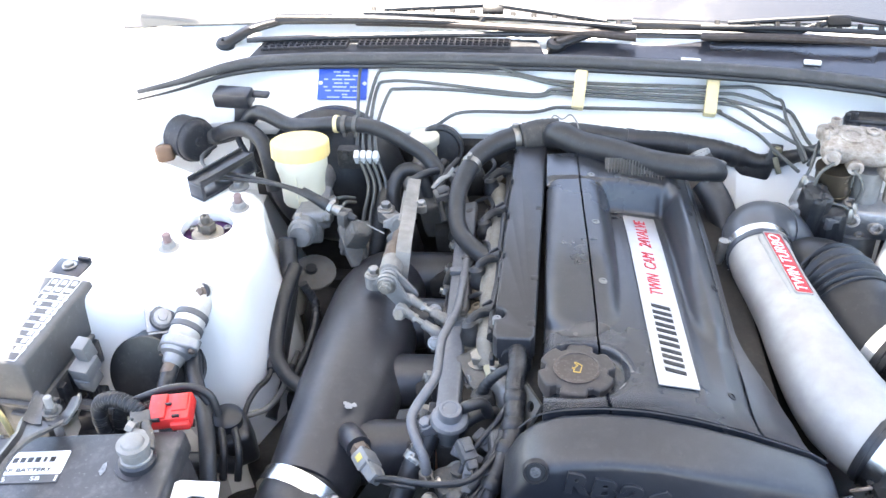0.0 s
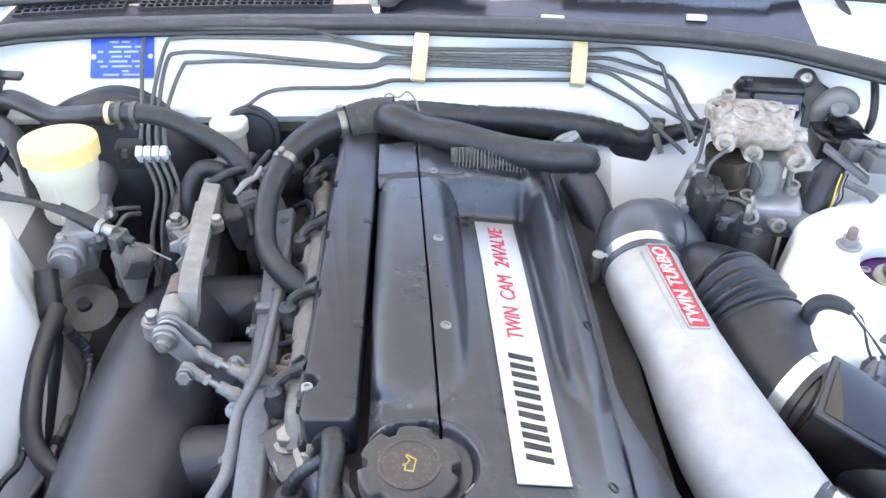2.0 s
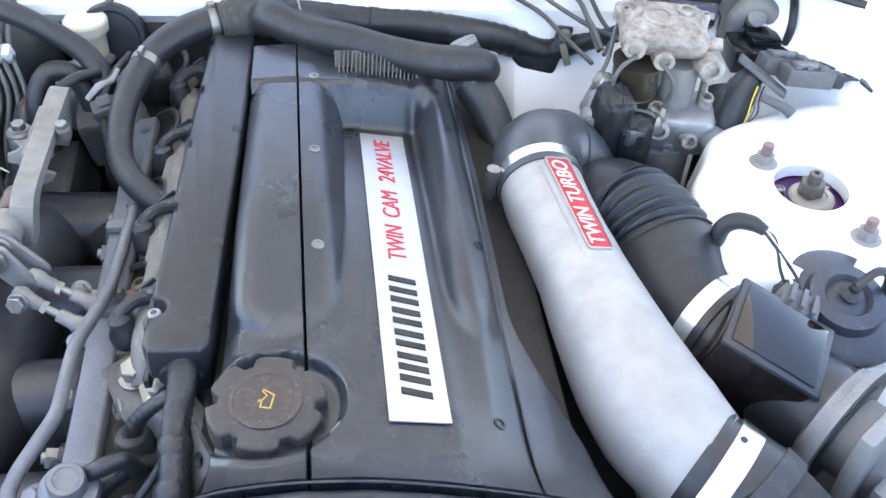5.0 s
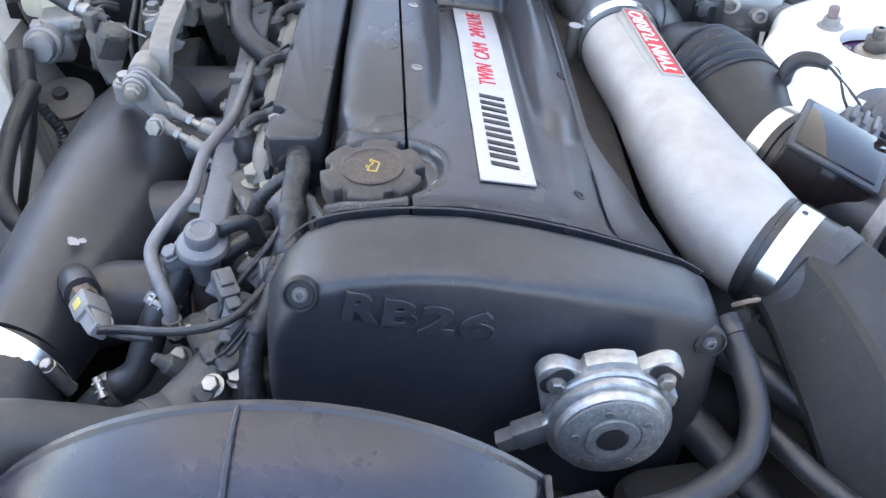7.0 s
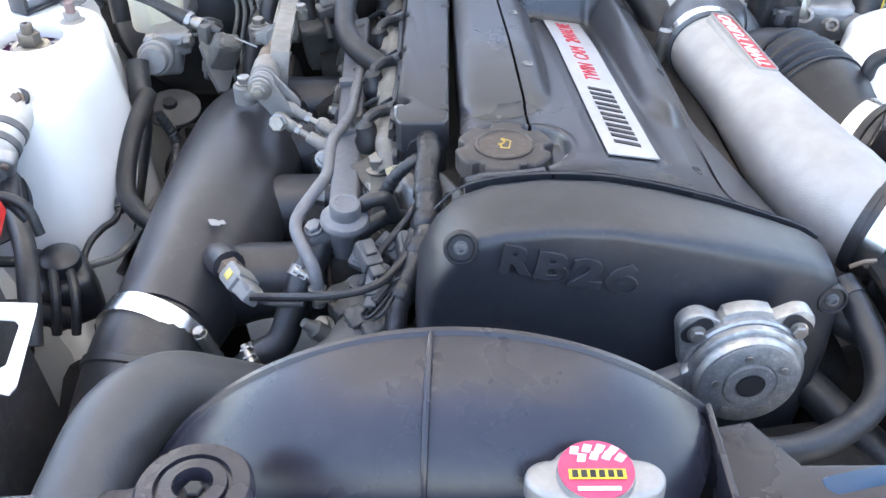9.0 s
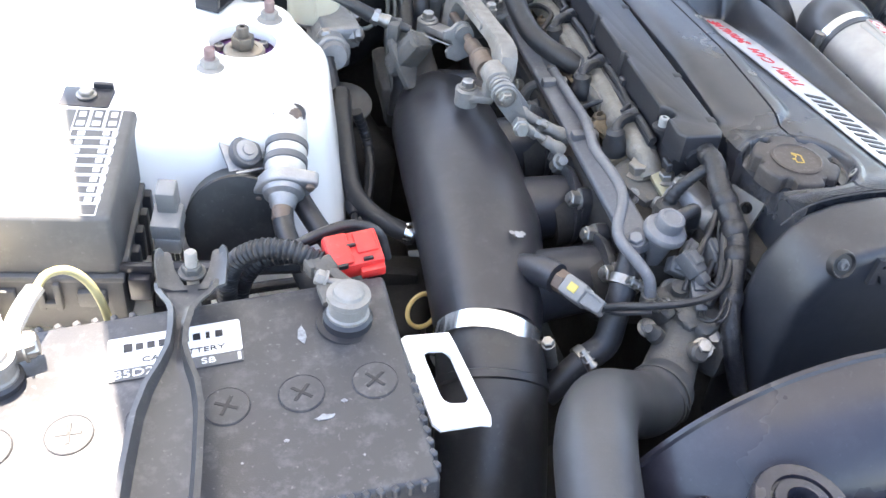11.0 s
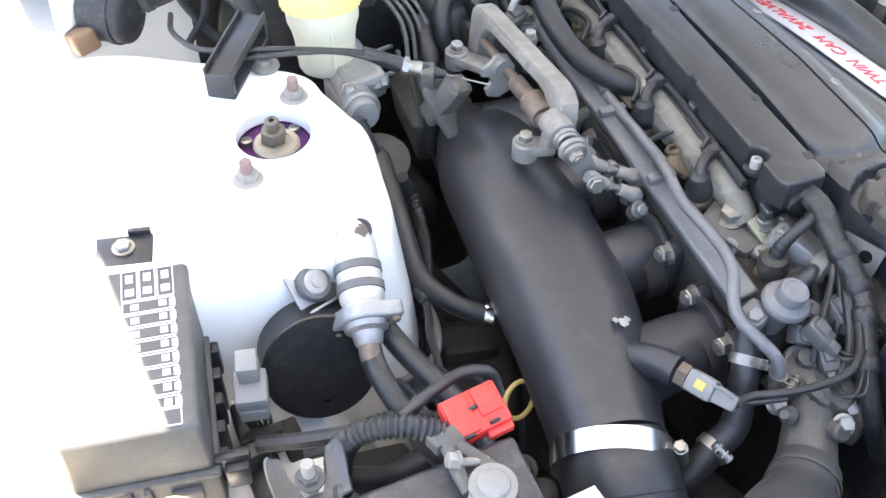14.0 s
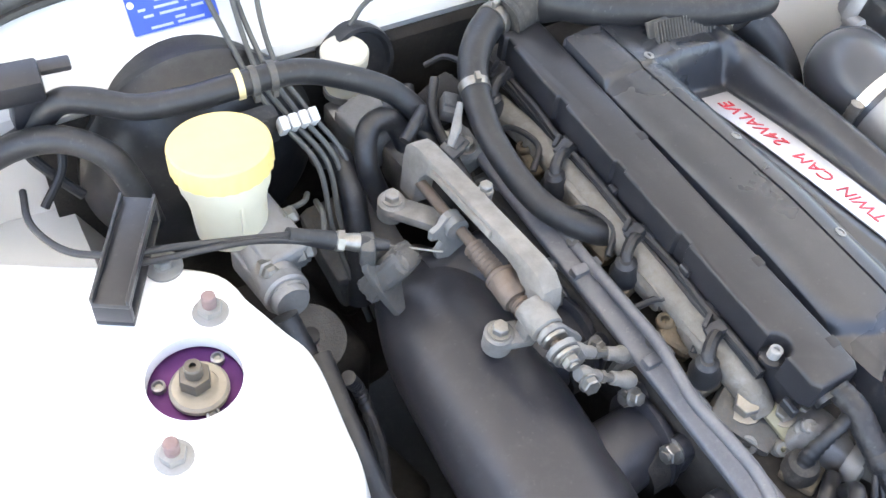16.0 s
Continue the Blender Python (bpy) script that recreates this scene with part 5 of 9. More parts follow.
# ---- strut mounts ----
TANZINC = mat("tan_stained_zinc", (0.36, 0.32, 0.26), 0.5, 0.5, c2=(0.2, 0.16, 0.12), scale=90)
BROWNSTEEL = mat("dull_brown_steel", (0.17, 0.15, 0.13), 0.45, 0.7, c2=(0.09, 0.075, 0.06), scale=120)
OLDZINC = mat("weathered_zinc", (0.3, 0.29, 0.28), 0.55, 0.45, c2=(0.19, 0.175, 0.165), scale=110, dust=0.2)
PINKRUST = mat("pink_rusted_stud", (0.25, 0.185, 0.18), 0.65, 0.3, c2=(0.18, 0.1, 0.09), scale=140)
def strut_mount(x, y, z, studs, label):
    t = thing("strut_mount", (x, y, z - 0.008), label, "strut mount", "strut mounts")
    bm = B()
    lathe(bm, [(0.0335, -0.016), (0.0335, -0.009), (0.02, -0.008), (0, -0.008)], Matrix.Translation((x, y, z)), 32)
    part("purple_plate", bm, PURPLE, t, "purple anodised mount plate")
    bm = B()
    lathe(bm, [(0.019, -0.0055), (0.019, -0.002), (0.017, 0.0), (0.0125, 0.0), (0.0125, -0.001)], Matrix.Translation((x + 0.001, y - 0.003, z)), 28)
    part("washer", bm, TANZINC, t)
    bm = B()
    prism(bm, arc(0, 0, 0.0105, 12, 312, 5), 0.011, Matrix.Translation((x, y, z)), 0.001)
    lathe(bm, [(0.0058, 0.01), (0.0058, 0.019), (0.005, 0.02), (0.0022, 0.02), (0.0022, 0.016), (0, 0.016)], Matrix.Translation((x, y, z)), 16)
    part("centre_nut", bm, BROWNSTEEL, t)
    for a in (35, 155, 275):
        bm = B()
        lathe(bm, [(0.0045, -0.008), (0.0045, -0.0035), (0.003, -0.0028), (0.0022, -0.005), (0, -0.005)], Matrix.Translation((x + 0.0235 * math.cos(radians(a)), y + 0.0235 * math.sin(radians(a)), z)), 14)
        part("cap_screw", bm, STEEL, t)
    for sx, sy in studs:
        bm = B()
        p = Vector((sx, sy, z + 0.0015))
        lathe(bm, [(0.0125, 0), (0.0122, 0.003), (0.009, 0.005)], Matrix.Translation(p), 20)
        prism(bm, arc(0, 0, 0.0085, 0, 300, 5), 0.0075, Matrix.Translation(p + Vector((0, 0, 0.004))), 0.001)
        nut = part("stud_nut", bm, OLDZINC, t)
        bm = B()
        lathe(bm, [(0.0048, 0.009), (0.0048, 0.014), (0.0044, 0.0145), (0.0048, 0.015), (0.0048, 0.021), (0.004, 0.022), (0, 0.022)], Matrix.Translation(p), 14)
        part("stud", bm, PINKRUST, nut, "pinkish rusted stud end")
    return t


strut_mount(-0.429, 0.002, 0.8425, [(-0.402, 0.045), (-0.459, -0.043)], "strut top with purple plate and zinc stud nuts")
strut_mount(0.43, 0.002, 0.8275, [(0.400, 0.037), (0.452, -0.06)], "strut top with purple plate and two rusty stud nuts")

# ---- rubber hoses over the engine ----
breather = thing("breather_hose", (-0.03, 0.2, 0.85), "black rubber breather hose with a taped joint", "hose")
bm = B()
tube(bm, [(-0.035, 0.222, 0.858), (-0.07, 0.221, 0.858), (-0.101, 0.202, 0.857), (-0.126, 0.17, 0.852), (-0.1405, 0.122, 0.842), (-0.1415, 0.078, 0.833), (-0.1345, 0.043, 0.826), (-0.116, 0.018, 0.819), (-0.089, 0.004, 0.808), (-0.07, 0.0, 0.80)], [0.0148, 0.0146, 0.014, 0.0128, 0.0114, 0.0108, 0.0106, 0.0108, 0.011, 0.011], 22, 8)
part("intake_branch", bm, RUBBER, breather)
bm = B()
tube(bm, [(-0.03, 0.215, 0.862), (-0.02, 0.2, 0.873), (0.006, 0.187, 0.868), (0.044, 0.172, 0.867), (0.092, 0.157, 0.861), (0.135, 0.144, 0.861), (0.163, 0.14, 0.862), (0.172, 0.15, 0.85)], [0.0165, 0.017, 0.016, 0.0155, 0.0155, 0.0155, 0.015, 0.014], 22, 8)
part("exhaust_branch", bm, RUBBER, breather)
bm = B()
tube(bm, [(-0.07, 0.215, 0.858), (-0.045, 0.222, 0.861), (-0.022, 0.222, 0.862)], [0.0185, 0.0195, 0.02], 18, 8, rib=(0.0015, 0.006))
part("taped_joint", bm, RUBDUST, breather)
bm = B()
tube(bm, [(0.165, 0.146, 0.848), (0.157, 0.156, 0.86), (0.15, 0.163, 0.872)], [0.0145, 0.0135, 0.0125], 18, 5)
part("elbow_joint", bm, RUBDUST, breather)
bm = B()
lathe(bm, [(0.0, 0.0), (0.009, 0.0), (0.0118, -0.001), (0.0128, -0.004), (0.0128, -0.0075), (0.012, -0.008)], along((0.1492, 0.1638, 0.8742), (-0.4, 0.4, 0.8)), 22)
lathe(bm, [(0.0148, -0.0025), (0.0158, -0.0025), (0.0158, 0.0025), (0.0148, 0.0025)], along((0.1665, 0.143, 0.851), (0.75, -0.5, -0.45)), 22)
box(bm, pose(0.1775, 0.153, 0.862, 0, 30, 20), 0.008, 0.006, 0.009, 0.001)
part("spring_clip", bm, ALUDULL, breather)
bm = B()
tube(bm, [(0.16, 0.145, 0.84), (0.176, 0.12, 0.82), (0.186, 0.095, 0.79), (0.19, 0.08, 0.74)], 0.0175, 18, 6)
part("down_branch", bm, RUBBER, breather)
for p, d in (((-0.078, 0.2175, 0.858), (-1, -0.4, 0)), ((-0.131, 0.158, 0.8495), (-0.28, -1, -0.22))):
    bm = B()
    m = along(p, d)
    r = 0.0158 if p[0] > -0.1 else 0.0133
    lathe(bm, [(r - 0.001, -0.004), (r, -0.004), (r, 0.004), (r - 0.001, 0.004)], m, 24)
    box(bm, m @ pose(0, r + 0.002, 0), 0.005, 0.006, 0.008, 0.001)
    part("spring_clip", bm, STEEL, breather)
bm = B()
tube(bm, [(-0.035, 0.227, 0.876), (-0.028, 0.232, 0.884), (-0.018, 0.23, 0.88), (-0.008, 0.233, 0.885), (0.0, 0.226, 0.88), (0.004, 0.218, 0.87)], 0.001, 6, 6)
part("wire_clip", bm, STEEL, breather)

loom = thing("wiring_loom", (0.1, 0.235, 0.835), "black taped wiring loom along the bulkhead", "wiring")
bm = B()
tube(bm, [(-0.026, 0.242, 0.852), (0.0, 0.244, 0.851), (0.071, 0.25, 0.84), (0.126, 0.254, 0.834), (0.186, 0.258, 0.822), (0.223, 0.262, 0.81)], [0.014, 0.0145, 0.0145, 0.015, 0.0148, 0.0138], 18, 12, rib=(0.0011, 0.011))
part("loom_trunk", bm, RUBBER, loom)
bm = B()
tube(bm, [(0.218, 0.262, 0.812), (0.244, 0.258, 0.806), (0.265, 0.256, 0.812), (0.29, 0.245, 0.826), (0.307, 0.225, 0.845)], [0.0125, 0.012, 0.0105, 0.0085, 0.008], 14, 8, rib=(0.0007, 0.008))
part("loom_end", bm, RUBBER, loom)
for x, y, z in ((0.071, 0.25, 0.84), (0.15, 0.2555, 0.829)):
    bm = B()
    lathe(bm, [(0.0152, -0.005), (0.0162, -0.005), (0.0162, 0.005), (0.0152, 0.005)], along((x, y, z), (1, 0.07, -0.17)), 20)
    box(bm, along((x, y, z), (1, 0.07, -0.17)) @ pose(0, -0.017, 0), 0.008, 0.004, 0.012, 0.001)
    part("tape_band", bm, PLASTIC, loom)
bm = B()
boot_m = Matrix.Translation((0.214, 0.256, 0.80)) @ pose(0, 0, 0, 78, 0, -6)
prism(bm, [(-0.006, 0.006), (0.006, -0.012), (0.018, -0.026), (0.03, -0.0275), (0.042, -0.021), (0.0455, -0.006), (0.049, 0.006), (0.056, 0.014), (0.0575, 0.033), (0.043, 0.034), (0.04, 0.02), (0.03, 0.011), (0.012, 0.0115)], 0.014, boot_m @ pose(0, 0, -0.007), 0.005, 3)
part("loom_boot", bm, RUBBER, loom, "black drooping rubber boot")
bm = B()
hexbolt(bm, boot_m @ Vector((0.0495, 0.028, 0.006)), (0, -1, 0.3), 0.0045, 0.005, 1.4)
box(bm, boot_m @ pose(0.0515, 0.009, 0.009, 0, 0, 20), 0.007, 0.024, 0.003, 0.001)
part("boot_bracket", bm, mat("olive_tab", (0.3, 0.28, 0.2), 0.5, 0.3), loom, "olive bracket tab")

# ---- bulkhead fittings ----
def bulk(x, z, off=0.0):
    """A point on the sloping bulkhead, off metres proud of it."""
    return Vector((x, 0.300 + (z - 0.861) * 0.95 - off * 0.725, z + off * 0.69))


LINES = []
LINES.append([(-0.296, 0.80), (-0.297, 0.843), (-0.302, 0.893), (-0.29, 0.902), (-0.254, 0.904), (-0.126, 0.902), (-0.071, 0.893), (-0.008, 0.89), (0.173, 0.887), (0.233, 0.887)])
LINES.append([(-0.286, 0.80), (-0.283, 0.847), (-0.278, 0.888), (-0.261, 0.896), (-0.205, 0.896), (-0.094, 0.893), (-0.008, 0.886), (0.174, 0.881), (0.211, 0.88), (0.24, 0.874)])
LINES.append([(-0.283, 0.80), (-0.281, 0.85), (-0.276, 0.876), (-0.26, 0.884), (-0.204, 0.883), (-0.062, 0.874), (-0.035, 0.881), (-0.008, 0.8815), (0.174, 0.8755), (0.2, 0.874)])
LINES.append([(-0.272, 0.80), (-0.269, 0.844), (-0.259, 0.871), (-0.243, 0.876), (-0.172, 0.876), (-0.062, 0.872), (-0.031, 0.878), (-0.008, 0.8775), (0.174, 0.871), (0.193, 0.8705)])
LINES.append([(-0.189, 0.839), (-0.154, 0.853), (-0.061, 0.856), (-0.03, 0.863), (-0.007, 0.864), (0.174, 0.863)])
# where the lines leave the bulkhead for the antilock unit
TAILS = [[(0.259, 0.299, 0.8815), (0.27, 0.298, 0.876), (0.276, 0.285, 0.858), (0.284, 0.262, 0.845), (0.287, 0.235, 0.839), (0.289, 0.21, 0.835)],
         [(0.279, 0.3, 0.863), (0.289, 0.285, 0.856), (0.298, 0.26, 0.844), (0.305, 0.235, 0.839), (0.299, 0.215, 0.837), (0.292, 0.2, 0.837)],
         [(0.24, 0.285, 0.871), (0.272, 0.265, 0.862), (0.281, 0.24, 0.854), (0.285, 0.22, 0.851), (0.289, 0.2, 0.843)],
         [(0.215, 0.287, 0.872), (0.25, 0.265, 0.856), (0.284, 0.235, 0.847), (0.302, 0.195, 0.858), (0.316, 0.15, 0.873), (0.32, 0.128, 0.879), (0.322, 0.12, 0.873), (0.321, 0.115, 0.857)],
         [(0.189, 0.295, 0.861), (0.217, 0.28, 0.852), (0.24, 0.265, 0.844), (0.259, 0.24, 0.834), (0.27, 0.22, 0.831), (0.282, 0.2, 0.827)]]
PIPEGREY = mat("painted_line", (0.11, 0.115, 0.11), 0.45, 0.3, c2=(0.07, 0.07, 0.07), scale=90)
for k, pts in enumerate(LINES):
    bm = B()
    start = [] if k == 4 else [Vector((-0.255 + 0.007 * k, 0.09, 0.68)), Vector((-0.272 + 0.009 * k, 0.125 + 0.005 * k, 0.765)), Vector((-0.268 + 0.008 * k, 0.165, 0.81)), Vector((-0.286 + 0.0085 * k, 0.198, 0.838)), Vector((-0.294 + 0.0085 * k, 0.245, 0.853))]
    tube(bm, start + [bulk(x, z - 0.0045 * sm_step((x + 0.1) / 0.09), 0.009) for x, z in (pts if k == 4 else pts[2:])] + [Vector(q) for q in TAILS[k]], 0.0024, 8, 5)
    single("brake_line", bm, PIPEGREY, "thin grey-green metal brake line on the bulkhead", "brake line", "brake lines")
for x, za, zb in ((0.004, 0.8965, 0.858), (0.179, 0.8925, 0.8535)):
    bm = B()
    a, b = bulk(x - 0.003, zb, 0.01), bulk(x + 0.003, za, 0.01)
    d = (b - a)
    m = Matrix.Translation((a + b) / 2) @ pose(0, 0, 0, 46, 0, 0) @ pose(0, 0, 0, 0, 0, -6)
    box(bm, m, 0.0165, d.length, 0.016, 0.002)
    single("line_clip", bm, CREAM, "cream plastic clip holding the brake lines", "clip", "brake line clips")
vin = thing("data_plate", bulk(-0.327, 0.884, 0.003), "blue enamel data plate riveted to the bulkhead", "plate")
vm = Matrix.Translation(bulk(-0.327, 0.884, 0.002)) @ pose(0, 0, 0, 46.5, 0, 0)
bm = B()
prism(bm, rounded(0.07, 0.0515, 0.001), 0.0012, vm)
part("plate", bm, BLUE, vin)
for y, marks in ((0.0205, ((-0.014, 0.018), (0.006, 0.016), (0.021, 0.008))), (0.0145, ((-0.009, 0.01), (0.004, 0.009))), (0.009, ((0.0, 0.02), (0.018, 0.008))), (0.0035, ((-0.024, 0.006), (-0.008, 0.014), (0.01, 0.016))), (-0.002, ((-0.006, 0.012), (0.006, 0.007))), (-0.0075, ((-0.024, 0.006), (-0.004, 0.02), (0.017, 0.012))), (-0.013, ((-0.02, 0.008), (0.0, 0.022), (0.02, 0.01))), (-0.0185, ((0.004, 0.008),)), (-0.0225, ((-0.012, 0.018), (0.012, 0.022)))):
    for x, w in marks:
        bm = B()
        box(bm, vm @ pose(x, y, 0.0014), w, 0.0021, 0.0004, 0)
        part("print_bar", bm, PALEBLUE, vin)
for s in (-1, 1):
    bm = B()
    lathe(bm, [(0.003, 0), (0.0026, 0.0012), (0, 0.0015)], vm @ pose(s * 0.0315, -0.002, 0.0012), 14)
    part("rivet", bm, PAPER, vin)

# wipers
WIPER = mat("wiper_black", (0.012, 0.012, 0.014), 0.34, c2=(0.008, 0.008, 0.009), scale=40, spec=0.4)


def wiper(pivot, bend, tip, a, b):
    t = thing("wiper", pivot, "black windscreen wiper arm with its blade", "wiper", "wipers")
    pivot, bend, tip, a, b = (Vector(q) for q in (pivot, bend, tip, a, b))
    bm = B()
    lathe(bm, [(0.0135, -0.02), (0.0135, 0.004), (0.0105, 0.008), (0.004, 0.009), (0.0035, 0.006), (0.0, 0.006)], along(pivot, (0, -0.3, 1)), 22)
    part("pivot_cap", bm, WIPER, t)
    bm = B()
    tube(bm, [pivot + Vector((0, 0, 0.002)), pivot.lerp(bend, 0.5) + Vector((0, 0, 0.006)), bend], [0.0125, 0.0105, 0.0095], 12, 8, flat=0.6)
    part("arm_root", bm, WIPER, t)
    bm = B()
    tube(bm, [bend - Vector((0.004, 0, -0.003)), bend.lerp(tip, 0.5) + Vector((0, 0, 0.004)), tip], [0.0105, 0.0085, 0.005], 12, 8, flat=0.75)
    part("arm", bm, WIPER, t)
    up = Vector((0, 0.014, 0.012))
    bow = lambda k: a.lerp(b, k) + Vector((0, 0.004, 0.003)) * (1 - (2 * k - 1) ** 2)
    ks = [i / 10 for i in range(11)]
    bm = B()
    tube(bm, [bow(k) for k in ks], 0.0068, 10, 3, flat=0.8)
    part("rubber_strip", bm, DARKRUST, t)
    bm = B()
    tube(bm, [bow(k) + up * 0.75 for k in ks], 0.0038, 8, 3)
    tube(bm, [bow(k) + up * (0.9 + 0.9 * (1 - abs(2 * k - 1))) for k in ks[1:-1]], 0.0036, 8, 3)
    for k in range(13):
        p = bow(0.06 + 0.88 * k / 12)
        box(bm, Matrix.Translation(p + up * 0.95) @ pose(0, 0, 0, 40), 0.007, 0.014, 0.004, 0.001, 1)
    part("blade_frame", bm, WIPER, t)
    bm = B()
    box(bm, Matrix.Translation(bow(0.5) + up * 1.5) @ pose(0, 0, 0, 35), 0.03, 0.016, 0.008, 0.002)
    tube(bm, [tip, bow(0.5) + up * 1.7], 0.0045, 8, 3)
    part("blade_hook", bm, WIPER, t)


DARKRUST = mat("perished_rubber", (0.04, 0.028, 0.024), 0.6, c2=(0.02, 0.016, 0.015), scale=60, dust=0.1)
wiper((-0.502, 0.355, 0.925), (-0.432, 0.404, 0.942), (-0.14, 0.398, 0.943), (-0.32, 0.412, 0.938), (0.078, 0.362, 0.938))
wiper((-0.03, 0.365, 0.925), (0.078, 0.397, 0.941), (0.29, 0.372, 0.943), (0.165, 0.368, 0.938), (0.52, 0.328, 0.938))
# ---- brake side ----
res = thing("brake_fluid_reservoir", (-0.35, 0.145, 0.80), "milky brake fluid reservoir with a yellow screw cap", "reservoir")
RX = Matrix.Translation((-0.35, 0.143, 0.798)) @ pose(0, 0, 0, -8, 0, 0)
bm = B()
lathe(bm, [(0.0, 0.0), (0.0255, 0.0), (0.0275, 0.004), (0.0285, 0.03), (0.0305, 0.042), (0.0335, 0.05), (0.034, 0.068), (0.03, 0.07)], RX, 32)
box(bm, RX @ pose(0.0, -0.0295, 0.035), 0.0025, 0.006, 0.05, 0.001)
part("tank", bm, RESERVOIR, res)
bm = B()
n = 96
prof = [(1.0, 0.066), (1.0, 0.0805), (0.985, 0.0835), (0.95, 0.0845), (0.0, 0.0855)]
rings = []
for k, h in prof[:-1]:
    rings.append([bm.verts.new(RX @ Vector(((0.0378 * k - (0.0007 if j % 4 < 2 and k > 0.99 else 0)) * math.cos(2 * math.pi * j / n), (0.0378 * k - (0.0007 if j % 4 < 2 and k > 0.99 else 0)) * math.sin(2 * math.pi * j / n), h))) for j in range(n)])
for a, b in zip(rings, rings[1:]):
    for j in range(n):
        bm.faces.new((a[j], a[(j + 1) % n], b[(j + 1) % n], b[j]))
bm.faces.new(rings[-1])
bm.faces.new(rings[0][::-1])
part("screw_cap", bm, YELLOW, res, "yellow ribbed screw cap", 25)
mc = thing("master_cylinder", (-0.345, 0.13, 0.78), "bare alloy brake master cylinder below the reservoir", "brake cylinder")
bm = B()
tube(bm, [(-0.338, 0.215, 0.80), (-0.338, 0.07, 0.793)], 0.0165, 24, 3)
lathe(bm, [(0.017, 0), (0.02, 0.003), (0.02, 0.012), (0.017, 0.016)], along((-0.348, 0.148, 0.79), (0, -0.1, 1)), 24)
box(bm, pose(-0.338, 0.11, 0.782, 0, 0, 10), 0.036, 0.05, 0.03, 0.006, 3)
part("cylinder_body", bm, ALU, mc)
bm = B()
lathe(bm, [(0.0145, 0.0), (0.0145, 0.01), (0.013, 0.0125), (0, 0.0125)], along((-0.338, 0.072, 0.794), (0.05, -1, 0.2)), 24)
part("end_plug", bm, ALU, mc)
for y, z in ((0.1, 0.806), (0.135, 0.808)):
    bm = B()
    lathe(bm, [(0.008, 0), (0.008, 0.014), (0.006, 0.016), (0.004, 0.022)], along((-0.325, y, z - 0.01), (1, -0.1, 0.45)), 14)
    part("pipe_union", bm, STEEL, mc)
bm = B()
tube(bm, [(-0.306, 0.1, 0.806), (-0.295, 0.1, 0.81), (-0.288, 0.115, 0.815), (-0.282, 0.14, 0.80)], 0.0024, 8, 6)
tube(bm, [(-0.306, 0.135, 0.808), (-0.294, 0.136, 0.81), (-0.285, 0.15, 0.80)], 0.0024, 8, 6)
part("feed_line", bm, PIPEGREY, mc)
bm = B()
casting(bm, pose(-0.33, 0.125, 0.8, 0, 0, 8), 0.04, 0.07, 0.026, 0.007, 0.0006)
part("valve_body", bm, ALU, mc, smooth=60)
for q, d, r in (((-0.318, 0.1, 0.8), (1, -0.3, 0.3), 0.0095), ((-0.318, 0.13, 0.803), (1, 0, 0.4), 0.0095), ((-0.345, 0.095, 0.803), (0.1, -1, 0.5), 0.0085)):
    bm = B()
    lathe(bm, [(r, 0), (r, 0.008), (r * 0.8, 0.009), (r * 0.8, 0.014), (r * 0.5, 0.016)], along(q, d), 6)
    part("hex_union", bm, STEEL, mc)
bm = B()
lathe(bm, [(0.0185, -0.004), (0.0185, 0.004), (0.0165, 0.006)], along((-0.338, 0.075, 0.794), (0.05, -1, 0.2)), 26)
part("end_collar", bm, ALU, mc)

booster = thing("brake_booster", (-0.335, 0.27, 0.78), "large black round brake booster drum", "brake booster")
bm = B()
lathe(bm, [(0.0, 0.055), (0.035, 0.055), (0.05, 0.045), (0.08, 0.035), (0.094, 0.02), (0.098, 0.008), (0.103, 0.004), (0.103, -0.002), (0.098, -0.006), (0.094, -0.05)], along((-0.335, 0.258, 0.768), (0.0, -1, 0.1)), 56)
part("drum", bm, RUBBER, booster)
bm = B()
box(bm, pose(-0.30, 0.206, 0.83), 0.03, 0.018, 0.03, 0.004)
hexbolt(bm, (-0.302, 0.197, 0.838), (0, -1, 0.1), 0.005, 0.006)
part("stud_bracket", bm, RUBDUST, booster)

vac = thing("vacuum_hose", (-0.33, 0.21, 0.86), "black rubber vacuum hose over the brake booster", "hose", "vacuum hoses")
bm = B()
tube(bm, [(-0.52, 0.262, 0.82), (-0.468, 0.258, 0.838), (-0.44, 0.252, 0.868), (-0.419, 0.242, 0.873), (-0.385, 0.228, 0.865), (-0.345, 0.214, 0.872), (-0.319, 0.209, 0.877), (-0.27, 0.206, 0.877), (-0.232, 0.2, 0.864), (-0.19, 0.186, 0.842), (-0.17, 0.165, 0.815), (-0.166, 0.155, 0.77)], 0.0102, 18, 7)
part("long_hose", bm, RUBBER, vac)
bm = B()
lathe(bm, [(0.0104, -0.0025), (0.0119, -0.0025), (0.0119, 0.0025), (0.0104, 0.0025)], along((-0.313, 0.209, 0.8775), (1, -0.1, 0.05)), 20)
part("white_band", bm, CREAM, vac, "white plastic band")
for x in (-0.302, -0.287):
    bm = B()
    lathe(bm, [(0.0104, -0.003), (0.012, -0.0028), (0.012, 0.0028), (0.0104, 0.003)], along((x, 0.2075, 0.878), (1, -0.1, 0.0)), 20)
    box(bm, pose(x, 0.2015, 0.8665), 0.005, 0.006, 0.007, 0.001)
    part("spring_clip", bm, DARKALLOY, vac)
vac2 = thing("vacuum_hose", (-0.45, 0.23, 0.83), "short black rubber hose curving behind the tower", "hose", "vacuum hoses")
bm = B()
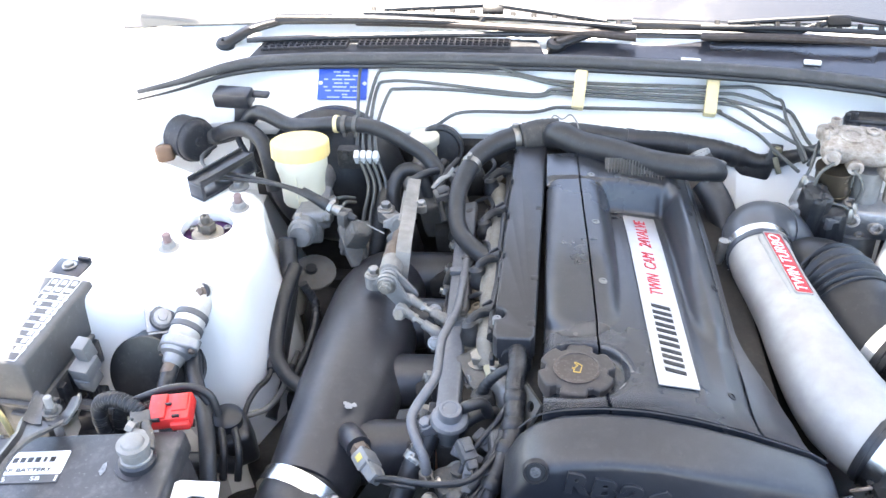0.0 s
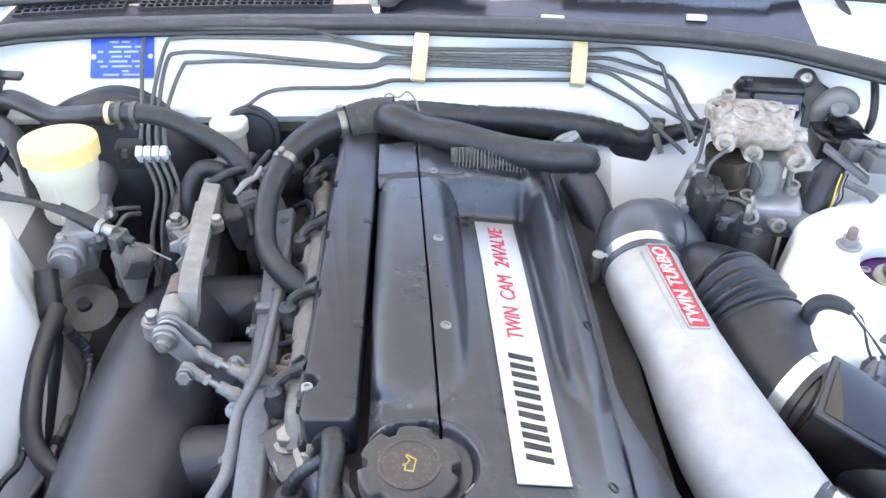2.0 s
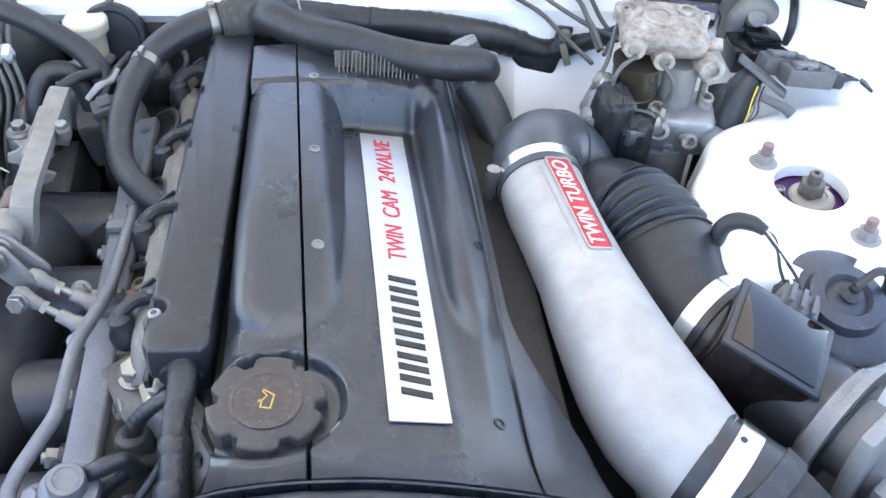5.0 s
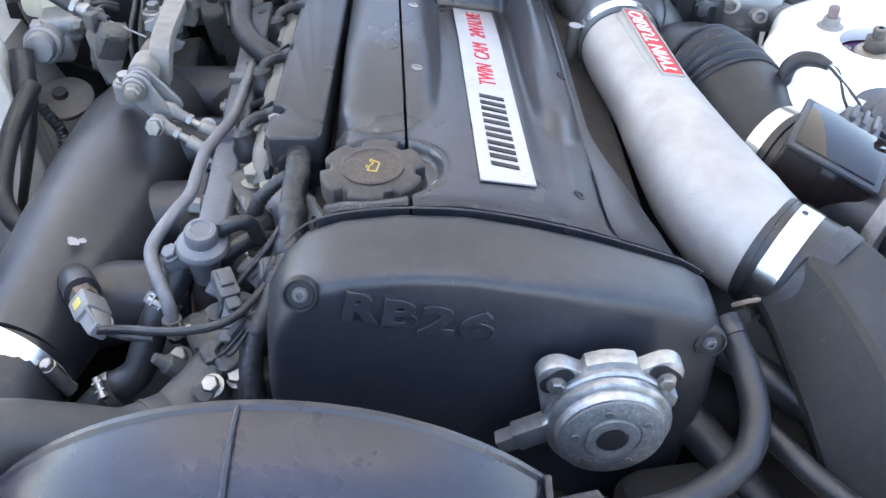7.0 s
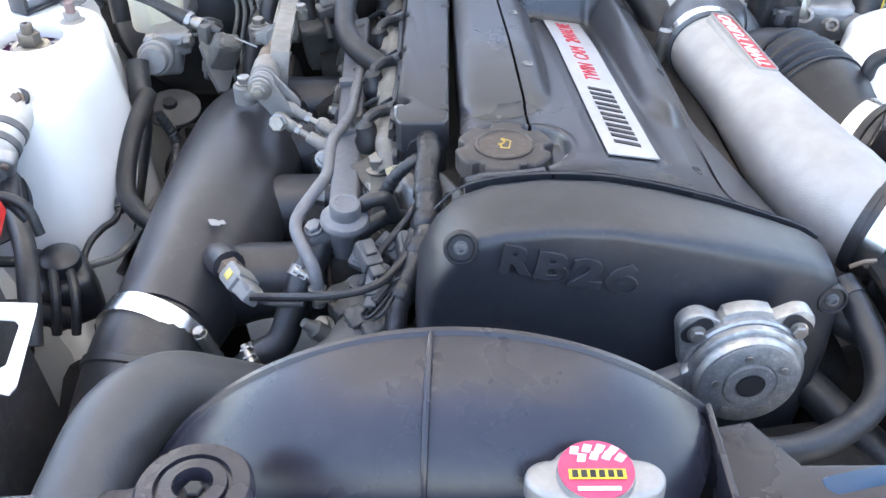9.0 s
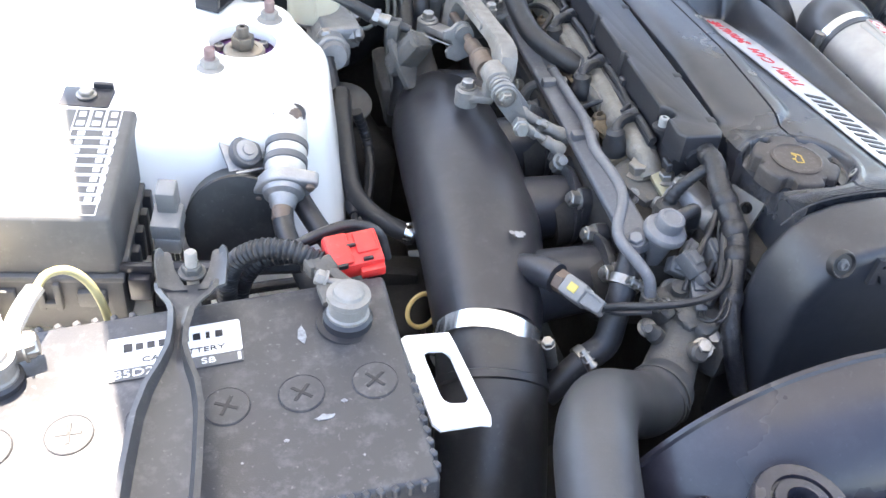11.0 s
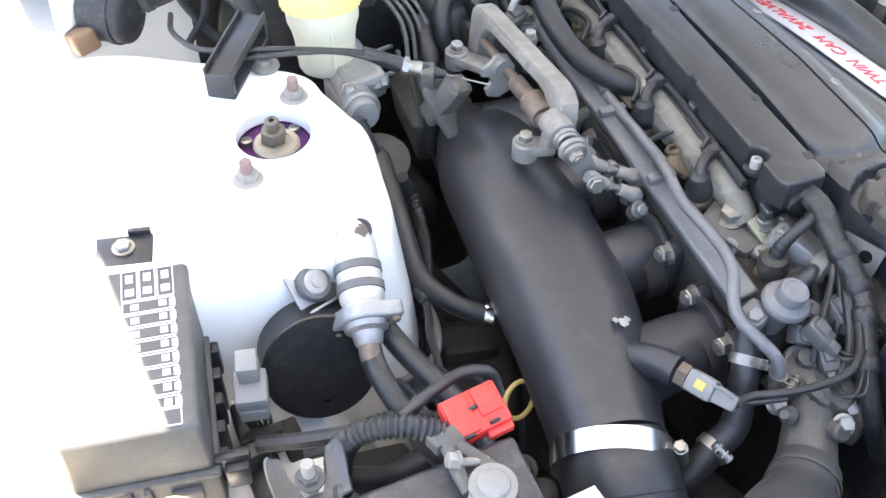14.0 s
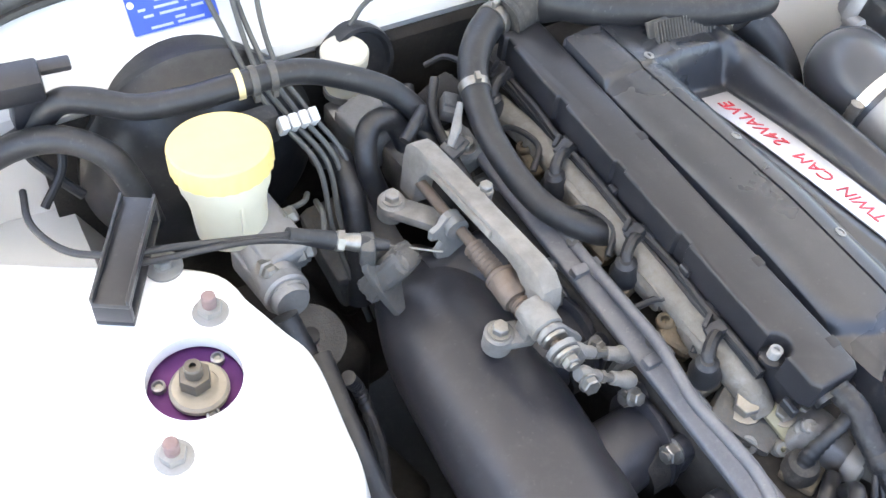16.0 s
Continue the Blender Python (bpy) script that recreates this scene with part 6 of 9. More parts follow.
tube(bm, [(-0.56, 0.262, 0.818), (-0.515, 0.252, 0.828), (-0.475, 0.242, 0.848), (-0.445, 0.228, 0.856), (-0.42, 0.208, 0.85), (-0.408, 0.192, 0.828), (-0.402, 0.18, 0.79)], 0.0105, 18, 7)
part("short_hose", bm, RUBBER, vac2)
bm = B()
lathe(bm, [(0.0106, -0.004), (0.012, -0.0035), (0.012, 0.0035), (0.0106, 0.004)], along((-0.5, 0.2485, 0.8345), (0.9, -0.2, 0.4)), 20)
part("spring_clip", bm, DARKALLOY, vac2)

valve = thing("purge_canister", (-0.56, 0.275, 0.82), "round dark grey vacuum canister with a brown resin end", "canister")
bm = B()
lathe(bm, [(0.0, 0.016), (0.006, 0.016), (0.0065, 0.0125), (0.02, 0.0125), (0.0205, 0.0145), (0.0255, 0.0145), (0.028, 0.013), (0.0295, 0.0105), (0.0295, 0.004), (0.0315, 0.003), (0.0315, -0.002), (0.0295, -0.003), (0.0295, -0.028), (0.026, -0.031), (0.0, -0.031)], along((-0.527, 0.236, 0.835), (1, -0.62, 0.05)), 40)
part("canister_body", bm, MATTE, valve)
bm = B()
box(bm, along((-0.557, 0.222, 0.823), (-0.9, -0.35, -0.1), 15) @ pose(0, 0, 0.008), 0.024, 0.022, 0.024, 0.004, 3)
part("resin_end", bm, BROWN, valve)

sensor = thing("pressure_sensor", (-0.465, 0.262, 0.885), "black plastic pressure sensor on a bracket", "sensor")
bm = B()
box(bm, pose(-0.468, 0.262, 0.888, 8, 0, -6), 0.052, 0.026, 0.022, 0.003)
part("sensor_case", bm, PLASTIC, sensor)
bm = B()
box(bm, pose(-0.433, 0.268, 0.89, 8, 0, -6), 0.028, 0.012, 0.006, 0.002)
part("ear", bm, PLASTIC, sensor)
bm = B()
box(bm, pose(-0.458, 0.262, 0.864, 0, 10, 0), 0.022, 0.018, 0.03, 0.003)
part("plug", bm, PLASTIC, sensor)
bm = B()
tube(bm, [(-0.463, 0.258, 0.85), (-0.468, 0.252, 0.83), (-0.458, 0.245, 0.81), (-0.44, 0.235, 0.785)], 0.0045, 10, 6)
tube(bm, [(-0.452, 0.258, 0.85), (-0.445, 0.25, 0.832), (-0.45, 0.24, 0.812), (-0.47, 0.23, 0.79)], 0.0038, 10, 6)
part("lead", bm, RUBBER, sensor)

PALECAP = mat("pale_cap", (0.6, 0.57, 0.47), 0.5, c2=(0.52, 0.49, 0.4), scale=40, sss=0.15)
clutch = thing("clutch_reservoir", (-0.204, 0.25, 0.80), "small milky clutch fluid reservoir with a pale cap", "reservoir")
bm = B()
lathe(bm, [(0.0, 0.0), (0.0165, 0.0), (0.0165, 0.03), (0.019, 0.034)], Matrix.Translation((-0.204, 0.25, 0.80)), 24)
part("tank", bm, RESERVOIR, clutch)
bm = B()
lathe(bm, [(0.0205, 0.0), (0.021, 0.01), (0.0195, 0.012), (0, 0.0125)], Matrix.Translation((-0.204, 0.25, 0.83)), 28)
part("cap", bm, PALECAP, clutch)
bm = B()
lathe(bm, [(0.0175, -0.002), (0.0185, -0.002), (0.0185, 0.004), (0.0175, 0.004)], Matrix.Translation((-0.204, 0.25, 0.797)), 20)
tube(bm, [(-0.204, 0.25, 0.797), (-0.204, 0.246, 0.76)], 0.011, 14, 3)
box(bm, pose(-0.2, 0.235, 0.778), 0.05, 0.03, 0.022, 0.004)
part("slave_body", bm, ALU, clutch)
bm = B()
lathe(bm, [(0.0, 0.012), (0.026, 0.012), (0.0285, 0.016), (0.0325, 0.016), (0.034, 0.012), (0.034, -0.01)], along((-0.186, 0.268, 0.812), (0.1, -1, 0.35)), 36)
part("grommet", bm, RUBBER, clutch, "black rubber grommet behind the reservoir")

clipw = thing("line_separator", (-0.275, 0.198, 0.838), "white plastic separator on the brake lines", "clip")
for k in range(4):
    bm = B()
    box(bm, pose(-0.286 + 0.0085 * k, 0.192, 0.838, 30), 0.0072, 0.012, 0.017, 0.0015)
    part("separator_tooth", bm, PAPER, clipw)

# channel bracket and throttle cable
chan = thing("cable_channel", (-0.437, 0.1, 0.85), "black plastic cable channel standing on the tower", "bracket")
cm = Matrix.Translation((-0.4375, 0.0995, 0.8595)) @ pose(0, 0, 0, 0, 0, 60)
bm = B()
box(bm, cm @ pose(0, 0, 0.0095), 0.09, 0.0245, 0.005, 0.0012)
part("top_plate", bm, PLASTIC, chan)
bm = B()
box(bm, cm @ pose(0, 0, -0.0098), 0.09, 0.0245, 0.0044, 0.001)
part("base_plate", bm, PLASTIC, chan)
for dx in (-0.0425, 0.0425):
    bm = B()
    box(bm, cm @ pose(dx, 0, 0), 0.005, 0.0241, 0.0152, 0.0006)
    part("end_wall", bm, PLASTIC, chan)
for dy in (-0.0112, 0.0112):
    bm = B()
    box(bm, cm @ pose(0, dy, 0.0138), 0.0896, 0.0022, 0.0052, 0.0006)
    part("side_lip", bm, PLASTIC, chan)
bm = B()
lathe(bm, [(0.013, 0), (0.0128, 0.002), (0.008, 0.003)], Matrix.Translation((-0.4165, 0.0925, 0.8475)), 18)
hexbolt(bm, (-0.4165, 0.0925, 0.8495), (0, 0, 1), 0.0058, 0.005, 1.2)
part("channel_bolt", bm, ALUDULL, chan)
cable = thing("throttle_cable", (-0.4, 0.09, 0.86), "black throttle cable running from the channel to the linkage", "cable")
bm = B()
tube(bm, [(-0.482, 0.2, 0.845), (-0.485, 0.16, 0.853), (-0.47, 0.125, 0.8565), (-0.44, 0.105, 0.8605), (-0.40, 0.092, 0.8625), (-0.33, 0.078, 0.853), (-0.31, 0.075, 0.845)], 0.0026, 10, 8)
tube(bm, [(-0.45, 0.1, 0.856), (-0.42, 0.09, 0.8605), (-0.36, 0.08, 0.859), (-0.318, 0.072, 0.846)], 0.0024, 10, 8)
part("outer_cable", bm, RUBBER, cable)
bm = B()
tube(bm, [(-0.332, 0.079, 0.853), (-0.3, 0.073, 0.836)], [0.0055, 0.0075], 12, 3)
tube(bm, [(-0.282, 0.066, 0.832), (-0.262, 0.057, 0.828)], [0.0065, 0.004], 12, 3)
part("boot", bm, RUBBER, cable)
bm = B()
tube(bm, [(-0.3, 0.073, 0.836), (-0.282, 0.066, 0.832)], 0.0062, 12, 6, rib=(0.001, 0.004))
prism(bm, arc(0, 0, 0.0085, 0, 300, 5), 0.005, along((-0.297, 0.072, 0.8355), (1, -0.4, -0.2)))
tube(bm, [(-0.262, 0.057, 0.828), (-0.225, 0.04, 0.82)], 0.0009, 6, 3)
part("adjuster", bm, STEEL, cable)
bm = B()
prism(bm, [(-0.012, -0.02), (0.014, -0.026), (0.02, -0.01), (0.012, 0.018), (0.004, 0.036), (-0.006, 0.036), (-0.014, 0.01)], 0.006, along((-0.268, 0.055, 0.802), (0.5, -0.6, 0.55)) @ pose(0, 0, 0, 0, 0, 160), 0.002)
box(bm, pose(-0.277, 0.062, 0.826, 0, 0, -25), 0.012, 0.02, 0.02, 0.003)
casting(bm, Matrix.Translation((-0.264, 0.05, 0.805)) @ pose(0, 0, 0, 25, 20, 30), 0.026, 0.022, 0.05, 0.006, 0.001)
single("cable_bracket", bm, DARKALLOY, "grimy grey alloy bracket holding the throttle cable", "bracket")

vdisc = thing("vacuum_diaphragm", (-0.325, 0.06, 0.74), "dull zinc round vacuum diaphragm below the cylinder", "actuator")
bm = B()
lathe(bm, [(0.0, -0.012), (0.02, -0.012), (0.0265, -0.004), (0.0285, -0.002), (0.0285, 0.001), (0.026, 0.002), (0.012, 0.005), (0.0, 0.005)], along((-0.325, 0.058, 0.745), (0.1, -0.25, 1)), 30)
part("diaphragm", bm, DARKALLOY, vdisc)
bm = B()
lathe(bm, [(0.008, 0.0), (0.007, 0.006), (0.0, 0.007)], along((-0.327, 0.056, 0.749), (0.1, -0.25, 1)), 12)
part("cap_nut", bm, INK, vdisc)

# ---- throttle linkage ----
DUSTY = mat("dusty_cast_alloy", (0.3, 0.29, 0.28), 0.65, 0.35, c2=(0.17, 0.155, 0.14), scale=70, amount=0.9, bump=0.7, bscale=350, dust=0.4, dustc=(0.3, 0.27, 0.23))
link = thing("throttle_linkage", (-0.2, 0.02, 0.83), "dusty cast alloy throttle linkage bracket over the collector", "linkage")
def beam(bm, a, b, w, h, bevel=0.002):
    """A flat bar from a to b, w wide and h thick, its flat side up."""
    a, b = Vector(a), Vector(b)
    y = (b - a).normalized()
    x = y.cross(Vector((0.12, 0, 1))).normalized() if abs(y.z) < 0.9 else Vector((1, 0, 0))
    z = x.cross(y)
    m = Matrix((x, y, z)).transposed().to_4x4()
    m.translation = (a + b) / 2
    return box(bm, m, w, (b - a).length, h, bevel)


LP, LQ = Vector((-0.1995, 0.122, 0.8425)), Vector((-0.1875, -0.036, 0.8555))
lx = (LQ - LP).normalized()
lz = lx.cross(Vector((0.15, 0, 1))).normalized()
ly = lz.cross(lx)
LM = Matrix((lx, ly, lz)).transposed().to_4x4()
LM.translation = LP
LM = LM @ Matrix.Diagonal(((LQ - LP).length / 0.145, 1, 1, 1))
arch_side = [(-0.008, -0.046), (0.01, -0.046), (0.0105, -0.028), (0.0125, -0.018), (0.018, -0.0105), (0.026, -0.008), (0.112, -0.008), (0.124, -0.0105), (0.131, -0.017), (0.1335, -0.027), (0.1335, -0.038), (0.153, -0.038), (0.1545, -0.016), (0.151, -0.004), (0.143, 0.003), (0.132, 0.0055), (0.004, 0.0055), (-0.005, 0.003), (-0.0105, -0.004), (-0.011, -0.016)]
bm = B()
prism(bm, arch_side, 0.0165, LM @ pose(0, 0, -0.00825), 0.0022, 2)
box(bm, LM @ pose(0.06, -0.001, 0.0095), 0.07, 0.006, 0.003, 0.001)
part("bracket_arm", bm, DUSTY, link, smooth=30)
bm = B()
lathe(bm, [(0.0125, -0.011), (0.0125, 0.011), (0.0105, 0.012), (0.0075, 0.012), (0.007, 0.006), (0, 0.006)], along((-0.2005, -0.05, 0.836), (0, -1, 0)), 22)
box(bm, pose(-0.201, -0.046, 0.824, 0, 8, 0), 0.018, 0.016, 0.024, 0.004)
part("front_boss", bm, DUSTY, link, smooth=30)
for a, b, c in (((-0.208, 0.074, 0.809), (-0.236, 0.1055, 0.809), (-0.234, 0.104, 0.799)), ((-0.199, -0.046, 0.8125), (-0.225, -0.0395, 0.8125), (-0.2235, -0.0395, 0.802))):
    bm = B()
    beam(bm, a, b, 0.021, 0.009, 0.003)
    lathe(bm, [(0.0112, 0), (0.0112, 0.016), (0.0095, 0.0175), (0, 0.0175)], Matrix.Translation(c), 20)
    part("foot", bm, DUSTY, link, smooth=30)

bm = B()
tube(bm, [(-0.2005, -0.084, 0.8365), (-0.206, 0.11, 0.818)], 0.0046, 12, 4)
lathe(bm, [(0.0105, -0.013), (0.0118, -0.011), (0.0118, 0.009), (0.0125, 0.0095), (0.0125, 0.012), (0.0085, 0.013)], along((-0.203, -0.016, 0.83), (0.02, 1, -0.05)), 20)
part("shaft", bm, RUST, link, "rusty pivot shaft")
bm = B()
tube(bm, [(-0.2025, -0.012, 0.829), (-0.2045, 0.03, 0.825)], 0.0065, 12, 30, rib=(0.002, 0.0042))
part("return_spring", bm, RUST, link)
bm = B()
for r, y in ((0.0062, -0.056), (0.0088, -0.0615), (0.0098, -0.0685), (0.0105, -0.0835)):
    lathe(bm, [(r - 0.0008, 0), (r, 0.0006), (r, 0.0028), (r - 0.0008, 0.0034)], along((-0.2005, y, 0.8365), (0, -1, 0.0)), 20)
hexbolt(bm, (-0.2008, -0.087, 0.8365), (0, -1, 0.1), 0.006, 0.005, 1.3)
lathe(bm, [(0.0038, 0.004), (0.0036, 0.0085), (0, 0.009)], along((-0.2008, -0.087, 0.8365), (0, -1, 0.1)), 12)
part("pivot_nut", bm, STEEL, link)
# bell crank with its two ball-ended rods
bm = B()
prism(bm, arc(0, 0, 0.012, 100, 250, 6) + arc(0.031, 0, 0.0085, -90, 90, 6), 0.0045, Matrix.Translation((-0.2005, -0.0775, 0.836)) @ pose(0, 0, 0, 90, 0, 0) @ pose(0, 0, 0, 0, 0, -57), 0.0009)
prism(bm, arc(0, 0, 0.011, 100, 250, 6) + arc(0.033, 0, 0.008, -90, 90, 6), 0.004, Matrix.Translation((-0.2, -0.064, 0.836)) @ pose(0, 0, 0, 90, 0, 0) @ pose(0, 0, 0, 0, 0, -47), 0.0009)
part("lever", bm, ALUDULL, link)
for a, b in (((-0.1845, -0.092, 0.8105), (-0.1515, -0.1, 0.7915)), ((-0.178, -0.0745, 0.8115), (-0.1445, -0.082, 0.795))):
    a, b = Vector(a), Vector(b)
    d = (b - a).normalized()
    bm = B()
    lathe(bm, [(0.0, -0.0075), (0.005, -0.006), (0.0072, 0.0), (0.0062, 0.004), (0.0052, 0.007), (0.0052, 0.013), (0.0044, 0.0145), (0.0044, 0.016)], along(a, d), 14)
    part("rod_end", bm, DUSTY, link)
    bm = B()
    tube(bm, [a + d * 0.015, b - d * 0.009], 0.0029, 10, 3, rib=(0.0004, 0.0014))
    lathe(bm, [(0.0053, 0), (0.0053, 0.004)], along(a + d * 0.0155, d), 6)
    part("threaded_rod", bm, STEEL, link, "bright threaded rod")
    bm = B()
    lathe(bm, [(0.0046, -0.011), (0.0054, -0.01), (0.0056, 0.0), (0.0068, 0.003), (0.0072, 0.007), (0.0055, 0.0115), (0.0, 0.0125)], along(b, d), 14)
    part("rod_socket", bm, DUSTY, link)
bm = B()
hexbolt(bm, (-0.1852, -0.0985, 0.8105), (-0.1, -1, 0.3), 0.0062, 0.0055, 1.25)
part("rod_bolt", bm, STEEL, link)
for p in ((-0.2235, -0.0395, 0.8195), (-0.234, 0.104, 0.8165)):
    bm = B()
    hexbolt(bm, p, (0, 0, 1), 0.0058, 0.006, 1.4)
    part("foot_bolt", bm, STEEL, link)
bm = B()
prism(bm, [(0.006, 0.008), (-0.006, 0.009), (-0.0135, 0.003), (-0.0205, 0.001), (-0.0215, -0.006), (-0.014, -0.0085), (-0.0115, -0.0135), (-0.0185, -0.02), (-0.0165, -0.027), (-0.006, -0.031), (0.009, -0.026), (0.013, -0.02), (0.004, -0.016), (0.003, -0.008)], 0.005, Matrix.Translation((-0.208, 0.06, 0.826)) @ pose(0, 0, 0, 78, 0, 8), 0.0008)
lathe(bm, [(0.0095, -0.006), (0.0095, 0.008)], along((-0.2075, 0.057, 0.8255), (0.03, -1, 0.05)), 18)
part("cable_quadrant", bm, ALUDULL, link)
bm = B()
tube(bm, [(-0.176, 0.118, 0.838), (-0.166, 0.127, 0.846), (-0.158, 0.138, 0.845), (-0.152, 0.146, 0.852)], [0.003, 0.0042, 0.0035, 0.0025], 8, 6, flat=0.6)
part("wire_hook", bm, ALUDULL, link)
bm = B()
lathe(bm, [(0.0062, 0), (0.0062, 0.008), (0.0045, 0.009)], Matrix.Translation((-0.181, 0.058, 0.842)), 14)
hexbolt(bm, (-0.181, 0.058, 0.85), (0, 0, 1), 0.0048, 0.005, 1.2)
part("arm_screw", bm, STEEL, link)
bm = B()
tube(bm, [(-0.2025, -0.044, 0.832), (-0.2035, -0.014, 0.828)], 0.0068, 12, 30, rib=(0.0018, 0.004))
part("return_spring", bm, RUST, link)
for q in ((-0.152, -0.066, 0.79), (-0.147, -0.112, 0.782)):
    bm = B()
    hexbolt(bm, q, (0.1, -0.8, 0.6), 0.005, 0.007, 1.5)
    part("link_nut", bm, STEEL, link)

# ---- fuel rail, pipes and regulator ----
rail = thing("fuel_rail", (-0.13, -0.06, 0.8), "blue-grey painted fuel rail and return pipe", "fuel rail")
bm = B()
a, b = Vector((-0.1365, 0.13, 0.794)), Vector((-0.1225, -0.235, 0.807))
d = b - a
m = Matrix.Translation((a + b) / 2) @ pose(0, 0, 0, 2.4, 0, 0) @ pose(0, 0, 0, 0, 0, 2.2)
box(bm, m @ pose(0.004, 0, -0.002, 0, -14, 0), 0.024, d.length, 0.011, 0.003, 3)
part("rail_bar", bm, BLUEGREY, rail)
bm = B()
tube(bm, [(-0.125, 0.1, 0.806), (-0.1225, 0.005, 0.808), (-0.1225, -0.06, 0.8125), (-0.123, -0.095, 0.8155), (-0.1285, -0.127, 0.8185), (-0.1325, -0.15, 0.8205), (-0.1315, -0.183, 0.8235), (-0.131, -0.21, 0.824), (-0.1365, -0.231, 0.8245), (-0.147, -0.253, 0.8175), (-0.148, -0.267, 0.8135), (-0.1405, -0.284, 0.8085), (-0.133, -0.2965, 0.801), (-0.1305, -0.302, 0.789), (-0.1305, -0.303, 0.772)], 0.0048, 12, 8)
part("return_pipe", bm, BLUEGREY, rail)
for y in (-0.003, -0.092):
    bm = B()
    box(bm, m @ pose(0.004, -(y + 0.0525), 0.005, 0, 0, 180), 0.026, 0.009, 0.0075, 0.0015)
    part("rail_band", bm, BLUEGREY, rail)
reg = thing("fuel_pressure_regulator", (-0.122, -0.272, 0.81), "blue-grey round fuel pressure regulator", "regulator")
gm = along((-0.1135, -0.2625, 0.8045), (0.1, -0.16, 1)) @ Matrix.Scale(0.8, 4)
bm = B()
lathe(bm, [(0.0115, -0.026), (0.0125, -0.012), (0.0145, 0.006), (0.0165, 0.0125), (0.0205, 0.0155), (0.0225, 0.0185), (0.0225, 0.022), (0.0208, 0.0248), (0.0165, 0.0265), (0.0142, 0.0285), (0.0142, 0.0385), (0.0128, 0.041), (0.0095, 0.0418), (0.0085, 0.0408), (0, 0.0406)], gm, 36)
part("regulator_body", bm, BLUEGREY, reg)
bm = B()
casting(bm, Matrix.Translation((-0.1315, -0.2605, 0.806)) @ pose(0, 0, 0, 0, -15, 20), 0.022, 0.02, 0.012, 0.004, 0.0004)
hexbolt(bm, (-0.1345, -0.2645, 0.8125), (-0.3, -0.3, 1), 0.0055, 0.004, 1.4)
part("mount_lug", bm, BLUEGREY, reg)
bm = B()
tube(bm, [gm @ Vector((0.014, 0.004, 0.024)), (-0.094, -0.258, 0.832), (-0.082, -0.25, 0.828), (-0.077, -0.245, 0.81)], 0.0056, 12, 6)
part("vacuum_pipe", bm, RUBBER, reg)

TAPE = mat("wrinkled_tape", (0.02, 0.02, 0.024), 0.36, c2=(0.013, 0.013, 0.015), scale=50, bump=0.9, bscale=260, dust=0.1)
lead = thing("harness_tail", (-0.08, -0.28, 0.8), "black taped harness tail dropping beside the timing cover", "wiring")
bm = B()
tube(bm, [(-0.053, -0.192, 0.845), (-0.0515, -0.21, 0.844), (-0.053, -0.23, 0.8355), (-0.052, -0.256, 0.8255), (-0.053, -0.278, 0.8155), (-0.0615, -0.3, 0.805), (-0.072, -0.325, 0.789), (-0.072, -0.345, 0.765), (-0.062, -0.36, 0.73)], [0.0085, 0.0088, 0.009, 0.0094, 0.009, 0.0082, 0.0078, 0.0075, 0.007], 14, 12, rib=(0.0005, 0.0065))
part("taped_trunk", bm, TAPE, lead)
for q, r, d in (((-0.0525, -0.243, 0.8305), 0.0104, (0.02, -0.9, -0.4)), ((-0.0525, -0.268, 0.82), 0.0108, (-0.03, -0.9, -0.42)), ((-0.057, -0.289, 0.8105), 0.0104, (-0.3, -0.85, -0.42)), ((-0.069, -0.318, 0.794), 0.0092, (-0.35, -0.8, -0.5))):
    bm = B()
    lathe(bm, [(r - 0.0015, -0.006), (r, -0.004), (r + 0.0004, 0.0), (r, 0.005), (r - 0.0015, 0.007)], along(q, d), 14)
    part("tape_wrap", bm, TAPE, lead)
for pts, r in (([(-0.058, -0.262, 0.82), (-0.072, -0.3, 0.80), (-0.088, -0.318, 0.786)], 0.0042), ([(-0.055, -0.245, 0.826), (-0.066, -0.275, 0.808), (-0.078, -0.29, 0.79)], 0.003), ([(-0.054, -0.24, 0.83), (-0.07, -0.262, 0.815), (-0.09, -0.285, 0.80), (-0.1, -0.3, 0.787)], 0.0026)):
    bm = B()
    tube(bm, pts, r, 10, 6)
    part("branch", bm, RUBBER, lead)

# thermostat housing and radiator hose
therm = thing("thermostat_housing", (-0.12, -0.33, 0.75), "dull cast alloy thermostat housing", "thermostat")
bm = B()
tube(bm, [(-0.088, -0.29, 0.768), (-0.1, -0.315, 0.757), (-0.12, -0.345, 0.744), (-0.138, -0.372, 0.737)], [0.015, 0.018, 0.021, 0.0245], 20, 5)
casting(bm, pose(-0.09, -0.302, 0.765, 10, 0, 10), 0.042, 0.04, 0.03, 0.008, 0.0007)
casting(bm, pose(-0.075, -0.33, 0.75, 0, 10, 30), 0.03, 0.03, 0.04, 0.008, 0.0007)
lathe(bm, [(0.009, 0), (0.0105, 0.003), (0.0105, 0.01), (0.007, 0.011), (0.007, 0.018)], along((-0.1, -0.292, 0.77), (-0.1, -0.2, 1)), 16)
lathe(bm, [(0.008, 0), (0.008, 0.016), (0.006, 0.018)], along((-0.104, -0.338, 0.758), (0.1, -0.7, 0.6)), 14)
lathe(bm, [(0.007, 0), (0.007, 0.016), (0.005, 0.018), (0.0035, 0.026)], along((-0.122, -0.322, 0.757), (-0.6, -0.2, 0.7)), 12)
part("housing", bm, DARKALLOY, therm)
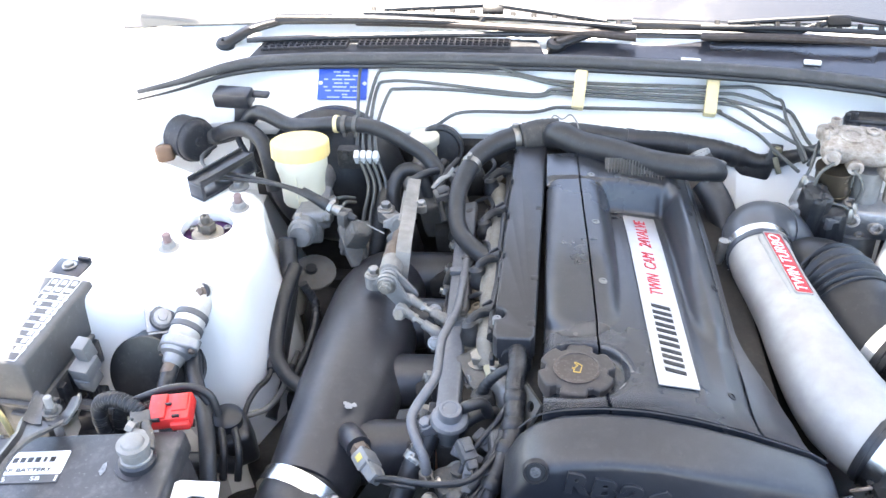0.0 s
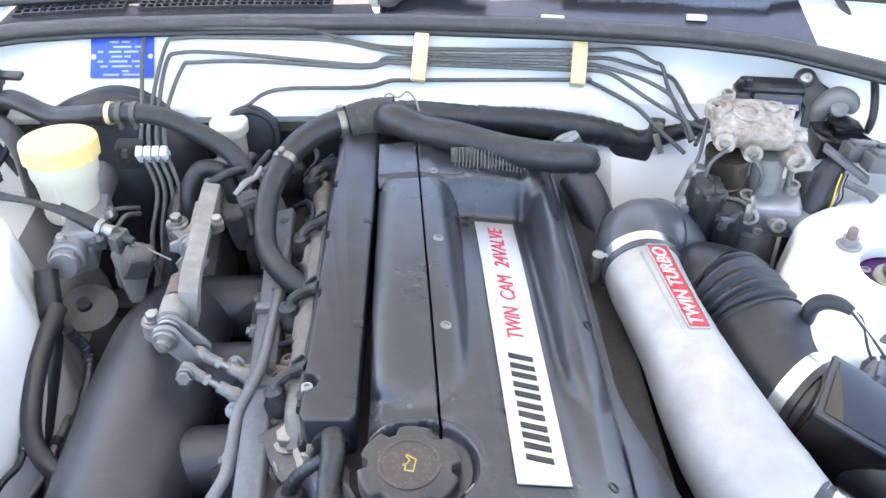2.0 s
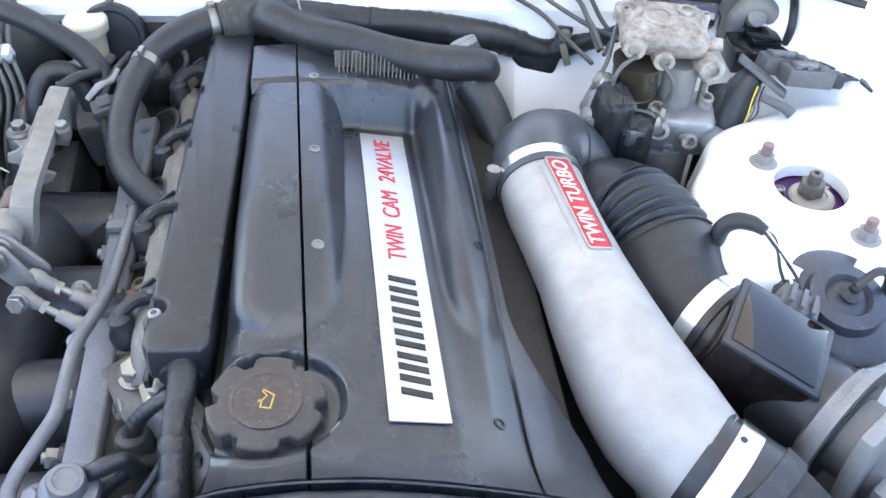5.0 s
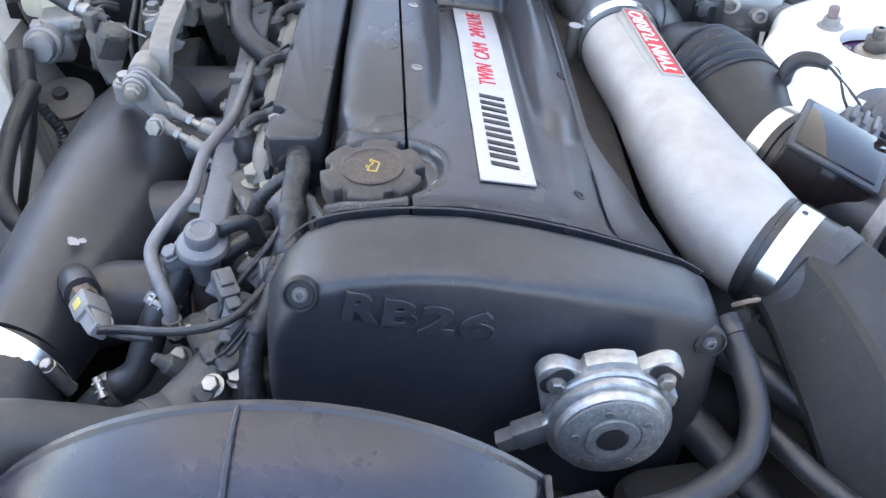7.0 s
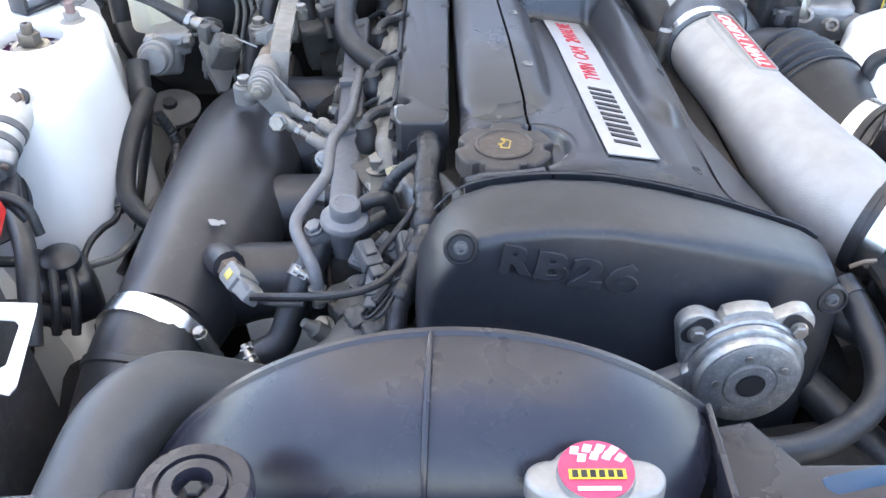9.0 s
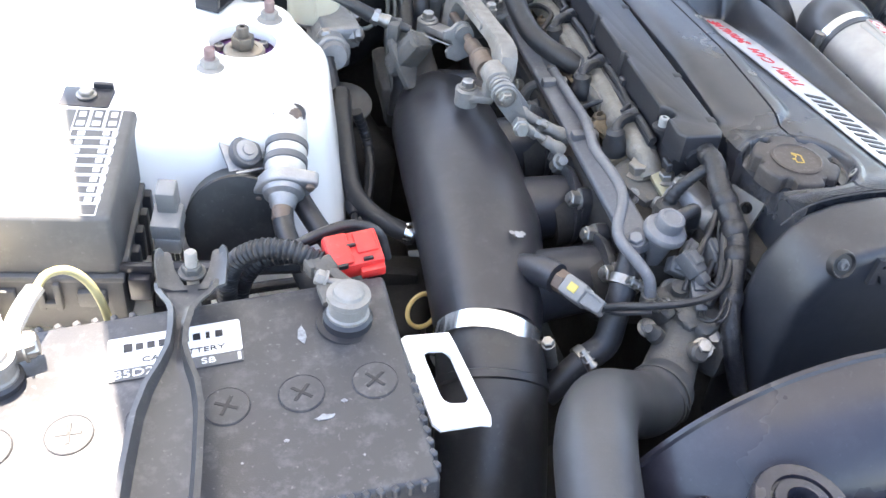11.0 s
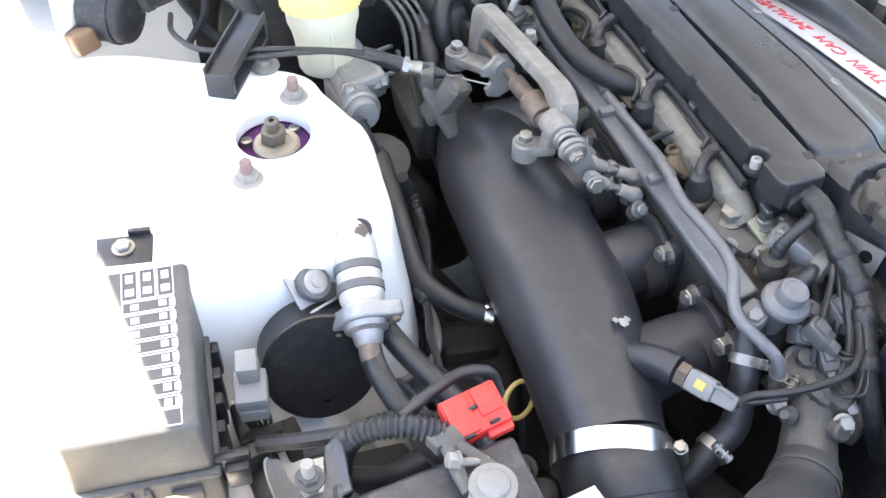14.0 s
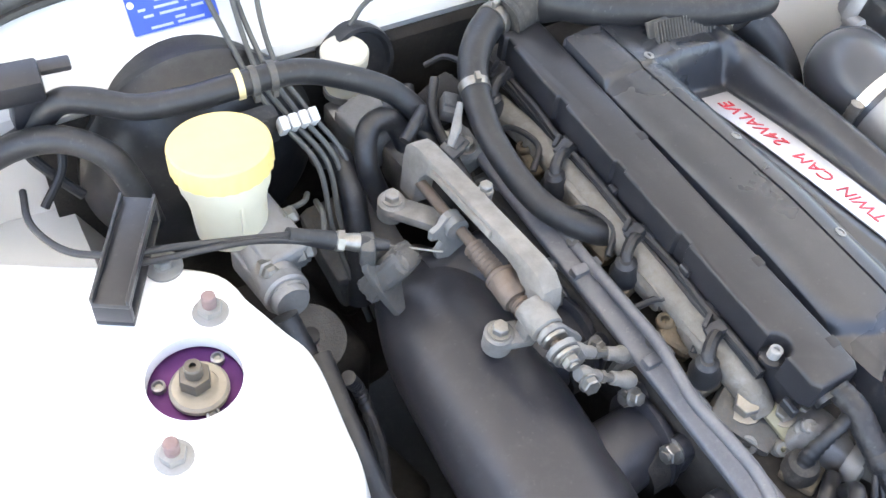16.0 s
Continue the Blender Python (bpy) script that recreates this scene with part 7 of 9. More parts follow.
for x, y, z, a, b, m_ in ((-0.0945, -0.2885, 0.805, 30, 25, DGREY), (-0.0885, -0.301, 0.788, -14, 10, DGREY), (-0.098, -0.281, 0.794, 60, -15, DGREY), (-0.068, -0.273, 0.802, 15, 30, DGREY), (-0.079, -0.266, 0.796, 40, -10, DGREY)):
    m = pose(x, y, z, 24, -20 + b, a)
    bm = B()
    box(bm, m, 0.014, 0.022, 0.013, 0.002)
    box(bm, m @ pose(0, 0.002, 0.0075), 0.009, 0.012, 0.004, 0.001)
    box(bm, m @ pose(0, -0.0145, 0.0), 0.01, 0.01, 0.009, 0.002)
    part("wiring_plug", bm, m_, therm)
    bm = B()
    for k in (-1, 1):
        tube(bm, [m @ Vector((0.0025 * k, -0.018, 0.001)), m @ Vector((0.003 * k, -0.027, 0.006)), m @ Vector((0.012 + 0.003 * k, -0.03, 0.014)), (-0.063, y - 0.004, 0.807)], 0.0013, 6, 6)
    part("plug_wire", bm, RUBBER, therm)
bm = B()
lathe(bm, [(0.0125, -0.02), (0.0125, 0.0), (0.0112, 0.0022), (0.0075, 0.0022), (0.007, 0.001), (0, 0.001)], along((-0.1025, -0.291, 0.779), (-0.12, -0.15, 1)), 24)
box(bm, along((-0.1025, -0.291, 0.7805), (-0.12, -0.15, 1), 40), 0.009, 0.002, 0.0016, 0)
part("bleed_plug", bm, ALUDULL, therm)
random.seed(31)
for x, y, z, sx, sy, sz in ((-0.112, -0.296, 0.764, 0.024, 0.03, 0.03), (-0.087, -0.318, 0.768, 0.03, 0.03, 0.024), (-0.1, -0.318, 0.77, 0.02, 0.02, 0.02)):
    part("cast_web", casting(B(), pose(x, y, z, 12, -10, 25), sx, sy, sz, 0.007, 0.0008), DARKALLOY, therm, smooth=60)
for q, d, r in (((-0.1425, -0.2805, 0.7815), (-0.45, -0.6, -0.6), 0.0118), ((-0.179, -0.3155, 0.732), (-0.9, -0.3, -0.4), 0.0122), ((-0.1308, -0.3025, 0.7835), (0, -0.1, -1), 0.0056)):
    bm = B()
    lathe(bm, [(r, -0.004), (r + 0.0012, -0.004), (r + 0.0012, 0.004), (r, 0.004)], along(q, d), 22)
    for k in (-1, 1):
        box(bm, along(q, d, 60) @ pose(r + 0.004, 0.0032 * k, 0), 0.009, 0.0014, 0.008, 0.0004)
    lathe(bm, [(0.003, -0.007), (0.003, 0.006), (0.0042, 0.006), (0.0042, 0.009), (0, 0.009)], along(q, d, 60) @ pose(r + 0.0055, 0, 0, 90), 10)
    part("small_clip", bm, STEEL, therm)
bm = B()
tube(bm, [(-0.132, -0.262, 0.797), (-0.1425, -0.2805, 0.7815), (-0.153, -0.298, 0.76), (-0.161, -0.3095, 0.743), (-0.18, -0.316, 0.7315), (-0.21, -0.325, 0.705)], 0.0112, 16, 7)
part("bypass_hose", bm, RUBBER, therm)
for p in ((-0.084, -0.333, 0.764), (-0.128, -0.309, 0.757), (-0.098, -0.345, 0.768)):
    bm = B()
    hexbolt(bm, p, (-0.1, -0.5, 1), 0.0055, 0.006)
    part("housing_bolt", bm, STEEL, therm)
rhose = thing("radiator_hose", (-0.2, -0.43, 0.77), "thick greyed rubber radiator hose with an S bend", "hose")
bm = B()
tube(bm, [(-0.128, -0.358, 0.741), (-0.152, -0.378, 0.748), (-0.183, -0.394, 0.77), (-0.21, -0.415, 0.793), (-0.228, -0.45, 0.801), (-0.237, -0.495, 0.792), (-0.245, -0.54, 0.776), (-0.25, -0.56, 0.76)], [0.0245, 0.0247, 0.0252, 0.0262, 0.0272, 0.0272, 0.0268, 0.026], 30, 8)
part("hose", bm, mat("greyed_hose_rubber", (0.056, 0.057, 0.061), 0.42, c2=(0.033, 0.034, 0.037), scale=40, bump=0.15, bscale=700, dust=0.1, dustc=(0.14, 0.14, 0.14)), rhose)
for k in (0.0, 0.006):
    bm = B()
    lathe(bm, [(0.025, -0.0012), (0.0262, -0.0012), (0.0262, 0.0012), (0.025, 0.0012)], along((-0.136 - k, -0.3655 - k * 0.8, 0.7425), (-0.7, -0.62, 0.1)), 28)
    part("wire_clamp", bm, DARKALLOY, rhose)
for k in (0.0, 0.012):
    bm = B()
    lathe(bm, [(0.0268, -0.0015), (0.0283, -0.0015), (0.0283, 0.0015), (0.0268, 0.0015)], along((-0.2435, -0.52 - k, 0.782 - 0.3 * k), (-0.15, -0.95, -0.3)), 28)
    part("wire_clamp", bm, STEEL, rhose)
bm = B()
box(bm, pose(-0.2735, -0.522, 0.796, 0, 20, 0), 0.016, 0.013, 0.014, 0.003)
hexbolt(bm, (-0.2745, -0.522, 0.803), (-0.2, -0.1, 1), 0.0065, 0.005, 1.3)
part("clamp_screw", bm, ALUDULL, rhose)

# ---- battery corner ----
BAT = Matrix.Translation((-0.483, -0.405, 0.8225)) @ pose(0, 0, 0, 1.5, -5.2, 2.4)
battery = thing("car_battery", (-0.483, -0.405, 0.62), "dark grey car battery with six filler caps and a white label", "battery")
bm = B()
box(bm, BAT @ pose(0, 0, -0.0125), 0.28, 0.172, 0.025, 0.004, 3)
box(bm, BAT @ pose(0, 0, -0.11), 0.272, 0.166, 0.18, 0.004)
BATP = mat("battery_plastic", (0.045, 0.045, 0.05), 0.4, c2=(0.03, 0.03, 0.034), scale=35, bump=0.15, bscale=900, dust=0.2, dustc=(0.32, 0.32, 0.32))
body = part("battery_case", bm, BATP, battery)
for i in range(9):
    for x, y in ((0.062 + 0.0085 * i, -0.0855), (0.1395, -0.075 + 0.0085 * i), (-0.03 - 0.012 * i, 0.086)):
        bm = B()
        box(bm, BAT @ pose(x, y, -0.004, 0, 0, 30), 0.0045, 0.0055, 0.008, 0.001, 1)
        part("edge_tooth", bm, BATP, battery)
for i in range(6):
    cxx = 0.1165 - 0.046 * i
    bm = B()
    lathe(bm, [(0.0145, -0.001), (0.0145, 0.0006), (0.0141, 0.0008), (0.0139, 0.0004), (0.0137, 0.0008), (0.006, 0.0012), (0, 0.0012)], BAT @ pose(cxx, -0.0065, 0.0004), 36)
    fc = part("filler_cap", bm, BATP, battery)
    bm = B()
    for a in (38, -52):
        box(bm, BAT @ pose(cxx, -0.0065, 0.0016, 0, 0, a + 12 * i), 0.0155, 0.0026, 0.0007, 0.0003, 1)
    part("cross_slot", bm, INK, fc)
bm = B()
prism(bm, rounded(0.084, 0.027, 0.002), 0.0006, BAT @ pose(-0.0035, 0.051, 0.0004))
label_ = part("label", bm, PAPER, battery, "white and grey printed battery label")
bm = B()
prism(bm, rounded(0.084, 0.009, 0.0008), 0.0006, BAT @ pose(-0.0035, 0.0325, 0.0004))
part("label_foot", bm, DGREY, label_)
for i, w in enumerate((0.007, 0.006, 0.006, 0.006, 0.006, 0.006, 0.006, 0.003, 0.006)):
    bm = B()
    box(bm, BAT @ pose(-0.033 + 0.0072 * i, 0.0545, 0.0012), w * 0.8, 0.007 if i == 0 else 0.0055, 0.0004, 0)
    part("maker_bar", bm, INK, label_)
part("lettering", text("CAR BATTERY", 0.0058, BAT @ pose(0.0015, 0.0425, 0.0012), 0, 0.0002, 0.052), INK, label_)
part("lettering", text("85D26", 0.0085, BAT @ pose(-0.027, 0.0325, 0.0012), 0, 0.0002, 0.03), PAPER, label_)
part("lettering", text("SB", 0.0066, BAT @ pose(0.0165, 0.0325, 0.0012), 0, 0.0002, 0.009), PAPER, label_)
bm = B()
box(bm, BAT @ pose(0.036, 0.0325, 0.0012), 0.002, 0.006, 0.0004, 0)
part("print_mark", bm, PAPER, label_)
random.seed(4)
RESID = mat("grey_residue", (0.36, 0.38, 0.4), 0.8, c2=(0.12, 0.12, 0.13), scale=400, amount=1.0)
for x, y, w, h in ((0.077, 0.042, 0.008, 0.018), (0.094, 0.052, 0.005, 0.004), (0.078, 0.0, 0.005, 0.004), (0.082, -0.028, 0.016, 0.006), (0.095, -0.018, 0.005, 0.004), (0.057, -0.04, 0.004, 0.003), (0.128, -0.004, 0.006, 0.004), (0.1, -0.06, 0.002, 0.002), (0.03, -0.05, 0.002, 0.002)):
    o = [((0.55 + 0.45 * random.random()) * w / 2 * math.cos(a), (0.55 + 0.45 * random.random()) * h / 2 * math.sin(a)) for a in (2 * math.pi * j / 14 for j in range(14))]
    bm = B()
    prism(bm, o, 0.0004, BAT @ pose(x, y, 0.0003))
    part("acid_residue", bm, RESID, battery)


def terminal(p, label):
    t = thing("battery_terminal", p, label, "battery terminal", "battery terminals")
    m = Matrix.Translation(p)
    bm = B()
    lathe(bm, [(0.021, 0.0), (0.0205, 0.003), (0.0165, 0.0035), (0.0165, 0.009), (0.0145, 0.011)], m, 30)
    part("base_ring", bm, PLASTIC, t)
    bm = B()
    lathe(bm, [(0.0142, 0.008), (0.0142, 0.013), (0.0128, 0.014), (0.0128, 0.022), (0.0145, 0.024), (0.0145, 0.028), (0.0105, 0.0285), (0.0095, 0.031), (0.007, 0.0325), (0, 0.033)], m, 30)
    part("clamp_post", bm, ALUDULL, t)
    return t


tp = terminal((-0.3775, -0.3535, 0.8305), "zinc battery terminal with clamp beside a red cover")
bm = B()
for s in (-1, 1):
    tube(bm, [(-0.3785 + 0.011 * s, -0.346, 0.8435), (-0.3815 + 0.0095 * s, -0.334, 0.845), (-0.3855 + 0.0055 * s, -0.322, 0.845), (-0.388 + 0.004 * s, -0.313, 0.8435)], [0.0042, 0.0048, 0.0048, 0.0042], 10, 4, flat=0.75)
part("clamp_jaw", bm, DARKALLOY, tp)
bm = B()
hexbolt(bm, (-0.389, -0.3265, 0.8475), (-0.9, 0.2, 0.35), 0.005, 0.006, 1.3)
tube(bm, [(-0.391, -0.3265, 0.8465), (-0.371, -0.331, 0.8455)], 0.0028, 10, 2)
part("clamp_bolt", bm, OLDZINC, tp)
bm = B()
box(bm, pose(-0.3885, -0.309, 0.8435, 8, 0, 22), 0.016, 0.014, 0.009, 0.002)
box(bm, pose(-0.396, -0.307, 0.842, 0, 0, 22), 0.01, 0.012, 0.011, 0.002)
part("cable_lug", bm, DARKALLOY, tp)
redc = thing("fuse_link_cover", (-0.37, -0.292, 0.84), "red plastic fusible link cover on the battery lead", "fuse cover")
rm = Matrix.Translation((-0.3665, -0.2945, 0.8405)) @ pose(0, 0, 0, 12, -6, 7) @ Matrix.Scale(0.86, 4)
bm = B()
box(bm, rm, 0.046, 0.034, 0.018, 0.0025)
box(bm, rm @ pose(-0.012, 0.0, 0.009), 0.019, 0.031, 0.006, 0.0015)
box(bm, rm @ pose(0.0115, 0.004, 0.008), 0.018, 0.022, 0.006, 0.0015)
box(bm, rm @ pose(0.012, -0.019, -0.001), 0.02, 0.006, 0.01, 0.001)
part("cover_shell", bm, RED, redc)
bm = B()
for x, y in ((-0.001, 0.002), (0.0095, -0.014), (-0.012, -0.0165)):
    box(bm, rm @ pose(x, y, 0.0095), 0.008, 0.0022, 0.005, 0)
part("slot", bm, INK, redc)
conduit = thing("corrugated_conduit", (-0.43, -0.285, 0.83), "black corrugated cable conduit behind the battery", "conduit")
bm = B()
tube(bm, [(-0.39, -0.302, 0.842), (-0.41, -0.293, 0.846), (-0.43, -0.285, 0.842), (-0.448, -0.278, 0.825), (-0.455, -0.272, 0.79), (-0.45, -0.265, 0.74)], 0.0066, 12, 30, rib=(0.0016, 0.0042))
tube(bm, [(-0.388, -0.285, 0.828), (-0.41, -0.276, 0.828), (-0.432, -0.268, 0.815), (-0.445, -0.26, 0.78), (-0.45, -0.255, 0.72)], 0.006, 12, 30, rib=(0.0014, 0.0042))
part("conduit_sleeve", bm, RUBBER, conduit)
bm = B()
tube(bm, [(-0.41, -0.279, 0.836), (-0.385, -0.27, 0.842), (-0.362, -0.262, 0.841), (-0.343, -0.262, 0.832), (-0.336, -0.266, 0.81)], 0.004, 12, 8)
tube(bm, [(-0.415, -0.272, 0.822), (-0.39, -0.264, 0.83), (-0.36, -0.258, 0.832), (-0.345, -0.262, 0.82)], 0.003, 10, 8)
tube(bm, [(-0.4, -0.268, 0.81), (-0.46, -0.255, 0.80), (-0.5, -0.24, 0.79)], 0.006, 8, 6)
part("cable_run", bm, RUBBER, conduit)
tn = terminal((-0.5965, -0.3645, 0.8085), "zinc battery terminal in sunlight with a bolted lead")
bm = B()
hexbolt(bm, (-0.58, -0.352, 0.83), (1, 0.2, 0.1), 0.007, 0.008)
box(bm, pose(-0.583, -0.352, 0.83, 0, 0, 15), 0.02, 0.016, 0.012, 0.002)
part("clamp_bolt", bm, STEEL, tn)
bm = B()
tube(bm, [(-0.59, -0.35, 0.833), (-0.582, -0.325, 0.839), (-0.576, -0.309, 0.84)], 0.007, 10, 5, flat=0.5)
part("lug", bm, STEEL, tn)
bm = B()
tube(bm, [(-0.577, -0.312, 0.838), (-0.57, -0.3, 0.8425), (-0.558, -0.294, 0.841), (-0.547, -0.293, 0.83), (-0.539, -0.295, 0.81), (-0.534, -0.296, 0.77)], 0.0031, 12, 8)
part("earth_lead", bm, mat("yellowed_cable", (0.4, 0.35, 0.17), 0.6, c2=(0.25, 0.22, 0.12), scale=60), tn, "yellowed earth lead")

BARPAINT = mat("worn_black_enamel", (0.06, 0.06, 0.062), 0.32, c2=(0.035, 0.035, 0.036), scale=40, dust=0.15, rv=0.1)
hold = thing("battery_clamp", (-0.478, -0.4, 0.84), "black pressed steel battery hold-down bar with a forked end", "battery clamp")


def strip_loft(rows, t=0.0022):
    return thick(sheet(rows), t)


HB = [(-0.3175, 0.0168, 0.8435, 0.003), (-0.325, 0.0155, 0.8435, 0.004), (-0.333, 0.0118, 0.845, 0.0045), (-0.342, 0.0072, 0.8475, 0.005), (-0.353, 0.0038, 0.8505, 0.0055), (-0.37, 0.0022, 0.852, 0.006), (-0.386, 0.0024, 0.8515, 0.007), (-0.4, 0.0065, 0.85, 0.008), (-0.415, 0.012, 0.849, 0.009), (-0.435, 0.0158, 0.848, 0.0095), (-0.47, 0.0174, 0.846, 0.01), (-0.53, 0.0181, 0.842, 0.01), (-0.6, 0.0185, 0.83, 0.01)]
rows = []
for y, w, z, lip in HB:
    cx0 = -0.478 - (y + 0.30) * -0.09
    rows.append([(cx0 - w - 0.0045, y, z + lip - 0.001), (cx0 - w - 0.001, y, z + lip), (cx0 - w * 0.86, y, z), (cx0, y, z - 0.0015), (cx0 + w * 0.86, y, z), (cx0 + w + 0.001, y, z + lip), (cx0 + w + 0.0045, y, z + lip - 0.001)])
part("bar", strip_loft(rows), BARPAINT, hold)
for s in (-1, 1):
    rows = []
    for y, off, half, z in ((-0.324, 0.0145, 0.009, 0.8439), (-0.311, 0.0182, 0.0068, 0.8439), (-0.303, 0.0205, 0.0058, 0.845), (-0.296, 0.0212, 0.0052, 0.8475), (-0.2925, 0.0212, 0.0042, 0.849), (-0.291, 0.0212, 0.0022, 0.8495)):
        cx0 = -0.4765 + s * off * 0.85
        rows.append([(cx0 - half, y, z + (0.004 if s < 0 else 0)), (cx0, y, z), (cx0 + half, y, z + (0.004 if s > 0 else 0))])
    part("fork_prong", strip_loft(rows), BARPAINT, hold)
bm = B()
lathe(bm, [(0.0042, -0.1), (0.0042, 0.024), (0.0035, 0.025), (0, 0.025)], Matrix.Translation((-0.4765, -0.308, 0.838)), 12)
part("j_bolt", bm, OLDZINC, hold)
bm = B()
hexbolt(bm, (-0.4765, -0.308, 0.8445), (0, 0, 1), 0.0062, 0.0055, 1.5)
part("clamp_nut", bm, DARKALLOY, hold)

# slotted tray edge beside the battery
tray = B()
ocx = [(-0.343, -0.361), (-0.306, -0.353), (-0.2935, -0.430), (-0.296, -0.436), (-0.300, -0.434), (-0.334, -0.442)]
hole = [(-0.0095, -0.025), (-0.0055, -0.029), (0.0055, -0.029), (0.0095, -0.025), (0.0095, 0.013), (0.0055, 0.017), (-0.0055, 0.017), (-0.0095, 0.013)]
hole = [(-0.318 + x * 1.0 - y * 0.13, -0.389 + y + x * 0.13) for x, y in hole]
N = 48
def radial(poly, a, cx, cy):
    best = None
    for (x0, y0), (x1, y1) in zip(poly, poly[1:] + poly[:1]):
        dx, dy = math.cos(a), math.sin(a)
        den = dx * (y1 - y0) - dy * (x1 - x0)
        if abs(den) < 1e-12:
            continue
        t = ((x0 - cx) * (y1 - y0) - (y0 - cy) * (x1 - x0)) / den
        s = ((x0 - cx) * dy - (y0 - cy) * dx) / den
        if t > 0 and -1e-6 <= s <= 1 + 1e-6:
            best = t if best is None else max(best, t)
    return cx + best * math.cos(a), cy + best * math.sin(a)
cxy = (-0.318, -0.396)
zt = lambda x, y: 0.818 - (x + 0.318) * 0.22
outer = [radial(ocx, 2 * math.pi * k / N, *cxy) for k in range(N)]
inner = [radial(hole, 2 * math.pi * k / N, *cxy) for k in range(N)]
va = [tray.verts.new((x, y, zt(x, y))) for x, y in outer]
vb = [tray.verts.new((x, y, zt(x, y))) for x, y in inner]
for k in range(N):
    tray.faces.new((va[k], va[(k + 1) % N], vb[(k + 1) % N], vb[k]))
single("tray_bracket", thick(tray, 0.002), WHITE, "white painted battery tray bracket with a long slot", "bracket")

# fuse box
FADED = mat("sun_faded_plastic", (0.085, 0.083, 0.082), 0.5, c2=(0.065, 0.063, 0.062), scale=40, bump=0.1, bscale=900, dust=0.2, dustc=(0.2, 0.2, 0.2))
fuse = thing("fuse_box", (-0.578, -0.18, 0.76), "black relay and fuse box with a printed lid", "fuse box")
FM = Matrix.Translation((-0.567, -0.181, 0.8345)) @ pose(0, 0, 0, 1.5, 0, -6)
bm = B()
box(bm, FM @ pose(0, 0, -0.008), 0.09, 0.142, 0.052, 0.004, 3, taper=0.95)
part("lid", bm, FADED, fuse)
bm = B()
box(bm, FM @ pose(0, 0, -0.062), 0.093, 0.147, 0.05, 0.003)
box(bm, FM @ pose(0, 0, -0.036), 0.096, 0.149, 0.006, 0.002)
part("base", bm, FADED, fuse)
for x, w, h, z in ((-0.036, 0.014, 0.022, -0.055), (-0.012, 0.005, 0.026, -0.05), (0.0, 0.005, 0.026, -0.05), (-0.006, 0.015, 0.005, -0.058), (0.024, 0.02, 0.014, -0.052)):
    bm = B()
    box(bm, FM @ pose(x, -0.0755, z), w, 0.006, h, 0.001)
    part("latch_rib", bm, FADED, fuse)
for i in range(6):
    bm = B()
    box(bm, FM @ pose(0.049, -0.058 + 0.022 * i, -0.052 - 0.008 * (i % 2)), 0.009, 0.01, 0.03 + 0.014 * (i % 2), 0.0015)
    part("side_rib", bm, PLASTIC, fuse)
bm = B()
box(bm, FM @ pose(0.058, -0.066, -0.045), 0.016, 0.018, 0.022, 0.002)
box(bm, FM @ pose(0.056, -0.066, -0.03), 0.024, 0.006, 0.008, 0.002)
part("side_latch", bm, PLASTIC, fuse)
PRINT = []
for i in range(3):
    PRINT.append((0.0065 + 0.012 * i, 0.052, 0.0105, 0.026))
for i in range(8):
    PRINT.append((0.0185, 0.0325 - 0.0115 * i, 0.034, 0.0095))
PRINT.append((0.0185, -0.058, 0.034, 0.0135))
for k, (x, y, w, h) in enumerate(PRINT):
    bm = B()
    for dx, dy, sw, sh in ((0, h / 2, w, 0.0008), (0, -h / 2, w, 0.0008), (w / 2, 0, 0.0008, h), (-w / 2, 0, 0.0008, h)):
        box(bm, FM @ pose(x + dx - 0.003, y + dy, 0.0182), sw, sh, 0.0004, 0)
    if 3 <= k < 11:
        box(bm, FM @ pose(x + 0.013, y, 0.0182), 0.004, 0.006, 0.0004, 0)
        box(bm, FM @ pose(x + 0.0065, y + 0.0005, 0.0182), 0.005, 0.005, 0.0004, 0)
        box(bm, FM @ pose(x - 0.012, y, 0.0182), 0.0055, 0.005, 0.0004, 0)
    elif k < 3:
        box(bm, FM @ pose(x - 0.003, y + 0.006, 0.0182), 0.005, 0.007, 0.0004, 0)
        box(bm, FM @ pose(x - 0.003, y - 0.006, 0.0182), 0.006, 0.006, 0.0004, 0)
    part("print_box", bm, PAPER, fuse)
bm = B()
box(bm, pose(-0.558, -0.0895, 0.847, 4, 0, -10), 0.04, 0.026, 0.004, 0.001)
box(bm, pose(-0.545, -0.077, 0.85, 4, 0, -10), 0.016, 0.004, 0.008, 0.001)
tab = part("mount_tab", bm, PLASTIC, fuse)
bm = B()
hexbolt(bm, (-0.558, -0.0885, 0.8492), (0, 0, 1), 0.0055, 0.004, 1.5)
part("tab_bolt", bm, STEEL, tab)
plugc = thing("harness_connector", (-0.498, -0.215, 0.80), "grey plastic harness connector beside the fuse box", "connector")
bm = B()
PM = Matrix.Translation((-0.496, -0.212, 0.818)) @ pose(0, 0, 0, 12, 0, -10) @ Matrix.Scale(0.82, 4)
box(bm, PM @ pose(0, 0.012, 0.012), 0.018, 0.02, 0.03, 0.002)
box(bm, PM @ pose(0, 0, -0.008), 0.027, 0.03, 0.02, 0.002)
part("upper_half", bm, MGREY, plugc)
bm = B()
box(bm, PM @ pose(0, -0.004, -0.026), 0.024, 0.026, 0.02, 0.002)
part("lower_half", bm, MGREY, plugc)
bm = B()
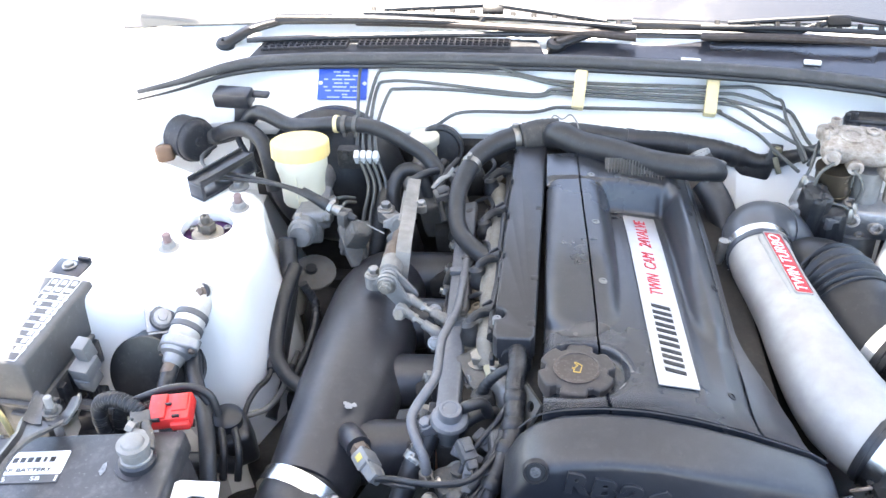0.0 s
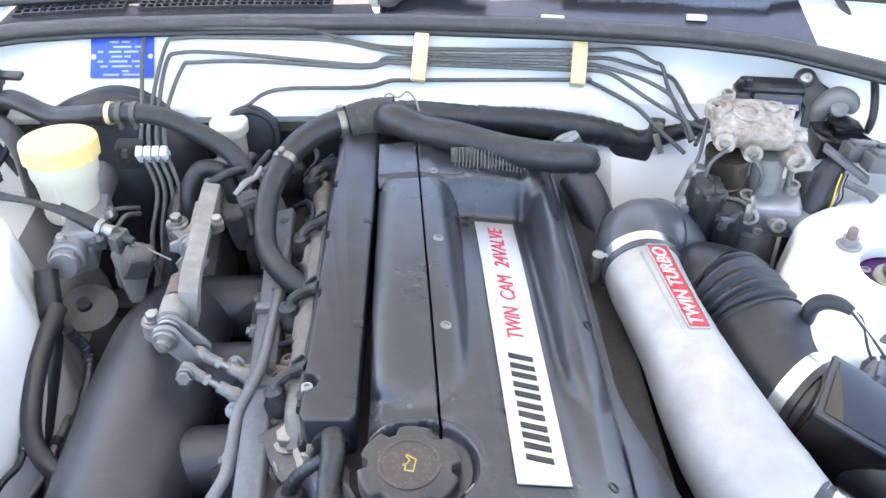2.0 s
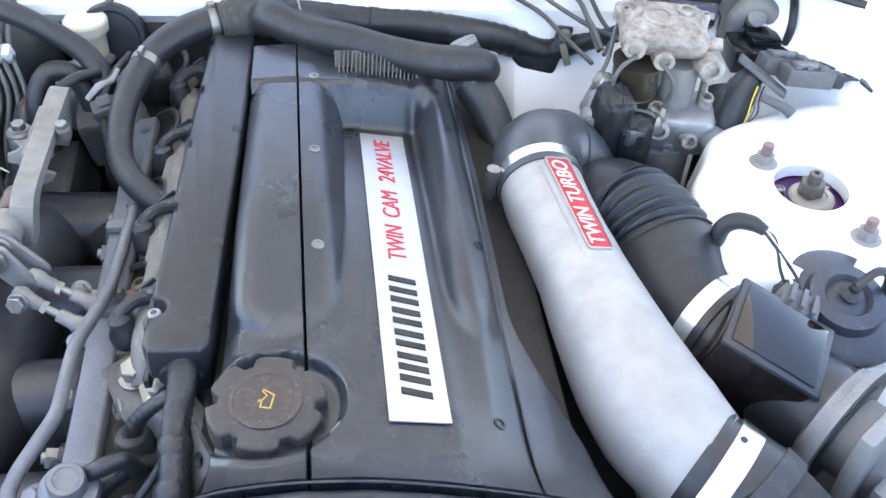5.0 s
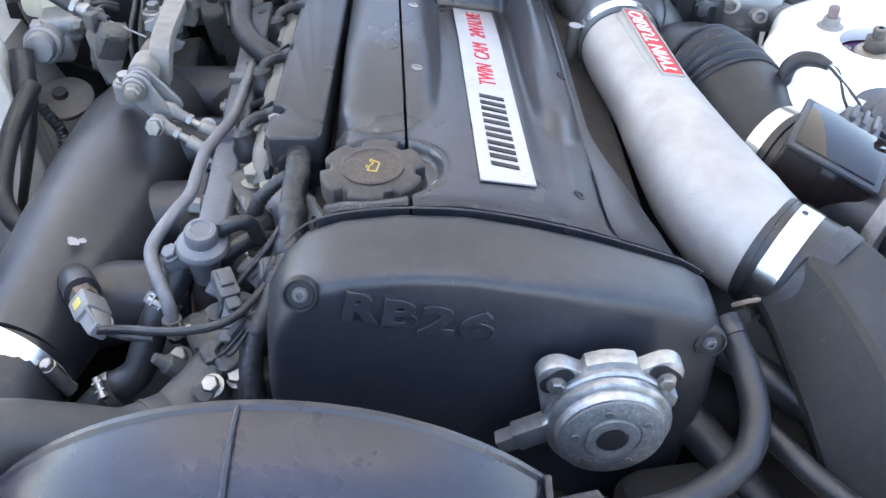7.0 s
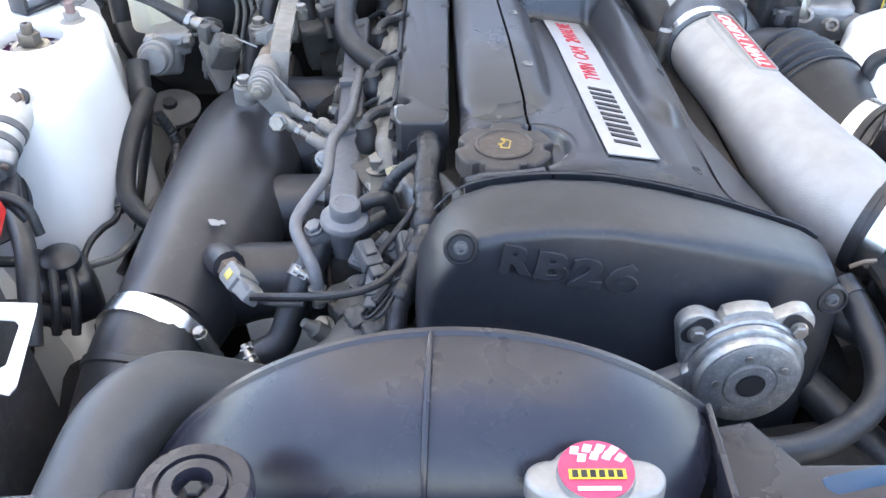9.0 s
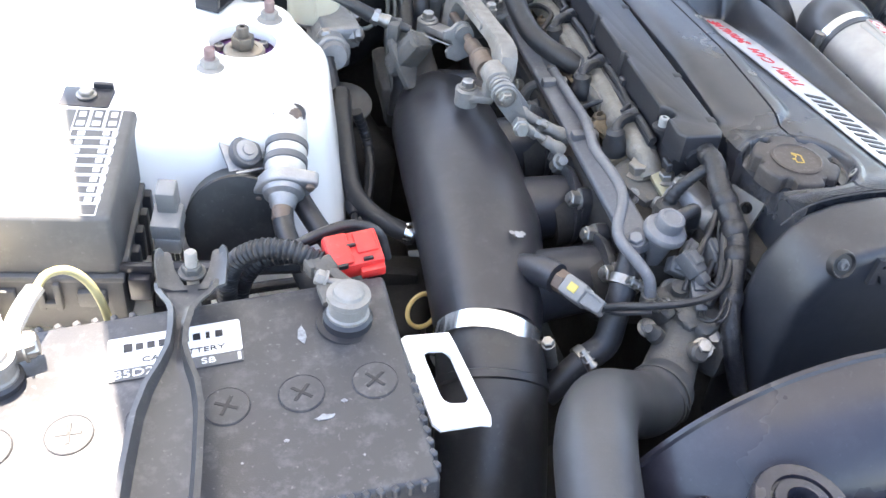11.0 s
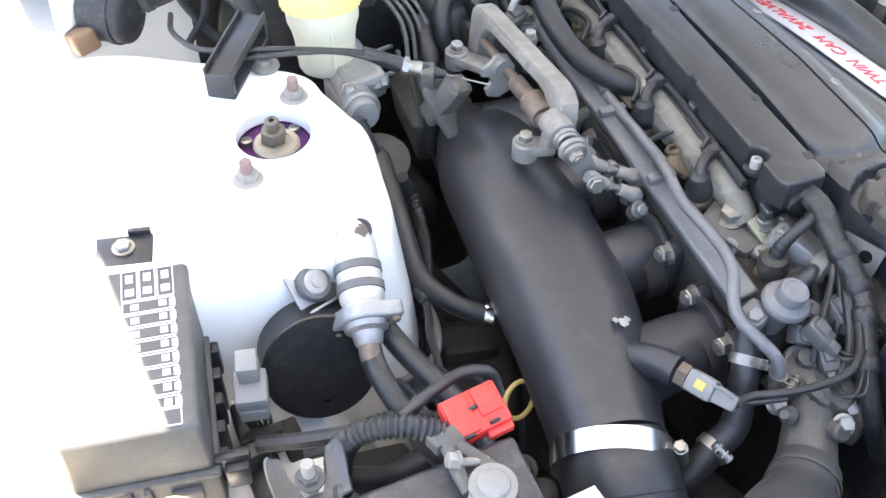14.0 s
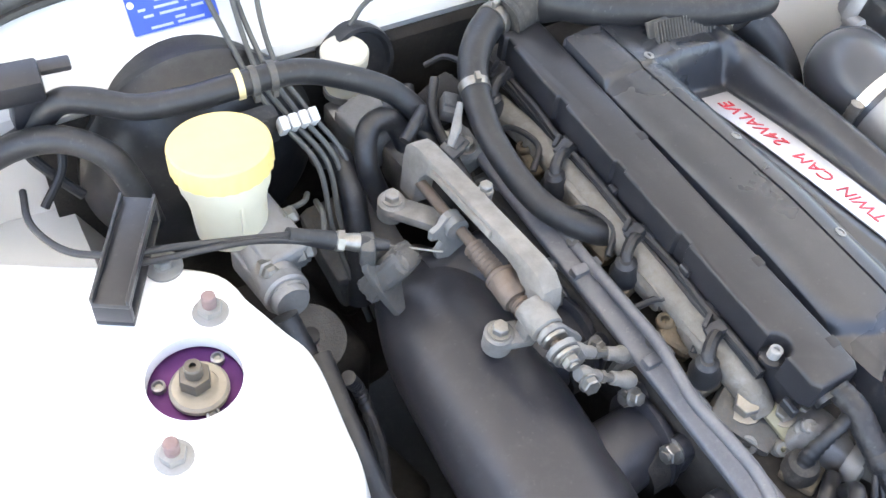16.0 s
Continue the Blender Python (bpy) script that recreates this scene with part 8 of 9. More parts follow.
for k in range(5):
    tube(bm, [PM @ Vector((-0.008 + 0.004 * k, -0.004, -0.034)), PM @ Vector((-0.01 + 0.005 * k, -0.008, -0.06)), PM @ Vector((-0.002 + 0.002 * k, -0.004, -0.1))], 0.0016, 6, 4)
part("wires", bm, RUBBER, plugc)


# washer tank
tank = thing("washer_tank", (-0.655, -0.31, 0.75), "sun-bleached cream washer tank with a round cap", "washer tank")
bm = B()
box(bm, pose(-0.657, -0.31, 0.735, 0, 0, 2), 0.058, 0.19, 0.1, 0.012, 3)
lathe(bm, [(0.02, 0.0), (0.02, 0.012)], Matrix.Translation((-0.64, -0.288, 0.78)), 24)
part("tank", bm, RESERVOIR, tank)
bm = B()
lathe(bm, [(0.022, 0), (0.0245, 0.002), (0.0245, 0.011), (0.0225, 0.014), (0, 0.015)], Matrix.Translation((-0.64, -0.288, 0.788)), 32)
box(bm, pose(-0.64, -0.288, 0.803, 0, 0, 30), 0.034, 0.007, 0.005, 0.0015)
part("tank_cap", bm, CREAM, tank)

# fuel filter, canister and their hoses
filt = thing("fuel_filter", (-0.405, -0.15, 0.81), "pale zinc fuel filter with rubber bands on a bracket", "fuel filter")
fa, fb = Vector((-0.398, -0.124, 0.837)), Vector((-0.4075, -0.19, 0.812))
fd = (fb - fa).normalized()
fm = along(fa, fd) @ Matrix.Diagonal((0.86, 0.86, 1.0, 1.0))
bm = B()
lathe(bm, [(0.0, -0.016), (0.0155, -0.0155), (0.018, -0.014), (0.0188, -0.011), (0.0188, 0.014), (0.0192, 0.016), (0.0192, 0.045), (0.0172, 0.05), (0.0195, 0.054), (0.021, 0.0555)], fm, 32)
part("filter_can", bm, mat("pale_zinc", (0.55, 0.54, 0.52), 0.5, 0.3, c2=(0.36, 0.34, 0.31), scale=60, amount=0.8, dust=0.3, dustc=(0.3, 0.25, 0.18)), filt)
for h in (0.022, 0.037):
    bm = B()
    lathe(bm, [(0.019, h - 0.0035), (0.0206, h - 0.003), (0.0206, h + 0.003), (0.019, h + 0.0035)], fm, 32)
    part("band", bm, DGREY, filt)
bm = B()
prism(bm, arc(0.027, 0, 0.0075, -70, 70, 6) + arc(0, 0, 0.0232, 60, 120, 6) + arc(-0.026, 0, 0.0085, 110, 250, 6) + arc(0, 0, 0.0232, 240, 300, 6), 0.011, fm @ pose(0, 0, 0.0535, 0, 0, 25), 0.0028, 3)
lathe(bm, [(0.02, 0.064), (0.0185, 0.0685), (0.0135, 0.071), (0.012, 0.078), (0.009, 0.081)], fm, 28)
part("cast_flange", bm, ALU, filt, "chalky cast end flange with two ears")
for x in (-0.026, 0.027):
    bm = B()
    lathe(bm, [(0.0042, 0.0), (0.0042, 0.0135), (0.003, 0.0145), (0, 0.0145)], fm @ pose(0, 0, 0.0535, 0, 0, 25) @ pose(x, 0, 0), 12)
    part("flange_rivet", bm, RUST, filt)
bm = B()
for k in range(3):
    lathe(bm, [(0.0013, 0), (0.0012, 0.0005), (0, 0.0006)], fm @ pose(0.0182 * math.sin(0.55 * k - 1.9), 0.0182 * math.cos(0.55 * k - 1.9), -0.004) @ pose(0, 0, 0, -90, 0, 0), 8)
part("stamped_dots", bm, INK, filt)
bm = B()
lathe(bm, [(0.0085, 0.078), (0.0095, 0.08), (0.0095, 0.09), (0.0085, 0.092)], fm, 18)
part("brass_collar", bm, RUST, filt)
MM = Matrix.Translation((-0.4365, -0.141, 0.822)) @ pose(0, 0, 0, 38, 10, 28)
bm = B()
box(bm, MM, 0.035, 0.036, 0.0024, 0.0008)
box(bm, MM @ pose(0, -0.0175, 0.005), 0.035, 0.0022, 0.012, 0.0007)
box(bm, MM @ pose(0.022, -0.006, 0.0), 0.014, 0.018, 0.0022, 0.0007)
part("mount_plate", bm, ALU, filt, "pale zinc mount plate")
bm = B()
lathe(bm, [(0.0128, 0.001), (0.0135, 0.003), (0.0135, 0.0075), (0.0125, 0.0092), (0.0098, 0.0095)], MM, 26)
part("rubber_ring", bm, DGREY, filt)
bm = B()
lathe(bm, [(0.0096, 0.006), (0.0096, 0.0098), (0.0085, 0.0106), (0.005, 0.0106), (0.0045, 0.0122), (0, 0.0122)], MM, 24)
part("mount_screw", bm, ALU, filt)
bm = B()
ear_m = along((-0.3925, -0.123, 0.8475), (-0.15, -0.72, 0.68), 8)
prism(bm, arc(0, 0, 0.0092, 0, 340, 17), 0.003, ear_m, 0.0009)
part("ear", bm, PLASTIC, filt)
bm = B()
hexbolt(bm, ear_m @ Vector((0, -0.001, 0.003)), (-0.15, -0.75, 0.65), 0.0046, 0.004, 1.35)
part("ear_bolt", bm, RUST, filt)
fh = thing("fuel_hose", (-0.4, -0.24, 0.79), "pair of grey-black rubber fuel hoses", "hose")
e = fa + fd * 0.07
bm = B()
tube(bm, [e, e + fd * 0.02 + Vector((0.001, 0, -0.001)), (-0.406, -0.228, 0.8), (-0.393, -0.265, 0.785), (-0.382, -0.285, 0.775), (-0.375, -0.30, 0.75)], 0.0085, 16, 6)
part("hose", bm, RUBBER, fh)
bm = B()
tube(bm, [(-0.394, -0.176, 0.803), (-0.383, -0.205, 0.797), (-0.362, -0.245, 0.785), (-0.35, -0.28, 0.77), (-0.345, -0.31, 0.74)], 0.0085, 16, 6)
part("hose", bm, RUBBER, fh)
can = thing("charcoal_canister", (-0.44, -0.185, 0.7), "glossy black round canister strapped below the filter", "canister")
bm = B()
lathe(bm, [(0.0, 0.05), (0.0415, 0.05), (0.0428, 0.0487), (0.0428, -0.06), (0.044, -0.065), (0.0, -0.065)], along((-0.441, -0.144, 0.765), (-0.05, -1, 0.45)), 40)
part("can", bm, mat("gloss_black", (0.014, 0.014, 0.015), 0.3, scale=30, spec=0.5, dust=0.06), can)
bm = B()
box(bm, pose(-0.494, -0.205, 0.70, 8, 0, 4), 0.036, 0.008, 0.13, 0.002)
box(bm, pose(-0.43, -0.235, 0.685, -10, 0, -4), 0.08, 0.03, 0.05, 0.006)
box(bm, pose(-0.475, -0.216, 0.73, 0, 0, 10), 0.012, 0.014, 0.07, 0.002)
part("mount_bracket", bm, DARK, can)
bm = B()
tube(bm, [(-0.47, -0.24, 0.76), (-0.44, -0.245, 0.768), (-0.41, -0.238, 0.765), (-0.385, -0.225, 0.755)], 0.0045, 10, 6)
part("can_hose", bm, RUBBER, can)
bm = B()
tube(bm, [(-0.46, -0.25, 0.74), (-0.42, -0.262, 0.735), (-0.385, -0.25, 0.725), (-0.35, -0.23, 0.70)], 0.009, 12, 10, rib=(0.001, 0.005))
part("can_conduit", bm, RUBBER, can)
bm = B()
lathe(bm, [(0.0428, -0.008), (0.0442, -0.008), (0.0442, 0.012), (0.0428, 0.012)], along((-0.441, -0.135, 0.761), (-0.05, -1, 0.45)), 40)
part("strap", bm, PLASTIC, can)
lead = thing("speed_sensor_lead", (-0.34, -0.12, 0.72), "black plug and lead hanging beside the strut tower", "wiring")
bm = B()
tube(bm, [(-0.336, -0.086, 0.733), (-0.337, -0.1, 0.731), (-0.337, -0.112, 0.73)], [0.007, 0.0075, 0.005], 14, 4)
part("plug", bm, PLASTIC, lead)
bm = B()
tube(bm, [(-0.337, -0.11, 0.73), (-0.339, -0.125, 0.727), (-0.345, -0.145, 0.73), (-0.348, -0.177, 0.73), (-0.352, -0.21, 0.70)], 0.0032, 8, 6)
part("lead", bm, RUBBER, lead)
drain = thing("breather_pipe", (-0.33, -0.12, 0.70), "pale grey pipe curving low beside the tower", "pipe")
bm = B()
tube(bm, [(-0.328, -0.04, 0.695), (-0.328, -0.089, 0.70), (-0.329, -0.117, 0.70), (-0.338, -0.143, 0.70), (-0.357, -0.156, 0.70), (-0.38, -0.16, 0.69)], 0.0036, 10, 7)
part("pipe", bm, ALUDULL, drain)
bm = B()
lathe(bm, [(0.0037, -0.005), (0.0052, -0.005), (0.0052, 0.005), (0.0037, 0.005)], along((-0.328, -0.075, 0.699), (0, -1, 0.1)), 14)
part("sleeve", bm, RUBBER, drain)
tap = thing("purge_valve", (-0.36, -0.195, 0.75), "glossy black purge valve with ribbed hoses under the filter", "valve")
bm = B()
box(bm, pose(-0.362, -0.2, 0.745, 10, -8, 25), 0.05, 0.045, 0.05, 0.008, 3)
lathe(bm, [(0.016, 0.0), (0.017, 0.004), (0.017, 0.014), (0.012, 0.018), (0.0, 0.019)], along((-0.362, -0.198, 0.768), (0.1, -0.1, 1)), 22)
part("valve_body", bm, PLASTIC, tap)
for k in range(3):
    bm = B()
    tube(bm, [(-0.385 + 0.014 * k, -0.185 - 0.008 * k, 0.774), (-0.378 + 0.014 * k, -0.21, 0.782 - 0.004 * k), (-0.37 + 0.016 * k, -0.238, 0.768), (-0.372 + 0.016 * k, -0.25, 0.74)], 0.0038, 9, 8, rib=(0.0005, 0.003))
    part("valve_hose", bm, RUBBER, tap)
tap.location.z -= 0.04
bm = B()
box(bm, pose(-0.499, -0.235, 0.735, 3, 0, 6), 0.026, 0.06, 0.012, 0.003)
box(bm, pose(-0.503, -0.205, 0.745, 0, 0, 4), 0.018, 0.05, 0.03, 0.003)
part("ledge", bm, PLASTIC, can)
side = thing("side_hose", (-0.33, -0.05, 0.75), "black rubber hose with a bright spring clip", "hose")
bm = B()
tube(bm, [(-0.335, 0.02, 0.78), (-0.338, -0.04, 0.765), (-0.335, -0.09, 0.74), (-0.318, -0.119, 0.732), (-0.299, -0.132, 0.726), (-0.284, -0.138, 0.722)], 0.009, 14, 8)
part("hose", bm, RUBBER, side)
bm = B()
lathe(bm, [(0.0092, -0.004), (0.0105, -0.004), (0.0105, 0.004), (0.0092, 0.004)], along((-0.29, -0.1355, 0.7235), (0.9, -0.35, -0.2)), 20)
box(bm, pose(-0.29, -0.138, 0.7345), 0.007, 0.004, 0.006, 0.0008)
part("clip", bm, BAND, side)
bm = B()
tube(bm, [(-0.35, 0.05, 0.8), (-0.343, 0.01, 0.76), (-0.347, -0.06, 0.70), (-0.35, -0.12, 0.66)], 0.011, 12, 16, rib=(0.001, 0.006))
tube(bm, [(-0.322, 0.0, 0.77), (-0.31, 0.0, 0.735), (-0.312, -0.04, 0.71), (-0.33, -0.09, 0.68)], 0.005, 10, 20, rib=(0.001, 0.003))
single("side_loom", bm, RUBBER, "black sleeved loom down the inside of the tower", "wiring")
dip = thing("dipstick", (-0.284, -0.213, 0.60), "yellow ring handle of the oil dipstick", "dipstick")
tor = [Vector((-0.287, -0.205, 0.692)) + Vector((0.0145 * math.cos(a), 0.005 * math.cos(a) + 0.009 * math.sin(a), 0.011 * math.sin(a))) for a in (2 * math.pi * j / 16 for j in range(17))]
bm = B()
tube(bm, tor, 0.0022, 8, 3)
part("ring", bm, YELLOW, dip)
bm = B()
tube(bm, [(-0.287, -0.214, 0.681), (-0.275, -0.205, 0.55)], 0.0025, 8, 2)
part("rod", bm, STEEL, dip)
random.seed(9)
gear = thing("lower_bracketry", (-0.31, -0.1, 0.5), "grimy iron engine mount and starter castings deep in the bay", "engine mount")
for k in range(9):
    bm = B()
    box(bm, pose(-0.31 + random.uniform(-0.03, 0.03), -0.28 + 0.05 * k, 0.58 + random.uniform(-0.05, 0.06), random.uniform(-30, 30), random.uniform(-30, 30), random.uniform(0, 90)), random.uniform(0.04, 0.09), random.uniform(0.03, 0.07), random.uniform(0.05, 0.12), 0.008)
    part("casting", bm, DARK, gear)
bm = casting(B(), pose(-0.305, -0.133, 0.622, 4, -4, 12), 0.075, 0.05, 0.03, 0.01, 0.001)
lathe(bm, [(0.019, 0.0), (0.0195, 0.006), (0.0165, 0.0085), (0.0145, 0.0085)], along((-0.309, -0.13, 0.632), (-0.1, -0.15, 1)), 26)
lathe(bm, [(0.011, -0.004), (0.012, 0.008), (0.0095, 0.014), (0.0, 0.0145)], along((-0.281, -0.136, 0.634), (0.1, -0.1, 1)), 20)
part("mount_casting", bm, DARK, gear, smooth=60)
TANBOLT = mat("tan_passivated_steel", (0.24, 0.19, 0.14), 0.5, 0.6, c2=(0.13, 0.1, 0.075), scale=120)
for p, r in (((-0.309, -0.13, 0.64), 0.0088), ((-0.325, -0.147, 0.637), 0.0068)):
    bm = B()
    hexbolt(bm, p, (-0.1, -0.15, 1), r, 0.007, 1.5)
    part("mount_bolt", bm, TANBOLT, gear)
for p in ((-0.3, -0.25, 0.66), (-0.318, -0.235, 0.655), (-0.29, -0.27, 0.65)):
    bm = B()
    hexbolt(bm, p, (-0.2, -0.3, 1), 0.008, 0.008, 1.6)
    part("mount_bolt", bm, DARKALLOY, gear)

# ---- radiator end ----
CX, CZ, CR = -0.035, 0.685, 0.198
shroud = thing("fan_shroud", (-0.03, -0.5, 0.7), "dusty black plastic fan shroud arched over the fan", "fan shroud")


def arch(y0, y1, r0, r1, a0, a1, n=48):
    return [[(CX + r * math.cos(radians(a0 + (a1 - a0) * i / n)), y, CZ + r * math.sin(radians(a0 + (a1 - a0) * i / n))) for i in range(n + 1)] for y, r in ((y0, r0), (y0 - 0.0012, r0 + 0.0022), (y0 - 0.0045, r0 + 0.0022), (y0 - 0.006, r0), (y0 - 0.018, r0 - 0.001), (y0 - 0.032, r0 - 0.0055), (y0 - 0.045, r0 - 0.0125), (y0 - 0.056, r0 - 0.0215), (y0 - 0.066, r0 - 0.034), (y0 - 0.074, r0 - 0.05), (y1 - 0.012, r1 - 0.05), (y1 - 0.014, r1 - 0.07))]


SHP = mat("shroud_plastic", (0.021, 0.0205, 0.029), 0.27, c2=(0.017, 0.0165, 0.023), scale=25, bump=0.1, bscale=800, dust=0.05, dustc=(0.2, 0.2, 0.23), rv=0.1, spec=0.5)
part("arch", thick(sheet(arch(-0.46, -0.53, CR, CR - 0.026, 200, 44)), 0.003), SHP, shroud)
bm = B()
tube(bm, [(CX - 0.01 + 0.05 * (0.464 + y), y, CZ + CR + 0.0008 + dr) for y, dr in ((-0.464, 0), (-0.478, -0.001), (-0.492, -0.0055), (-0.505, -0.0125), (-0.516, -0.0215), (-0.526, -0.034), (-0.533, -0.048))], [0.0012, 0.0017, 0.002, 0.0021, 0.002, 0.0018, 0.0014], 8, 4)
part("rib", bm, SHP, shroud)
bm = B()
prism(bm, [(0.106, -0.53), (0.106, -0.462), (0.135, -0.455), (0.155, -0.488), (0.3, -0.488), (0.3, -0.53)], 0.012, pose(0, 0, 0.797), 0.002)
part("side_plate", bm, SHP, shroud)
bm = B()
box(bm, pose(0.1065, -0.497, 0.80), 0.004, 0.07, 0.06, 0.001)
part("end_wall", bm, SHP, shroud)
bm = B()
prism(bm, [(-0.40, -0.60), (-0.40, -0.52), (-0.235, -0.505), (-0.16, -0.50), (-0.165, -0.60)], 0.01, pose(0, 0, 0.80), 0.002)
part("side_plate", bm, SHP, shroud)
fan = thing("cooling_fan", (CX, -0.45, CZ), "black cooling fan behind the radiator", "fan")
bm = B()
lathe(bm, [(0.0, 0.0), (0.03, 0.0), (0.04, -0.02), (0.04, -0.04)], along((CX, -0.45, CZ), (0, 1, 0)), 24)
part("hub", bm, RUBBER, fan)
for k in range(7):
    bm = B()
    box(bm, Matrix.Translation((CX, -0.46, CZ)) @ pose(0, 0, 0, 0, 360 / 7 * k, 0) @ pose(0.1, 0, 0, 35), 0.14, 0.004, 0.05, 0.001)
    part("blade", bm, RUBBER, fan)

rad = thing("radiator", (0, -0.6, 0.45), "black radiator with an alloy top tank", "radiator")
bm = B()
box(bm, pose(-0.02, -0.59, 0.6), 0.6, 0.04, 0.42, 0.005)
part("core", bm, DARK, rad)
bm = B()
tube(bm, [(-0.32, -0.572, 0.815), (-0.1, -0.572, 0.823), (0.1, -0.572, 0.823), (0.28, -0.572, 0.815)], 0.016, 16, 5)
part("top_tank", bm, ALUDULL, rad)
RC = Matrix.Translation((0.034, -0.535, 0.847))
bm = B()
lathe(bm, [(0.02, -0.03), (0.02, -0.004)], RC, 24)
part("filler_neck", bm, ALU, rad)
bm = B()
o = []
for j in range(72):
    a = 2 * math.pi * j / 72
    o.append(((0.0225 + 0.0115 * max(0, abs(math.cos(a)) - 0.86) / 0.14) * math.cos(a), (0.0225 + 0.0115 * max(0, abs(math.cos(a)) - 0.86) / 0.14) * math.sin(a)))
prism(bm, o, 0.011, RC @ pose(0, 0, -0.004), 0.003, 3)
lathe(bm, [(0.019, 0.0), (0.0185, 0.005), (0, 0.0065)], RC @ pose(0, 0, 0.006), 32)
rcap = part("radiator_cap", bm, ALU, rad, "zinc cap with a pink, white and yellow sticker")
PINK = mat("pink_print", (0.62, 0.05, 0.13), 0.4, scale=60)
bm = B()
lathe(bm, [(0.0182, 0.0), (0.018, 0.0006), (0, 0.0012)], RC @ pose(0, 0, 0.0115), 32)
part("sticker", bm, PINK, rcap, "pink sticker")
for k in range(4):
    for j in range(2):
        bm = B()
        prism(bm, [(-0.0024, -0.0022), (0.0014, -0.0026), (0.0026, 0.0022), (-0.0014, 0.0026)], 0.0005, RC @ pose(-0.0095 + 0.0062 * k + 0.0031 * j, 0.0125 - 0.0048 * j - 0.0006 * (k - 1.5) ** 2, 0.0124, 0, 0, -8 * k))
        part("white_check", bm, PAPER, rcap)
bm = B()
box(bm, RC @ pose(0.0, -0.0125, 0.0128), 0.02, 0.0022, 0.0004, 0)
part("white_band", bm, PAPER, rcap)
bm = B()
box(bm, RC @ pose(0.0, -0.004, 0.013), 0.027, 0.006, 0.0004, 0)
part("yellow_band", bm, YELINK, rcap)
bm = B()
for k in range(6):
    box(bm, RC @ pose(-0.0105 + 0.0042 * k, -0.004, 0.0134), 0.0028, 0.0042, 0.0004, 0)
part("name_bar", bm, INK, rcap)
for x, y, z in ((0.2245, -0.527, 0.843), (-0.154, -0.549, 0.862)):
    t = thing("radiator_mount", (x, y, z), "round grey-black rubber radiator mount with a hollow centre", "mount", "radiator mounts")
    bm = B()
    lathe(bm, [(0.03, -0.02), (0.032, -0.006), (0.032, 0.0), (0.03, 0.003), (0.021, 0.004), (0.0205, 0.001), (0.0185, 0.001), (0.018, 0.004), (0.011, 0.005), (0.009, -0.004), (0, -0.004)], Matrix.Translation((x, y, z)) @ Matrix.Scale(0.87, 4), 40)
    part("bush", bm, SHP, t)
    bm = B()
    hexbolt(bm, (x, y, z - 0.003), (0, 0, 1), 0.0045, 0.003, 1.2)
    part("screw", bm, INK, t)
    bm = B()
    box(bm, pose(x, y - 0.05, z - 0.012), 0.06, 0.08, 0.008, 0.002)
    part("bracket", bm, SHP, t)
bm = B()
box(bm, pose(0.182, -0.497, 0.793, 14, 0, 14), 0.044, 0.018, 0.036, 0.006)
single("blue_reservoir", bm, mat("blue_plastic", (0.01, 0.055, 0.12), 0.4, scale=40), "blue plastic tank corner behind the radiator", "tank")
ov = thing("overflow_hose", (0.2, -0.4, 0.77), "black rubber coolant hose curving round the timing cover", "hose")
bm = B()
tube(bm, [(0.233, -0.316, 0.802), (0.2425, -0.345, 0.788), (0.2435, -0.378, 0.777), (0.231, -0.406, 0.771), (0.2, -0.43, 0.769), (0.165, -0.446, 0.773), (0.132, -0.45, 0.778)], 0.0092, 18, 8)
part("hose", bm, RUBBER, ov)
bm = B()
lathe(bm, [(0.0092, -0.004), (0.0104, -0.004), (0.0104, 0.004), (0.0092, 0.004)], along((0.14, -0.4495, 0.777), (1, 0, 0)), 22)
part("clip", bm, PLASTIC, ov)
bm = B()
lathe(bm, [(0.0092, -0.003), (0.0102, -0.003), (0.0102, 0.003), (0.0092, 0.003)], along((0.2365, -0.326, 0.797), (0.3, -0.9, -0.3)), 22)
part("clip", bm, PLASTIC, ov)
bm = B()
tube(bm, [(0.236, -0.318, 0.815), (0.243, -0.322, 0.822), (0.252, -0.318, 0.82)], 0.0016, 6, 4)
part("spring_clip", bm, RUST, ov)
for pts, r in (([(0.24, -0.3, 0.76), (0.3, -0.35, 0.745), (0.34, -0.40, 0.73), (0.37, -0.44, 0.71)], 0.012), ([(0.25, -0.36, 0.755), (0.285, -0.41, 0.75), (0.33, -0.45, 0.74), (0.38, -0.48, 0.72)], 0.008), ([(0.22, -0.33, 0.72), (0.27, -0.40, 0.70), (0.32, -0.46, 0.68)], 0.014)):
    bm = B()
    tube(bm, pts, r, 14, 6)
    single("coolant_pipe", bm, RUBBER, "black rubber pipe running under the duct", "hose", "lower hoses")
bm = B()
box(bm, pose(0.22, -0.40, 0.66, 0, 0, 10), 0.1, 0.1, 0.1, 0.02)
lathe(bm, [(0.05, 0), (0.06, 0.01), (0.06, 0.03), (0.05, 0.04)], along((0.2, -0.42, 0.66), (0, -1, 0)), 32)
single("alternator", bm, DARK, "grimy alloy alternator low behind the radiator", "alternator")

